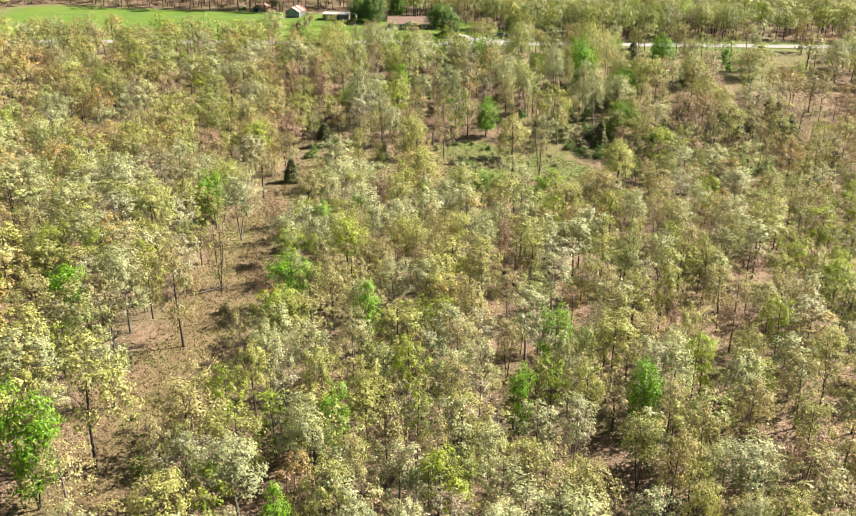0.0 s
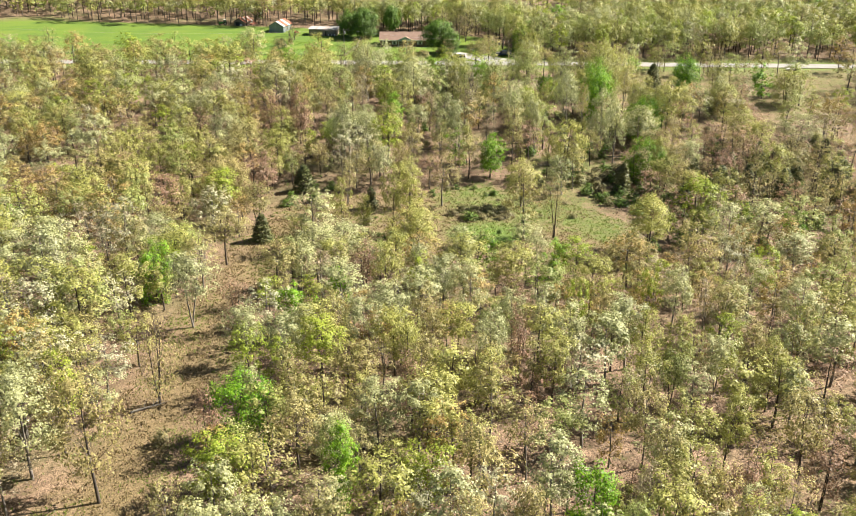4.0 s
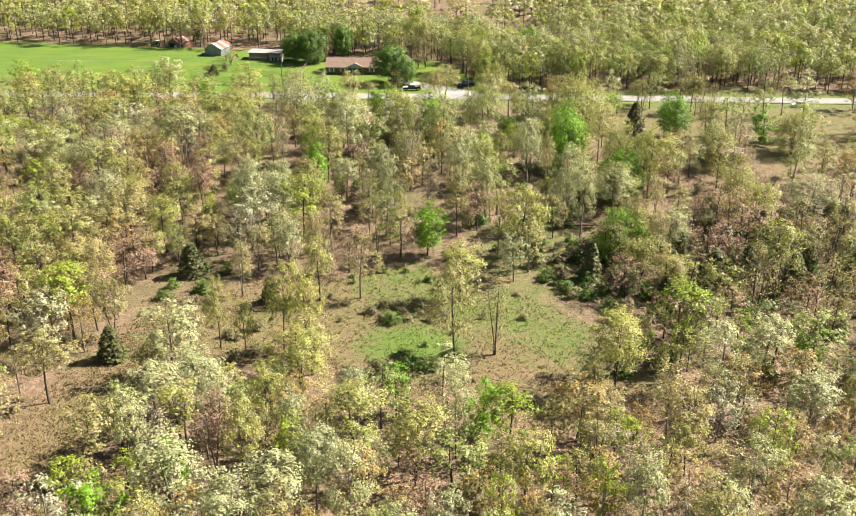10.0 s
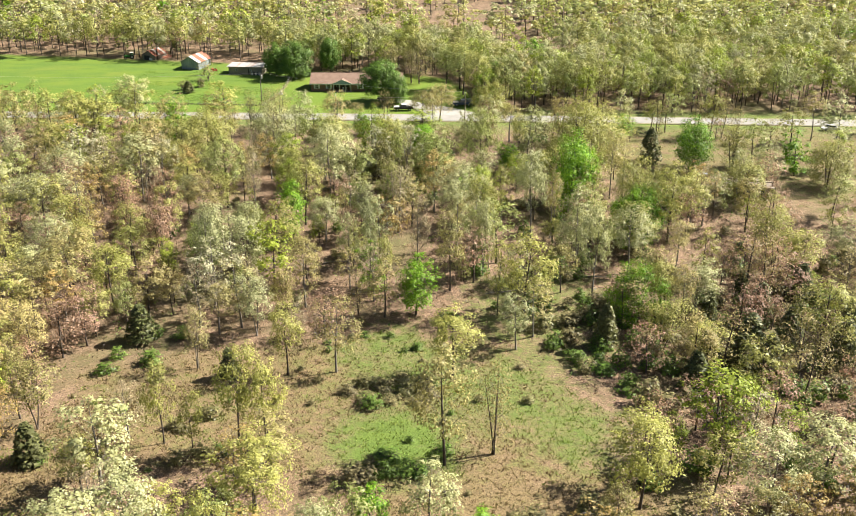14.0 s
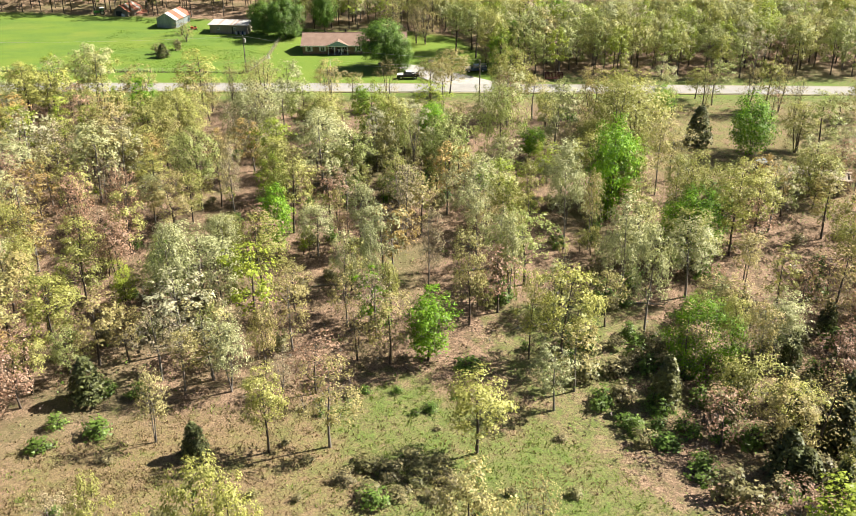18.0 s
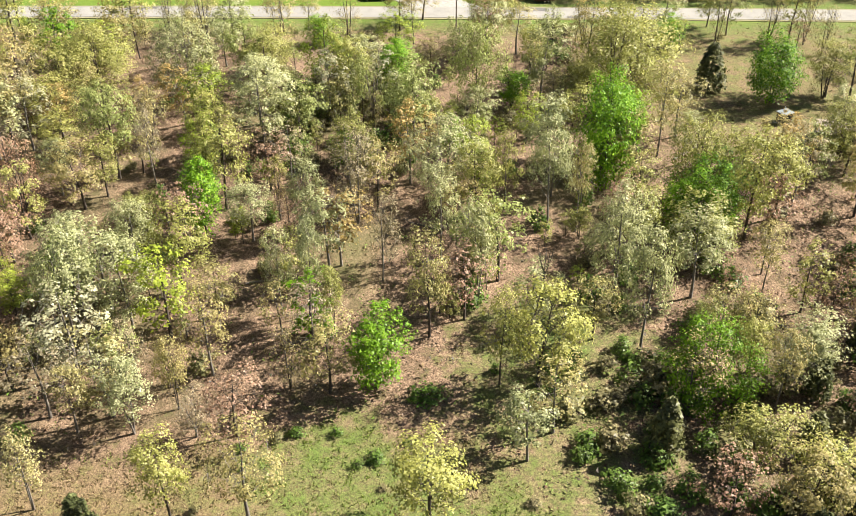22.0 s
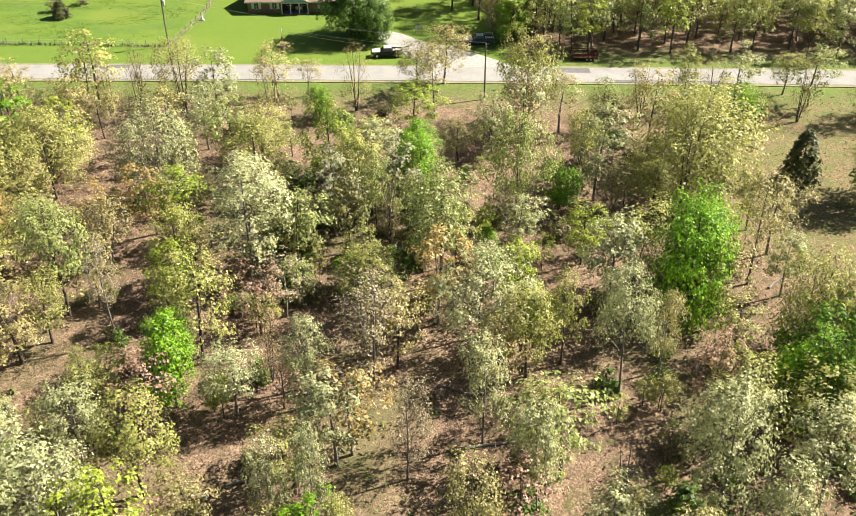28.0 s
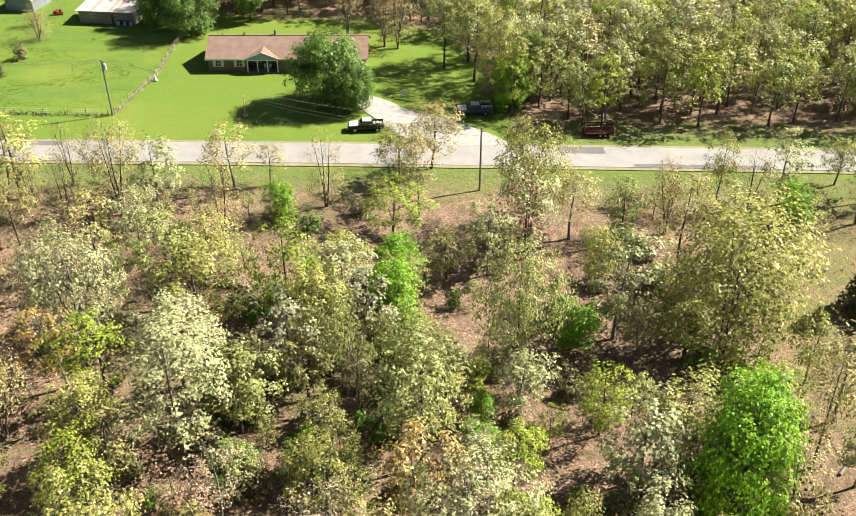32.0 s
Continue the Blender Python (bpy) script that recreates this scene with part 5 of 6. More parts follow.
plant("maple", 2.1, 342.2, 0.51, 0.69)
plant("hickory", 34.3, 340.4, 1.28, 1.56)
plant("maple", 67.8, 340.1, 0.57, 1.02)
plant("bare", 51.4, 338.9, 1.04, 1.03)
plant("bare", -4.5, 338.4, 1.16, 0.91)
plant("poplar", 16.9, 338.2, 0.68, 1.08)
plant("locust", 39.1, 338.0, 0.75, 1.17)
plant("elm", 45.5, 337.8, 0.74, 0.71)
plant("elm", 28.2, 334.5, 0.49, 0.59)
plant("white_oak", -13.7, 333.9, 0.77, 0.88)
plant("hickory", -5.4, 330.7, 0.71, 1.39)
plant("oak", 23.4, 330.1, 0.55, 0.81)
plant("maple", 17.7, 328.4, 0.60, 0.95)
plant("hickory", 10.9, 327.3, 0.68, 0.77)
plant("hickory", 58.5, 325.9, 1.09, 2.44)
plant("hickory", -34.2, 325.8, 0.93, 1.84)
plant("hickory", 49.8, 325.1, 0.49, 1.01)
plant("hickory", 40.2, 324.9, 0.90, 0.76)
plant("cedar", 71.0, 323.0, 1.27, 1.45)
plant("poplar", 5.8, 321.6, 1.18, 1.08)
plant("hickory", -32.6, 320.9, 1.03, 1.52)
plant("hickory", -4.2, 320.7, 0.94, 1.30)
plant("maple", 17.6, 320.1, 0.85, 0.97)
plant("hickory", 90.1, 319.5, 0.78, 0.95)
plant("white_oak", -17.4, 318.8, 1.19, 1.59)
plant("maple", 80.1, 318.2, 1.04, 1.65)
plant("hickory", -37.9, 318.1, 0.89, 1.64)
plant("hickory", -57.0, 318.0, 0.78, 1.45)
plant("maple", 36.6, 317.0, 0.64, 0.81)
plant("hickory", 53.1, 316.7, 1.44, 2.24)
plant("locust", 43.7, 315.9, 0.69, 0.73)
plant("hickory", 48.7, 315.7, 0.72, 1.00)
plant("elm", 30.3, 314.9, 1.30, 1.41)
plant("hickory", 10.5, 313.7, 1.12, 0.93)
plant("hickory", -38.2, 312.6, 0.76, 1.71)
plant("white_oak", -4.8, 312.3, 0.87, 1.28)
plant("elm", 12.2, 311.3, 0.99, 0.56)
plant("elm", 20.1, 311.1, 0.88, 1.33)
plant("hickory", 2.5, 308.3, 0.55, 0.50)
plant("bare", 13.9, 308.3, 0.99, 0.50)
plant("locust", 61.7, 306.8, 0.95, 1.12)
plant("hickory", 106.7, 306.7, 0.89, 1.64)
plant("maple", 26.3, 306.7, 0.37, 0.51)
plant("locust", -20.8, 305.7, 0.89, 0.99)
plant("poplar", 37.9, 305.1, 0.72, 0.77)
plant("elm", -28.2, 305.0, 0.94, 1.08)
plant("white_oak", -2.7, 303.5, 1.16, 1.27)
plant("white_oak", -59.8, 303.0, 0.77, 1.28)
plant("hickory", -33.4, 303.0, 0.64, 1.13)
plant("maple", 25.9, 302.6, 0.42, 0.50)
plant("hickory", -11.5, 302.1, 0.90, 0.94)
plant("elm", 20.5, 301.3, 1.35, 1.22)
plant("locust", 57.5, 301.0, 1.28, 0.92)
plant("maple", 9.8, 300.7, 0.43, 0.77)
plant("hickory", 43.3, 300.3, 0.97, 1.13)
plant("maple", 50.9, 300.1, 1.06, 1.75)
plant("hickory", 85.2, 299.7, 0.89, 1.54)
plant("poplar", 29.0, 298.6, 0.71, 0.72)
plant("redbud", -57.3, 296.6, 1.10, 1.69)
plant("elm", -23.8, 296.5, 1.26, 1.11)
plant("poplar", -10.2, 296.3, 0.88, 0.99)
plant("hickory", 12.0, 295.6, 0.80, 0.90)
plant("maple", 48.6, 295.4, 1.44, 1.58)
plant("white_oak", 24.4, 292.3, 0.89, 1.49)
plant("white_oak", -31.0, 292.2, 0.66, 0.86)
plant("hickory", -24.1, 292.0, 0.77, 0.86)
plant("ash", -16.8, 291.8, 1.14, 0.67)
plant("ash", 12.9, 290.1, 0.89, 0.79)
plant("poplar", 29.1, 289.9, 0.82, 0.88)
plant("oak", -26.6, 288.6, 0.84, 1.13)
plant("hickory", 60.1, 288.4, 1.13, 1.40)
plant("hickory", -6.2, 288.3, 1.24, 1.05)
plant("hickory", 33.2, 287.6, 1.02, 0.62)
plant("white_oak", -60.6, 287.4, 0.84, 1.75)
plant("maple", -9.3, 287.3, 0.71, 0.82)
plant("hickory", 66.0, 287.2, 0.99, 1.09)
plant("redbud", -42.2, 286.5, 1.24, 1.73)
plant("redbud", -33.8, 286.5, 1.33, 1.36)
plant("locust", 43.8, 286.4, 0.89, 0.63)
plant("hickory", -16.3, 286.3, 0.37, 0.55)
plant("hickory", 29.1, 285.9, 0.92, 0.92)
plant("bare", 1.7, 285.5, 0.90, 0.50)
plant("maple", 60.2, 285.0, 0.83, 1.77)
plant("ash", 12.4, 284.9, 1.28, 1.21)
plant("hickory", 70.5, 284.9, 1.01, 1.09)
plant("white_oak", 38.7, 282.8, 1.28, 0.78)
plant("locust", 42.7, 282.5, 1.20, 0.50)
plant("maple", -8.0, 282.1, 0.99, 0.85)
plant("white_oak", 5.7, 281.9, 0.89, 0.74)
plant("white_oak", -1.4, 281.0, 0.68, 0.85)
plant("maple", 58.4, 280.6, 0.90, 1.34)
plant("hickory", 65.5, 280.4, 1.32, 1.20)
plant("hickory", -50.2, 279.4, 0.89, 1.34)
plant("hickory", -14.9, 279.0, 0.67, 0.68)
plant("hickory", 49.7, 278.2, 0.77, 0.93)
plant("redbud", -32.8, 277.1, 1.05, 1.25)
plant("white_oak", 24.1, 276.8, 1.06, 0.70)
plant("hickory", 57.2, 275.5, 0.84, 1.29)
plant("white_oak", -23.6, 274.9, 0.72, 0.58)
plant("hickory", -37.6, 274.2, 0.87, 0.99)
plant("hickory", 82.8, 273.8, 0.89, 1.37)
plant("white_oak", -15.3, 273.8, 0.87, 0.83)
plant("white_oak", 46.7, 273.7, 0.80, 0.83)
plant("hickory", 28.8, 273.0, 0.89, 0.68)
plant("locust", 65.7, 273.0, 0.68, 0.72)
plant("ash", 16.3, 272.4, 1.03, 0.70)
plant("hickory", -9.1, 271.1, 1.03, 1.04)
plant("hickory", -45.3, 271.0, 0.72, 0.85)
plant("redbud", -31.1, 270.9, 1.43, 1.24)
plant("white_oak", -50.7, 268.9, 0.84, 1.43)
plant("white_oak", 55.2, 268.6, 0.90, 1.05)
plant("white_oak", -21.4, 268.2, 0.94, 0.90)
plant("locust", 63.8, 267.6, 0.90, 0.68)
plant("white_oak", 28.4, 267.6, 1.18, 0.69)
plant("white_oak", 45.1, 267.0, 1.29, 0.91)
plant("white_oak", 95.6, 266.6, 0.84, 1.27)
plant("poplar", -28.9, 266.4, 0.66, 0.84)
plant("white_oak", 4.2, 266.2, 0.95, 0.50)
plant("white_oak", 8.2, 266.0, 1.05, 0.50)
plant("hickory", 84.7, 264.2, 0.89, 1.15)
plant("white_oak", -14.0, 264.0, 0.95, 0.95)
plant("elm", -22.9, 263.3, 0.89, 0.63)
plant("hickory", 10.9, 262.1, 0.87, 0.52)
plant("oak", 22.2, 261.9, 1.19, 0.80)
plant("white_oak", -19.9, 260.8, 1.26, 0.93)
plant("hickory", -37.8, 259.4, 0.82, 1.05)
plant("white_oak", 47.2, 258.7, 1.27, 0.86)
plant("locust", 55.7, 257.9, 0.88, 0.89)
plant("locust", -2.6, 256.0, 1.10, 0.93)
plant("oak", 58.9, 255.6, 0.86, 0.80)
plant("ash", -10.8, 254.1, 0.78, 0.61)
plant("hickory", 30.2, 253.8, 1.09, 0.63)
plant("bare", 6.5, 253.8, 0.92, 0.63)
plant("hickory", 34.7, 253.8, 1.16, 1.19)
plant("oak", -25.1, 253.8, 0.60, 0.67)
plant("maple", 16.3, 253.5, 1.01, 1.07)
plant("oak", -46.1, 253.4, 0.88, 1.14)
plant("white_oak", 63.5, 252.5, 0.81, 1.06)
plant("hickory", 57.2, 251.8, 0.89, 0.59)
plant("maple", 53.5, 251.0, 0.87, 1.38)
plant("oak", -5.6, 250.7, 0.88, 0.53)
plant("locust", 60.4, 249.8, 0.94, 0.69)
plant("redbud", 71.4, 248.0, 0.98, 1.13)
plant("locust", -15.9, 247.6, 0.78, 0.79)
plant("oak", 87.9, 247.3, 0.88, 1.12)
plant("white_oak", -9.9, 247.3, 0.84, 0.84)
plant("ash", -2.9, 246.7, 0.59, 0.67)
plant("cedar", -28.2, 246.1, 0.96, 1.26)
plant("redbud", -36.7, 244.4, 1.12, 1.23)
plant("cedar", 46.8, 243.9, 1.17, 1.08)
plant("hickory", 55.1, 240.0, 0.86, 1.01)
plant("hickory", 78.9, 237.8, 1.15, 1.28)
plant("oak", -44.9, 237.5, 0.88, 1.18)
plant("locust", -17.2, 237.2, 0.96, 0.74)
plant("hickory", 61.6, 236.4, 0.65, 1.01)
plant("locust", 4.3, 236.2, 1.04, 1.07)
plant("hickory", -3.2, 235.1, 0.98, 0.85)
plant("cedar", -11.8, 234.6, 0.76, 0.86)
plant("hickory", 21.8, 234.5, 0.93, 1.18)
plant("oak", 57.9, 233.9, 0.83, 0.98)
plant("cedar", 59.1, 228.6, 0.72, 1.24)
plant("oak", -34.9, 218.9, 0.88, 0.92)
plant("poplar", 61.3, 217.9, 0.68, 0.70)
plant("ash", -21.8, 216.6, 0.72, 0.74)
plant("hickory", -16.6, 215.0, 0.96, 0.59)
plant("hickory", -6.1, 212.8, 1.27, 0.84)
plant("hickory", -2.7, 212.7, 1.10, 0.73)
plant("bare", 26.5, 212.2, 1.26, 1.06)
plant("hickory", -12.1, 212.1, 0.75, 0.50)
plant("poplar", 49.7, 211.3, 0.55, 0.54)
plant("cedar", -32.4, 210.7, 0.88, 1.16)
plant("oak", 20.1, 209.8, 1.27, 1.03)
plant("poplar", 54.9, 206.4, 0.70, 0.70)
plant("hickory", 44.2, 205.3, 0.85, 1.04)
plant("hickory", -23.6, 204.0, 0.55, 0.68)
plant("white_oak", 64.5, 202.0, 0.84, 1.14)
plant("hickory", -2.3, 200.4, 0.86, 1.24)
plant("hickory", 43.0, 200.2, 1.00, 1.03)
plant("white_oak", 57.2, 198.7, 0.84, 0.94)
plant("white_oak", -50.2, 198.6, 0.84, 1.44)
plant("oak", -37.0, 197.3, 0.88, 0.98)
plant("hickory", -1.1, 194.9, 0.87, 0.84)
plant("oak", 39.1, 194.8, 0.56, 0.50)
plant("white_oak", -15.1, 193.4, 0.84, 1.13)
plant("hickory", -4.9, 188.3, 0.89, 0.52)
plant("hickory", -43.8, 188.2, 0.89, 1.04)
plant("white_oak", 65.8, 188.0, 0.82, 1.04)
plant("white_oak", -18.9, 188.0, 0.84, 1.17)
plant("locust", 47.4, 187.7, 0.94, 0.97)
plant("white_oak", 7.1, 186.3, 0.84, 0.68)
plant("locust", -38.6, 184.3, 0.94, 1.01)
plant("white_oak", -70.2, 183.3, 0.84, 1.23)
plant("poplar", -44.3, 183.2, 0.92, 0.98)
plant("white_oak", 19.5, 182.9, 0.84, 0.58)
plant("white_oak", -0.6, 182.4, 0.84, 0.59)
plant("hickory", 6.9, 181.4, 0.89, 1.20)
plant("white_oak", -20.7, 180.6, 0.84, 0.70)
plant("redbud", -9.7, 179.7, 1.12, 1.18)
plant("maple", -45.0, 179.1, 0.94, 0.94)
plant("bare", 36.3, 178.5, 0.98, 0.72)
plant("oak", -24.5, 178.1, 0.88, 1.06)
plant("hickory", -6.2, 178.0, 0.89, 0.68)
plant("hickory", 14.6, 177.9, 0.89, 1.06)
plant("poplar", 56.2, 175.9, 0.92, 0.74)
plant("hickory", -47.6, 172.6, 0.89, 1.04)
plant("locust", -54.9, 172.6, 0.94, 1.68)
plant("white_oak", 3.4, 172.3, 0.84, 0.81)
plant("hickory", 27.1, 172.2, 0.89, 0.87)
plant("hickory", -68.5, 170.0, 0.89, 1.22)
plant("white_oak", 52.0, 169.9, 0.84, 0.74)
plant("white_oak", -12.6, 169.5, 0.84, 1.20)
plant("white_oak", -36.6, 169.3, 1.12, 1.05)
plant("white_oak", 7.3, 168.0, 0.84, 0.78)
plant("redbud", -29.2, 167.1, 1.12, 0.96)
plant("white_oak", -0.8, 167.0, 0.84, 1.03)
plant("white_oak", 39.0, 166.5, 0.84, 0.75)
plant("poplar", 35.1, 166.4, 0.92, 0.55)
plant("poplar", 23.6, 163.3, 0.92, 0.53)
plant("hickory", 63.3, 163.0, 0.89, 1.16)
plant("locust", 0.4, 162.7, 0.94, 0.81)
plant("white_oak", -4.9, 162.3, 0.84, 0.85)
plant("white_oak", 56.8, 161.2, 0.84, 0.91)
plant("ash", 42.0, 160.7, 0.89, 0.62)
plant("oak", 26.7, 160.7, 0.88, 0.55)
plant("locust", -12.8, 160.4, 0.94, 0.71)
plant("redbud", 15.2, 160.3, 1.12, 0.67)
plant("white_oak", 18.2, 160.1, 0.84, 0.64)
plant("locust", 44.6, 160.1, 0.94, 0.83)
plant("white_oak", 13.2, 158.4, 0.84, 0.54)
plant("oak", -74.2, 157.6, 0.88, 1.52)
plant("white_oak", -26.0, 157.0, 0.84, 0.85)
plant("white_oak", -17.5, 157.0, 0.84, 0.83)
plant("hickory", 4.8, 156.9, 0.89, 0.86)
plant("white_oak", -8.3, 155.8, 0.84, 0.72)
plant("hickory", -14.5, 153.5, 0.89, 1.08)
plant("hickory", -4.0, 153.4, 0.89, 0.88)
plant("locust", 53.9, 153.4, 0.94, 0.72)
plant("white_oak", 21.4, 152.0, 0.84, 0.61)
plant("hickory", 30.7, 151.4, 0.89, 0.75)
plant("white_oak", -19.7, 150.7, 0.84, 0.71)
plant("oak", 1.6, 150.6, 0.88, 0.66)
plant("white_oak", 9.6, 150.5, 0.84, 0.68)
plant("redbud", 13.5, 150.4, 1.12, 0.83)
plant("oak", 45.2, 150.2, 0.88, 0.70)
plant("poplar", -14.3, 149.6, 0.92, 0.97)
plant("hickory", 35.9, 149.3, 0.89, 0.74)
plant("poplar", -66.0, 148.9, 0.92, 1.47)
plant("hickory", -1.9, 148.7, 0.89, 0.63)
plant("poplar", -23.8, 147.8, 0.92, 0.73)
plant("white_oak", 39.9, 146.6, 0.84, 0.77)
plant("poplar", -56.4, 145.6, 0.92, 0.95)
plant("bare", -35.6, 145.5, 1.33, 1.00)
plant("hickory", 17.6, 144.8, 0.89, 0.87)
plant("locust", -0.0, 144.0, 0.94, 0.61)
plant("hickory", 45.9, 142.9, 0.89, 0.64)
plant("elm", 32.9, 142.5, 0.92, 0.70)
plant("locust", -49.4, 142.0, 0.94, 1.01)
plant("hickory", 29.0, 141.8, 0.89, 0.72)
plant("oak", -17.4, 141.0, 0.88, 0.75)
plant("poplar", -46.2, 140.3, 0.92, 0.90)
plant("redbud", -1.4, 140.1, 1.12, 0.79)
plant("hickory", 9.0, 140.0, 0.89, 0.81)
plant("white_oak", -21.8, 138.5, 0.84, 0.54)
plant("white_oak", -50.1, 136.9, 0.84, 0.91)
plant("hickory", 0.8, 136.8, 0.89, 1.07)
plant("maple", -22.4, 135.5, 0.89, 1.37)
plant("white_oak", -5.6, 134.0, 0.77, 0.88)
plant("oak", -44.3, 133.7, 0.88, 0.76)
plant("poplar", 65.0, 133.7, 0.92, 0.91)
plant("redbud", -26.0, 132.2, 1.12, 0.63)
plant("locust", -15.2, 132.0, 0.94, 0.67)
plant("oak", 26.6, 130.4, 0.88, 0.70)
plant("maple", -55.6, 129.4, 0.94, 0.97)
plant("oak", 45.0, 129.0, 0.88, 0.93)
plant("hickory", 36.1, 129.0, 0.89, 0.67)
plant("white_oak", -46.3, 128.6, 1.05, 1.00)
plant("locust", 12.2, 127.6, 0.94, 0.86)
plant("hickory", 31.4, 127.6, 0.89, 0.87)
plant("oak", -49.3, 125.3, 0.88, 0.72)
plant("elm", -9.4, 125.0, 0.92, 0.55)
plant("oak", -58.5, 124.3, 0.88, 1.23)
plant("oak", -37.2, 124.1, 1.30, 1.07)
plant("locust", 6.6, 123.8, 0.94, 0.62)
plant("maple", -8.9, 122.4, 0.94, 0.65)
plant("locust", 27.1, 122.3, 0.94, 0.74)
plant("redbud", 45.1, 122.2, 1.12, 0.99)
plant("poplar", -21.7, 121.8, 0.92, 0.91)
plant("poplar", 0.4, 121.7, 0.89, 0.95)
plant("redbud", 35.4, 119.9, 1.12, 0.83)
plant("poplar", 50.6, 118.6, 0.92, 0.74)
plant("elm", -48.7, 117.9, 0.92, 0.86)
plant("maple", 18.2, 116.4, 0.94, 0.81)
plant("ash", 23.5, 115.8, 0.89, 0.60)
plant("oak", 31.0, 115.3, 0.88, 0.64)
plant("locust", -10.7, 114.8, 0.94, 0.97)
plant("locust", 37.9, 114.3, 0.94, 0.74)
plant("oak", 11.2, 113.7, 0.88, 0.61)
plant("locust", -25.8, 113.4, 0.94, 0.69)
plant("hickory", 25.7, 112.1, 0.89, 0.96)
plant("locust", 4.2, 111.2, 0.94, 0.75)
plant("white_oak", -16.1, 110.3, 0.84, 0.70)
plant("elm", 21.1, 109.6, 0.92, 0.54)
plant("white_oak", -21.3, 109.1, 0.84, 0.74)
plant("hickory", 43.0, 109.1, 0.89, 0.69)
plant("hickory", 53.3, 108.0, 0.89, 0.85)
plant("white_oak", -42.3, 107.3, 0.84, 0.73)
plant("white_oak", -53.6, 107.2, 0.84, 1.02)
plant("poplar", 35.2, 107.0, 0.92, 0.60)
plant("poplar", -2.7, 106.7, 0.92, 0.75)
plant("white_oak", 30.8, 106.5, 0.84, 0.88)
plant("white_oak", 7.0, 105.3, 0.84, 0.66)
plant("hickory", -22.9, 104.6, 0.89, 0.72)
plant("locust", 18.4, 104.3, 0.94, 0.72)
plant("hickory", -13.4, 103.7, 0.89, 0.71)
plant("locust", -29.4, 102.7, 0.94, 0.74)
plant("white_oak", 40.1, 102.6, 0.84, 0.79)
plant("oak", 3.1, 102.1, 0.88, 0.59)
plant("oak", 47.5, 102.1, 0.88, 0.74)
plant("hickory", -8.4, 101.9, 0.89, 0.69)
plant("poplar", 15.8, 101.7, 0.92, 0.64)
plant("maple", 27.4, 100.8, 0.94, 0.76)
plant("hickory", 20.0, 100.8, 0.89, 0.64)
plant("maple", 11.6, 99.9, 0.94, 0.50)
plant("poplar", -25.3, 99.3, 0.92, 0.73)
plant("poplar", -1.2, 95.5, 0.92, 0.53)
plant("oak", 38.6, 95.5, 0.88, 0.79)
plant("maple", -11.6, 95.4, 0.94, 0.65)
plant("locust", 29.5, 95.4, 0.94, 0.64)
plant("hickory", 4.2, 94.3, 0.89, 0.71)
plant("locust", -28.4, 94.2, 0.94, 0.84)
plant("hickory", -40.4, 94.0, 1.44, 1.26)
plant("hickory", 44.9, 91.8, 0.89, 0.75)
plant("ash", 17.1, 90.7, 0.89, 0.60)
plant("hickory", -22.2, 90.2, 0.89, 1.05)
plant("hickory", 24.4, 89.6, 0.89, 0.75)
plant("white_oak", -13.8, 89.5, 0.84, 0.69)
plant("oak", 31.7, 89.5, 0.88, 0.65)
plant("oak", -4.8, 88.3, 0.96, 0.70)
plant("locust", -30.9, 87.9, 0.94, 0.56)
plant("locust", 1.0, 87.3, 0.94, 0.58)
plant("white_oak", 6.7, 86.8, 0.84, 0.50)
plant("maple", -44.3, 85.8, 1.40, 1.03)
plant("white_oak", 35.3, 85.3, 0.84, 0.98)
plant("redbud", 41.8, 85.2, 1.12, 0.92)
plant("elm", -27.1, 85.2, 0.92, 0.50)
plant("oak", 27.2, 85.1, 0.88, 0.62)
plant("locust", -8.4, 84.2, 0.94, 0.57)
plant("white_oak", -21.3, 84.1, 0.84, 0.98)
plant("locust", -40.0, 83.2, 0.94, 1.01)
plant("locust", 12.5, 83.1, 0.94, 0.76)
plant("elm", 3.5, 82.1, 0.92, 0.50)
plant("hickory", -11.0, 80.2, 0.89, 0.73)
plant("hickory", 28.1, 78.4, 0.89, 0.56)
plant("oak", 17.5, 78.4, 0.88, 0.66)
plant("hickory", -28.0, 77.5, 0.89, 0.87)
plant("white_oak", 14.0, 76.6, 0.84, 0.87)
plant("hickory", 35.9, 75.6, 0.89, 0.65)
plant("maple", -15.3, 75.1, 0.94, 0.56)
plant("white_oak", 32.1, 73.6, 0.84, 0.51)
plant("white_oak", -2.3, 73.1, 0.84, 0.64)
plant("white_oak", -34.7, 72.4, 0.84, 0.68)
plant("white_oak", 6.5, 71.9, 0.84, 0.79)
plant("white_oak", -18.6, 71.4, 0.84, 0.50)


# ---- trees of the farm and bushes ----
plant("oak", -38.5, 222, 0.85, 0.8)
plant("redbud", -39.5, 229.5, 0.95, 0.9)
plant("oak", -42, 236, 0.85, 0.8)
plant("beech", -37.5, 213.5, 0.8, 0.75)
plant("oak", -43, 216, 0.9, 0.85)
plant("redbud", -40, 243.5, 1.0, 0.9)
plant("hackberry", -36, 247, 0.8, 0.75)
plant("elm", -31.5, 249.5, 0.7, 0.65)
plant("beech", -45, 226, 0.9, 0.85)

plant("shade", 5.6, 378.2, 1.05, 1.05, 0)
plant("shade", 9.4, 375.6, 0.80, 0.60, 1)
plant("shade", -23.7, 409.5, 1.05, 0.95, 2)
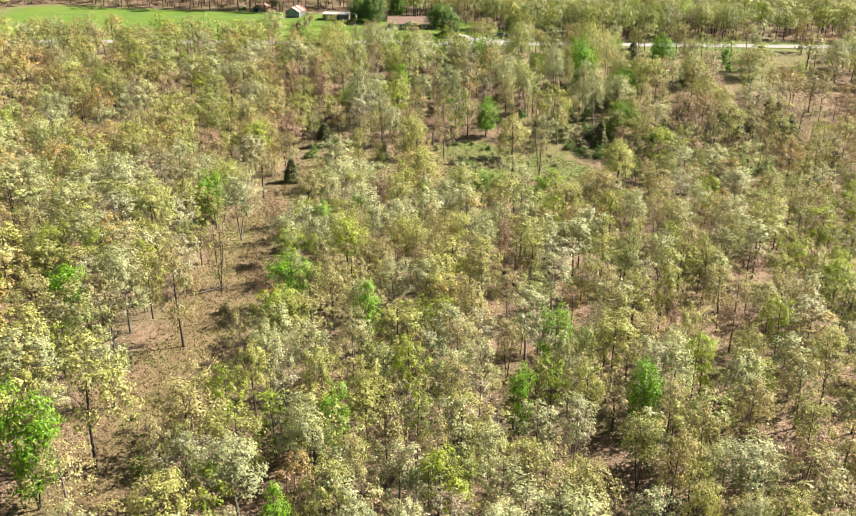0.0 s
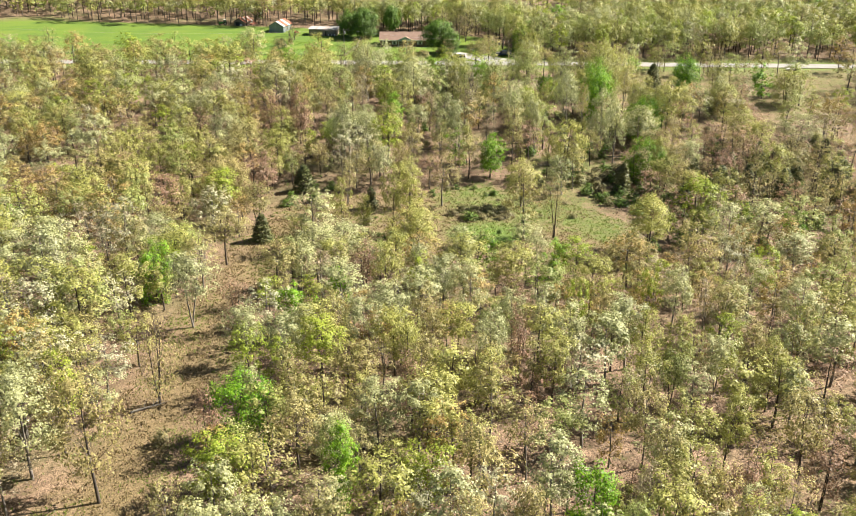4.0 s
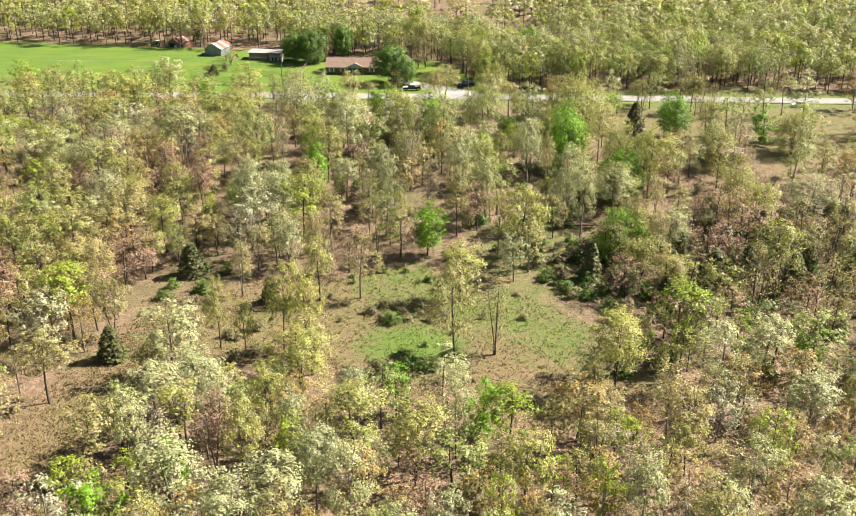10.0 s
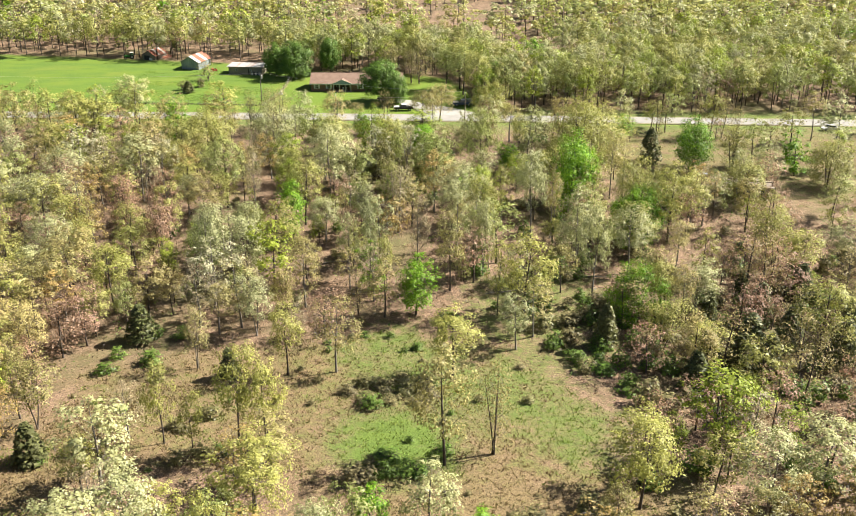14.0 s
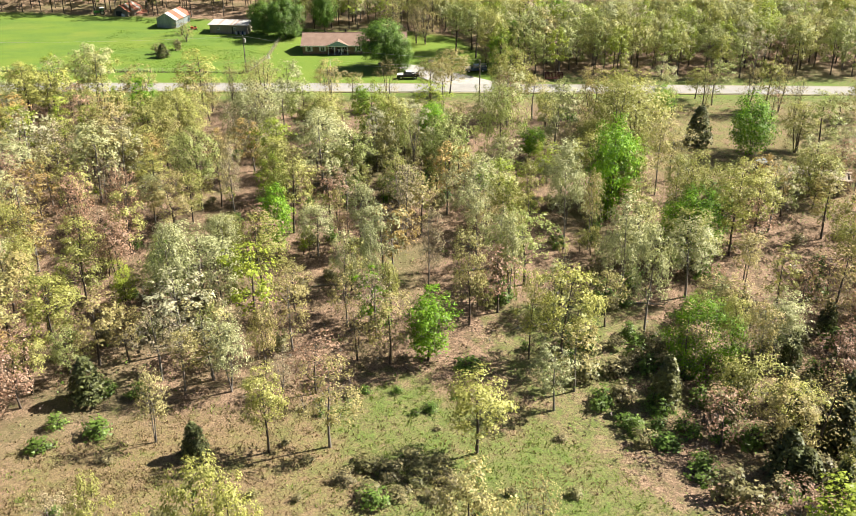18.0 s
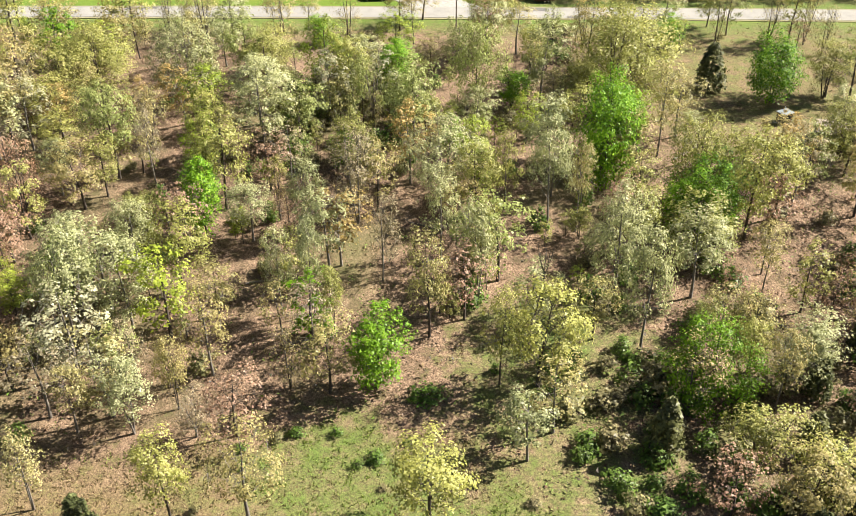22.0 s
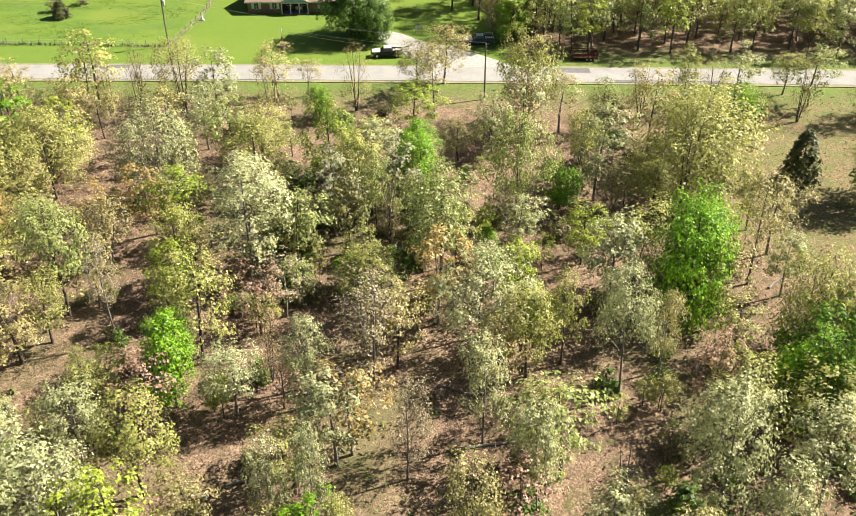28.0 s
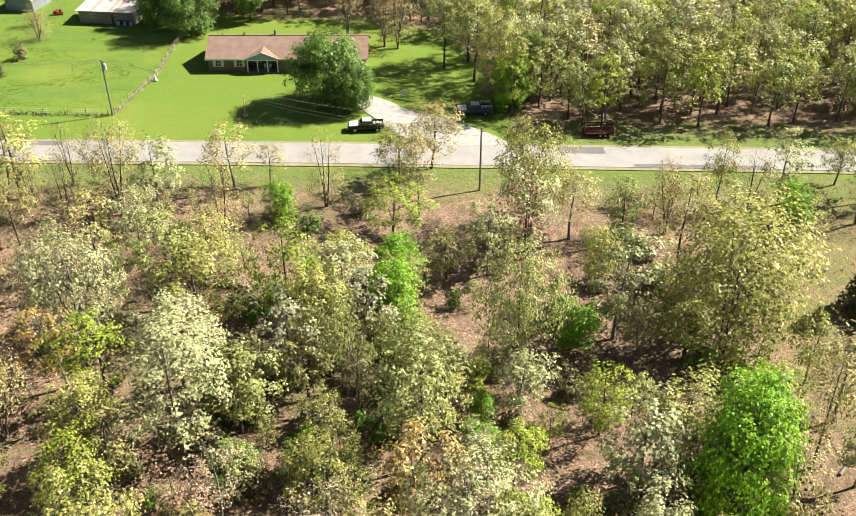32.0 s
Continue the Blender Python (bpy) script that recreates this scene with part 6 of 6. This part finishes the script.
plant("shade", -30.5, 414.5, 0.9, 0.7, 1)
plant("shade", -13.0, 416.0, 1.0, 0.6, 0)
plant("bare", 6.6, 408.6, 1.15, 1.2)
plant("bare", 13.6, 402.3, 1.0, 1.1)
plant("bare", 16.3, 401.5, 1.2, 1.3)
plant("maple", 34.6, 375.2, 0.75, 1.0)
plant("hickory", 33.0, 381.5, 1.15, 1.35)
plant("elm", 29.5, 386.5, 1.15, 1.3)
plant("maple", 38.0, 379.0, 0.95, 0.9)
plant("elm", 24.5, 392.0, 1.1, 1.2)
plant("hickory", 28.5, 395.0, 1.2, 1.3)
plant("redbud", 31.5, 377.8, 0.7, 0.8)
plant("bare", -50.9, 406.2, 0.55, 0.9)
plant("bare", -134.0, 372.0, 1.0, 1.5)
plant("bare", -54.0, 414.0, 0.45, 0.7)
plant("oak", 17.2, 350.5, 0.75, 1.0)
plant("cedar", -53.5, 390.0, 0.55, 1.0)
plant("bush", -56.0, 393.5, 1.3, 1.4)
plant("bush", -51.5, 397.5, 1.5, 1.4)
plant("green_bush", 41.7, 238.4, 1.1, 1.2)
plant("green_bush", 41.0, 240.0, 0.8, 1.3)
plant("green_bush", -26.1, 247.3, 0.9, 1.3)
plant("green_bush", -22.0, 246.4, 1.0, 1.5)
plant("green_bush", 14.6, 242.5, 0.45, 0.6)
plant("bush", 25.6, 226.6, 0.5, 0.7)
plant("green_bush", 12.7, 207.6, 0.9, 1.4)
plant("bush", 17.7, 202.6, 0.6, 0.9)
plant("bush", 21.0, 203.5, 0.6, 0.8)
plant("bush", -3.7, 226.7, 0.5, 0.7)
plant("bush", 1.5, 226.0, 0.4, 0.6)
plant("bush", -13.5, 210.4, 1.0, 1.5)
plant("bush", -11.0, 212.4, 0.8, 1.5)
plant("green_bush", -30.5, 240.5, 0.9, 1.4)
plant("green_bush", 16.5, 243.4, 0.5, 1.1)
plant("green_bush", 30.0, 256.0, 0.6, 0.8)
plant("green_bush", 38.5, 256.5, 0.8, 1.3)
plant("bush", 43.0, 251.0, 1.0, 1.6)
plant("bush", 48.0, 246.0, 1.1, 1.6)
plant("green_bush", 57.0, 248.0, 1.2, 1.5)
plant("bush", 55.0, 226.0, 1.2, 1.5)
plant("bush", 60.0, 231.0, 1.3, 1.6)
plant("bush", 66.0, 236.0, 1.3, 1.7)
plant("green_bush", 45.0, 205.0, 1.0, 1.5)
plant("bush", 37.0, 199.5, 1.2, 1.7)
plant("bush", 46.0, 197.0, 1.1, 1.5)
plant("green_bush", -44.5, 118.0, 1.0, 1.2)
plant("bush", -33.0, 135.5, 1.2, 1.3)
plant("bush", -38.8, 104.5, 0.5, 0.6)
plant("green_bush", -34.0, 92.0, 1.4, 1.3)
# Cedars and bushes of the gully; many are added in place of its shade.
plant("cedar", 62.0, 239.0, 1.00, 1.10)
plant("cedar", 70.0, 235.0, 1.10, 1.21)
plant("cedar", 76.0, 243.0, 1.20, 1.32)
plant("cedar", 82.0, 237.0, 1.30, 1.43)
plant("cedar", 88.0, 247.0, 1.20, 1.32)
plant("cedar", 73.0, 251.0, 1.00, 1.10)
plant("cedar", 95.0, 240.0, 1.30, 1.43)
plant("bush", 52.0, 224.0, 1.30, 1.90)
plant("bush", 58.0, 236.0, 1.30, 1.90)
plant("bush", 64.0, 229.0, 1.30, 1.90)
plant("green_bush", 71.0, 242.0, 1.30, 1.90)
plant("bush", 78.0, 230.0, 1.30, 1.90)
plant("bush", 50.0, 252.0, 1.30, 1.90)
plant("bush", 54.0, 240.0, 1.30, 1.90)
plant("bush", 66.0, 247.0, 1.30, 1.90)
plant("bush", 59.5, 221.3, 1.48, 1.57)
plant("bush", 48.1, 253.0, 1.74, 2.11)
plant("bush", 58.8, 252.1, 1.72, 2.16)
plant("green_bush", 60.9, 281.0, 1.76, 2.15)
plant("bush", 89.4, 227.7, 1.33, 2.19)
plant("bush", 97.9, 274.2, 1.17, 1.98)
plant("green_bush", 82.6, 249.9, 1.30, 1.72)
plant("bush", 97.1, 272.1, 1.77, 1.51)
plant("bush", 62.5, 264.0, 1.78, 1.91)
plant("bush", 68.9, 256.5, 1.46, 1.69)
plant("green_bush", 60.8, 270.6, 1.14, 2.00)
plant("bush", 61.9, 252.0, 1.66, 1.62)
plant("green_bush", 82.7, 218.7, 1.61, 1.85)
plant("bush", 56.7, 245.0, 1.36, 1.95)
plant("green_bush", 94.9, 221.2, 1.67, 1.72)
plant("green_bush", 77.9, 275.2, 1.36, 1.64)
plant("bush", 71.3, 217.0, 1.17, 2.27)
plant("bush", 62.1, 261.9, 1.11, 1.73)
plant("bush", 98.2, 269.0, 1.79, 2.20)
plant("bush", 83.0, 219.5, 1.25, 1.86)
plant("green_bush", 54.2, 241.1, 1.37, 1.51)
plant("bush", 49.4, 226.0, 1.90, 1.96)
plant("green_bush", 70.3, 228.7, 1.19, 1.55)
plant("green_bush", 86.1, 256.3, 1.59, 1.94)
plant("green_bush", 77.9, 236.8, 1.20, 1.92)
plant("green_bush", 88.0, 243.1, 1.48, 1.69)
plant("bush", 6.5, 229.5, 0.72, 1.44)
plant("bush", 8.8, 232, 0.78, 1.61)
plant("bush", 9.5, 227.5, 0.60, 1.53)
plant("bush", 11.5, 230.5, 0.84, 1.70)
plant("bush", 12.8, 226.5, 0.66, 1.44)
plant("bush", 14.2, 233, 0.72, 1.53)
plant("bush", 15, 229.5, 0.90, 1.70)
plant("bush", 16.8, 226, 0.54, 1.36)
plant("bush", 17.5, 232, 0.72, 1.61)
plant("bush", 18.6, 228.8, 0.66, 1.53)
plant("green_bush", 10.0, 225.0, 0.98, 1.60)
plant("green_bush", 13.0, 211.0, 0.73, 2.20)
plant("green_bush", 16.5, 208.0, 0.80, 2.00)
plant("bush", 9.5, 206.0, 1.10, 2.00)
plant("green_bush", 20.0, 212.0, 0.78, 1.50)
plant("bush", 30.0, 197.0, 0.96, 2.20)
plant("bush", 34.0, 195.5, 0.88, 2.40)
plant("bush", 39.0, 194.0, 0.88, 2.30)
plant("bush", -12.0, 222.0, 0.90, 1.60)
plant("bush", -16.0, 219.0, 0.78, 1.40)
plant("green_bush", -25.0, 239.0, 1.03, 2.00)
plant("green_bush", -31.0, 236.0, 0.74, 1.70)
plant("green_bush", 22.0, 252.0, 0.79, 1.80)
plant("green_bush", 45.0, 236.0, 0.71, 2.00)
plant("green_bush", 48.0, 230.0, 0.81, 2.00)
for bx, by, bt, bw in ((69.4, 338.5, 0.7, 0.6), (76.8, 340.9, 1.0, 0.8), (86.6, 340.4, 0.95, 1.0), (93.5, 341.0, 1.05, 0.9), (95.1, 335.9, 0.9, 0.8), (89.2, 318.9, 0.95, 1.1)):
    plant("bare", bx, by, bt, bw)


# ---- the rest of the woods ----
def wooded(x, y):
    """How thickly trees stand at a place, 0 to 1."""
    if lane_gap(x, y) < 1.25 or inside(CLEARING, x, y):
        return 0.0
    if abs(y - road_y(x)) < 9 or inside(FARM, x, y) or (6 < x < 36 and y > 338 and y < 360):
        return 0.0
    if inside(MOWN, x, y):
        return 0.0 if 64 < x < 92 and 306 < y < 336 else 0.26
    if 46 < x < 130 and 203 < y < 296:
        return 0.42
    if inside(THIN_WOOD, x, y):
        return 0.4
    return 0.82 if y < 195 else (0.85 if abs(x - 15) > 55 else (0.28 if y > 255 and abs(x - 18) < 46 else 0.5))


def in_reach(x, y, margin):
    return abs(x - 0.045 * y) < 0.425 * y + 12 + margin


def choose(rng, x, y):
    a, b = noise.noise((x * 0.021, y * 0.021, 7.7)), noise.noise((x * 0.03, y * 0.03, 17.7))
    w = {"oak": 3.2 + 3 * a, "white_oak": 2.0 - 2.5 * a, "hickory": 2.9 + 2 * b, "elm": 1.8 - 1.5 * b, "redbud": 1.5 + 2 * a - b, "ash": 0.8 - a + b, "hackberry": 1.6 + a, "locust": 1.2 + b, "poplar": 1.3 + 2 * b, "beech": 1.5 + 2 * a, "sycamore": 1.0 - 2 * a, "maple": 0.35, "cedar": 0.02}
    if y > 225:
        w["maple"] = 0.1
    if y < 165 and x > -18:
        w["white_oak"] += 3.0
        w["locust"] += 1.0
    # Duller and barer kinds in the gully, standing in for its shade.
    if 46 < x < 130 and 190 < y < 296:
        w.update({"white_oak": 0.2, "locust": 0.4, "redbud": 4.0, "hickory": 0.8, "sycamore": 0.1, "poplar": 0.4, "beech": 1.5})
    if 46 < x < 130 and 208 < y < 264:
        w.update({"bare": 9.0, "hackberry": 0.6, "beech": 0.6, "elm": 0.8, "oak": 1.0, "ash": 0.5})
    if y > 362:
        w.update({"oak": 0.4, "ash": 0.4, "elm": 3.0 - b, "white_oak": 2.6 - a, "hackberry": 1.8, "locust": 0.4, "redbud": 0.1, "beech": 0.1, "sycamore": 0.4, "poplar": 2.2, "hickory": 3.0 + b})
    if y > 470:
        w.update({"ash": 3.0 + b, "white_oak": 2.8 - a})
    kinds = list(w)
    return rng.choices(kinds, [max(0.1 if k != "cedar" else 0.02, w[k]) for k in kinds])[0]


class Stuff:
    """Gathers many trees into one mesh."""

    def __init__(self, models):
        self.kinds = [k for k in KINDS if k not in ("shade", "bush", "green_bush")]
        self.models, self.vs, self.fs, self.ms, self.base = models, [], [], [], 0

    def add(self, rng, kind, x, y, tall, wide):
        fv, ff, fl, fk = self.models[kind][rng.randrange(len(self.models[kind]))]
        a = rng.uniform(0, 6.28)
        rot = np.array(((math.cos(a) * wide, math.sin(a) * wide, 0), (-math.sin(a) * wide, math.cos(a) * wide, 0), (0, 0, tall)))
        for v, f, slot in ((fv, ff, len(self.kinds)), (fl, fk, self.kinds.index(kind))):
            self.vs.append(v @ rot + (x, y, land(x, y)))
            self.fs.append(f + self.base)
            self.ms.append(np.full(len(f), slot))
            self.base += len(v)

    def link(self, name, label):
        me = mesh_of(name, np.concatenate(self.vs), np.concatenate(self.fs), [LEAVES[k] for k in self.kinds] + [BARK], np.concatenate(self.ms))
        tagged(new(name, me), label, "woods", kind="stuff")


def fill_woods():
    rng = random.Random(5)
    step = 5.25
    near = {}
    for px, py, pr in PLANTED:
        near.setdefault((int(px // 12), int(py // 12)), []).append((px, py, pr))
    side = Stuff(MID_MODELS)
    y = 64.0
    while y < 357:
        x = -190.0
        step = 4.6 if y < 200 else 5.4
        while x < 205:
            tx, ty = x + rng.uniform(-0.47, 0.47) * step, y + rng.uniform(-0.47, 0.47) * step
            x += step
            if not in_reach(tx, ty, 17) or rng.random() > wooded(tx, ty):
                continue
            cell = (int(tx // 12), int(ty // 12))
            if any(math.hypot(tx - px, ty - py) < 0.7 + 0.85 * pr for i in (-1, 0, 1) for j in (-1, 0, 1) for px, py, pr in near.get((cell[0] + i, cell[1] + j), ())):
                continue
            kind = choose(rng, tx, ty)
            s = rng.uniform(0.5, 0.86) if y < 200 and -50 < tx else rng.uniform(0.62, 1.08)
            wide = s * rng.uniform(0.95, 1.3)
            if COUNTS.get(kind, 0) >= 285:
                kind = min(("elm", "ash", "hackberry", "locust", "poplar", "beech", "sycamore", "redbud", "hickory", "white_oak"), key=lambda k: COUNTS.get(k, 0))
            if in_reach(tx, ty, 3) and COUNTS.get(kind, 0) < 285:
                plant(kind, tx, ty, s, wide, stock=FILL_MODELS)
            else:
                side.add(rng, kind, tx, ty, s, wide)
        y += step
    # More trees and bushes in the gully, added to darken it.
    for _ in range(50):
        tx, ty = rng.uniform(50, 104), rng.uniform(207, 264)
        if not inside(CLEARING, tx, ty) and all(math.hypot(tx - px, ty - py) > 2.9 for px, py, pr in PLANTED):
            s = rng.uniform(0.8, 1.15)
            plant(rng.choice(("bare", "redbud", "bare", "hackberry")), tx, ty, s, s * rng.uniform(0.9, 1.2), stock=FILL_MODELS)
    for _ in range(90):
        tx, ty = rng.uniform(42, 108), rng.uniform(200, 275)
        if not inside(CLEARING, tx, ty):
            s = rng.uniform(0.9, 1.7)
            plant(rng.choice(("green_bush", "bush")), tx, ty, s, s * 1.2)
    for _ in range(110):
        tx, ty = rng.uniform(-2, 20), rng.uniform(296, 328)
        s = rng.uniform(0.9, 1.7)
        kind = rng.choice(("bush", "green_bush", "elm", "bush", "hackberry"))
        if COUNTS.get(kind, 0) < 290:
            k = 1.0 if kind.endswith("bush") else 0.33
            plant(kind, tx, ty, k * s, k * s * rng.uniform(0.9, 1.2), stock=MODELS if k == 1.0 else FILL_MODELS)
    for _ in range(420):
        tx, ty = rng.uniform(-45, 92), rng.uniform(252, 346)
        if inside(CLEARING, tx, ty) or inside(MOWN, tx, ty) or noise.noise((tx * 0.045, ty * 0.045, 5.0)) < rng.uniform(-0.35, 0.3):
            continue
        s = rng.uniform(0.8, 1.6)
        kind = rng.choice(("bush", "bush", "green_bush", "elm", "poplar", "hackberry"))
        if kind.endswith("bush") and COUNTS.get(kind, 0) < 225:
            plant(kind, tx, ty, s, s * rng.uniform(0.9, 1.3))
        elif COUNTS.get(kind, 0) < 290 and not kind.endswith("bush"):
            plant(kind, tx, ty, 0.3 * s, 0.3 * s, stock=FILL_MODELS)
    # Dark cedars added where the gully is only known to be in shade.
    for _ in range(20):
        tx, ty = rng.uniform(54, 102), rng.uniform(222, 260)
        if not inside(CLEARING, tx, ty):
            s = rng.uniform(0.8, 1.35)
            plant("cedar", tx, ty, s, s * rng.uniform(0.9, 1.2))
    for _ in range(130):
        tx, ty = rng.uniform(-36, 50), rng.uniform(192, 249)
        s = rng.uniform(0.2, 0.55)
        kind = rng.choice(("bush", "green_bush"))
        if inside(CLEARING, tx, ty) and noise.noise((tx * 0.09, ty * 0.09, 8.0)) > rng.uniform(-0.3, 0.25) and COUNTS.get(kind, 0) < 298:
            plant(kind, tx, ty, s, s * rng.uniform(1.2, 2.2))
    for _ in range(70):
        tx, ty = rng.uniform(30, 54), rng.uniform(234, 264)
        s = rng.uniform(0.6, 1.5)
        kind = rng.choice(("bush", "green_bush", "green_bush"))
        if ty > 262 - 0.5 * tx and (ty - 247) ** 2 + (tx - 44) ** 2 < 150 and COUNTS.get(kind, 0) < 298:
            plant(kind, tx, ty, s, s * rng.uniform(1.0, 1.5))
    side.link("side_woods", "mixed spring woodland in pale greens and browns")


def far_woods():
    """Woods beyond the road and the field, too many to count."""
    rng = random.Random(9)
    far, mid = Stuff(FAR_MODELS), Stuff(MID_MODELS)
    for i in range(21):
        for j in range(12):
            tx, ty = 36 + i * 4.4 + rng.uniform(-1.8, 1.8), 367.5 + j * 4.2 + rng.uniform(-1.8, 1.8)
            if ty > road_y(tx) + 8.5 and rng.random() < 0.87 and not any(math.hypot(tx - px, ty - py) < 2.2 for px, py, pr in PLANTED[-330:]):
                s = rng.uniform(0.8, 1.15)
                plant(choose(rng, tx, ty), tx, ty, s, s * rng.uniform(0.85, 1.2), stock=FILL_MODELS)
    for _ in range(260):
        tx, ty = rng.uniform(-34, 38), rng.uniform(408, 450)
        if not inside(FARM, tx, ty) and all(math.hypot(tx - px, ty - py) > 3.0 for px, py, pr in PLANTED):
            s = rng.uniform(0.75, 1.05)
            plant(choose(rng, tx, ty), tx, ty, s, s * rng.uniform(0.9, 1.2), stock=FILL_MODELS)
    y = 366.0
    while y < 715:
        x = -330.0
        step = 5.3 if y < 455 else (6.0 if y < 480 else 7.2)
        while x < 380:
            tx, ty = x + rng.uniform(-0.48, 0.48) * step, y + rng.uniform(-0.48, 0.48) * step
            x += step
            if 33 < tx < 126 and ty < 417:
                continue
            if in_reach(tx, ty, 8) and rng.random() < wooded(tx, ty):
                s = rng.uniform(0.75, 1.2)
                (mid if ty < 455 else far).add(rng, choose(rng, tx, ty), tx, ty, s, s * (1.1 if y < 480 else 1.5))
        y += step
    mid.link("farther_woods", "pale green and grey woodland behind the farm")
    far.link("far_woods", "distant mixed spring woodland in pale greens and browns")


def outer_woods():
    """The woods go on to either side, behind and beyond."""
    rng = random.Random(13)
    outer = Stuff(LOW_MODELS)
    y = -90.0
    while y < 760:
        x = -330.0
        while x < 380:
            tx, ty = x + rng.uniform(-0.45, 0.45) * 9, y + rng.uniform(-0.45, 0.45) * 9
            x += 9
            if (ty < 66 or not in_reach(tx, ty, 16)) and rng.random() < wooded(tx, ty):
                s = rng.uniform(0.8, 1.1)
                outer.add(rng, choose(rng, tx, ty), tx, ty, s, s * 1.5)
        y += 9
    outer.link("outer_woods", "mixed spring woodland all around")


fill_woods()
far_woods()
outer_woods()


# ---- undergrowth, grass and litter ----
def scatter(name, label, category, count, seed, place, shape, mats):
    """Small tufts of a few blades or leaves each, in one mesh."""
    rng = np.random.default_rng(seed)
    pr = random.Random(seed)
    vs, ms = [], []
    made = 0
    for _ in range(count):
        spot = place(pr)
        if spot is None:
            continue
        x, y, slot = spot
        n, size, tall, spread = shape(pr, slot)
        z = land(x, y)
        c = np.stack([x + rng.normal(0, spread, n), y + rng.normal(0, spread, n), z + tall * rng.uniform(0.0, 1.0, n)], 1)
        a, b = rng.normal(0, size, (n, 3)), rng.normal(0, size, (n, 3))
        a[:, 2] *= 0.6
        v = np.stack([c + a, c + b, c - (a + b) * 0.6], 1)
        v[..., 2] = np.maximum(v[..., 2], z - 0.02)
        vs.append(v.reshape(-1, 3))
        ms.append(np.full(n, slot))
        made += n
    tagged(new(name, mesh_of(name, np.concatenate(vs), np.arange(made * 3).reshape(-1, 3), mats, np.concatenate(ms))), label, category, kind="stuff")


STRAW = leaf_material("dry_grass", (0.156, 0.117, 0.055), (0.359, 0.289, 0.156), (0.281, 0.218, 0.109))
GRASS = leaf_material("green_grass", (0.15, 0.2, 0.035), (0.28, 0.36, 0.085), (0.22, 0.28, 0.06))
MEADOW_GRASS = leaf_material("meadow_grass", (0.125, 0.226, 0.023), (0.218, 0.335, 0.047), (0.172, 0.281, 0.031))
LITTER = leaf_material("dead_leaves", (0.094, 0.051, 0.031), (0.328, 0.218, 0.148), (0.234, 0.148, 0.094))
TWIGS = leaf_material("twigs", (0.055, 0.043, 0.035), (0.172, 0.14, 0.117), (0.109, 0.086, 0.07))


def open_spot(rng):
    if rng.random() < 0.3:
        y = rng.uniform(66, 232)
        x = float(np.interp(y, [p[1] for p in LANE], [p[0] for p in LANE])) + rng.uniform(-5, 9)
    elif rng.random() < 0.75:
        x, y = rng.uniform(-38, 54), rng.uniform(188, 252)
        if not inside(CLEARING, x, y):
            return None
    else:
        x, y = rng.uniform(50, 135), rng.uniform(296, 352)
        if not inside(MOWN, x, y) or rng.random() < 0.8:
            return None
    k = noise.noise((x * 0.12, y * 0.12, 4.0)) + (0.6 if inside(LUSH, x, y) else 0.2 if inside(GLADE, x, y) else -0.28)
    return x, y, (1 if k > rng.uniform(-0.25, 0.25) else (0 if rng.random() < 0.8 else 2))


def wood_spot(rng):
    y = rng.uniform(66, 352)
    x = min(22, 0.09 * y) + rng.uniform(-1, 1) * min(70, 0.425 * y + 14)
    if wooded(x, y) < 0.3:
        return None
    k = noise.noise((x * 0.05, y * 0.05, 9.0))
    return x, y, rng.choices((0, 1, 2, 3), (0.2, 0.15 + max(0, k), 0.5, 0.35 + max(0, -k)))[0]


def blades(name, label, count, seed, place, tall, mats):
    """Thin upright blades in small tufts."""
    pr = random.Random(seed)
    rng = np.random.default_rng(seed)
    spots = [q for q in (place(pr) for _ in range(count)) if q]
    per = 4
    xy = np.repeat(np.array([(q[0], q[1], land(q[0], q[1])) for q in spots]), per, axis=0)
    n = len(xy)
    xy[:, :2] += rng.normal(0, 0.22, (n, 2))
    a, h = rng.uniform(0, 6.28, n), tall * rng.uniform(0.4, 1.2, n)
    w = np.stack([np.cos(a), np.sin(a), np.zeros(n)], 1) * (0.05 + 0.12 * h)[:, None]
    tip = xy + np.stack([rng.normal(0, 0.5, n) * h, rng.normal(0, 0.5, n) * h, h], 1)
    v = np.stack([xy - w, xy + w, tip], 1).reshape(-1, 3)
    slots = np.repeat([q[2] for q in spots], per)
    tagged(new(name, mesh_of(name, v, np.arange(n * 3).reshape(-1, 3), mats, slots)), label, "grass", kind="stuff")


blades("grass_tufts", "tufts of dry and green grass in the clearings", 26000, 21, open_spot, 0.27, [STRAW, GRASS, LITTER])


def meadow_spot(rng):
    x, y = rng.uniform(-75, -25.5), rng.uniform(375, 420)
    k = noise.noise((x * 0.07, y * 0.2, 2.0))
    return (x, y, 0 if rng.random() < 0.97 else 1) if inside(MEADOW, x, y) and k > rng.uniform(-0.2, 0.3) else None


blades("meadow_tufts", "coarse green grass tufts in the fenced meadow", 9000, 23, meadow_spot, 0.13, [MEADOW_GRASS, STRAW])
scatter("forest_floor", "dead leaves, twigs and saplings on the woodland floor", "undergrowth", 24000, 22, wood_spot, lambda r, s: (5, r.uniform(0.06, 0.15), (0.8, 1.5, 0.1, 1.3)[s] * r.uniform(0.4, 1.4), r.uniform(0.3, 0.8)), [STRAW, LEAVES["green_bush"], LITTER, TWIGS])
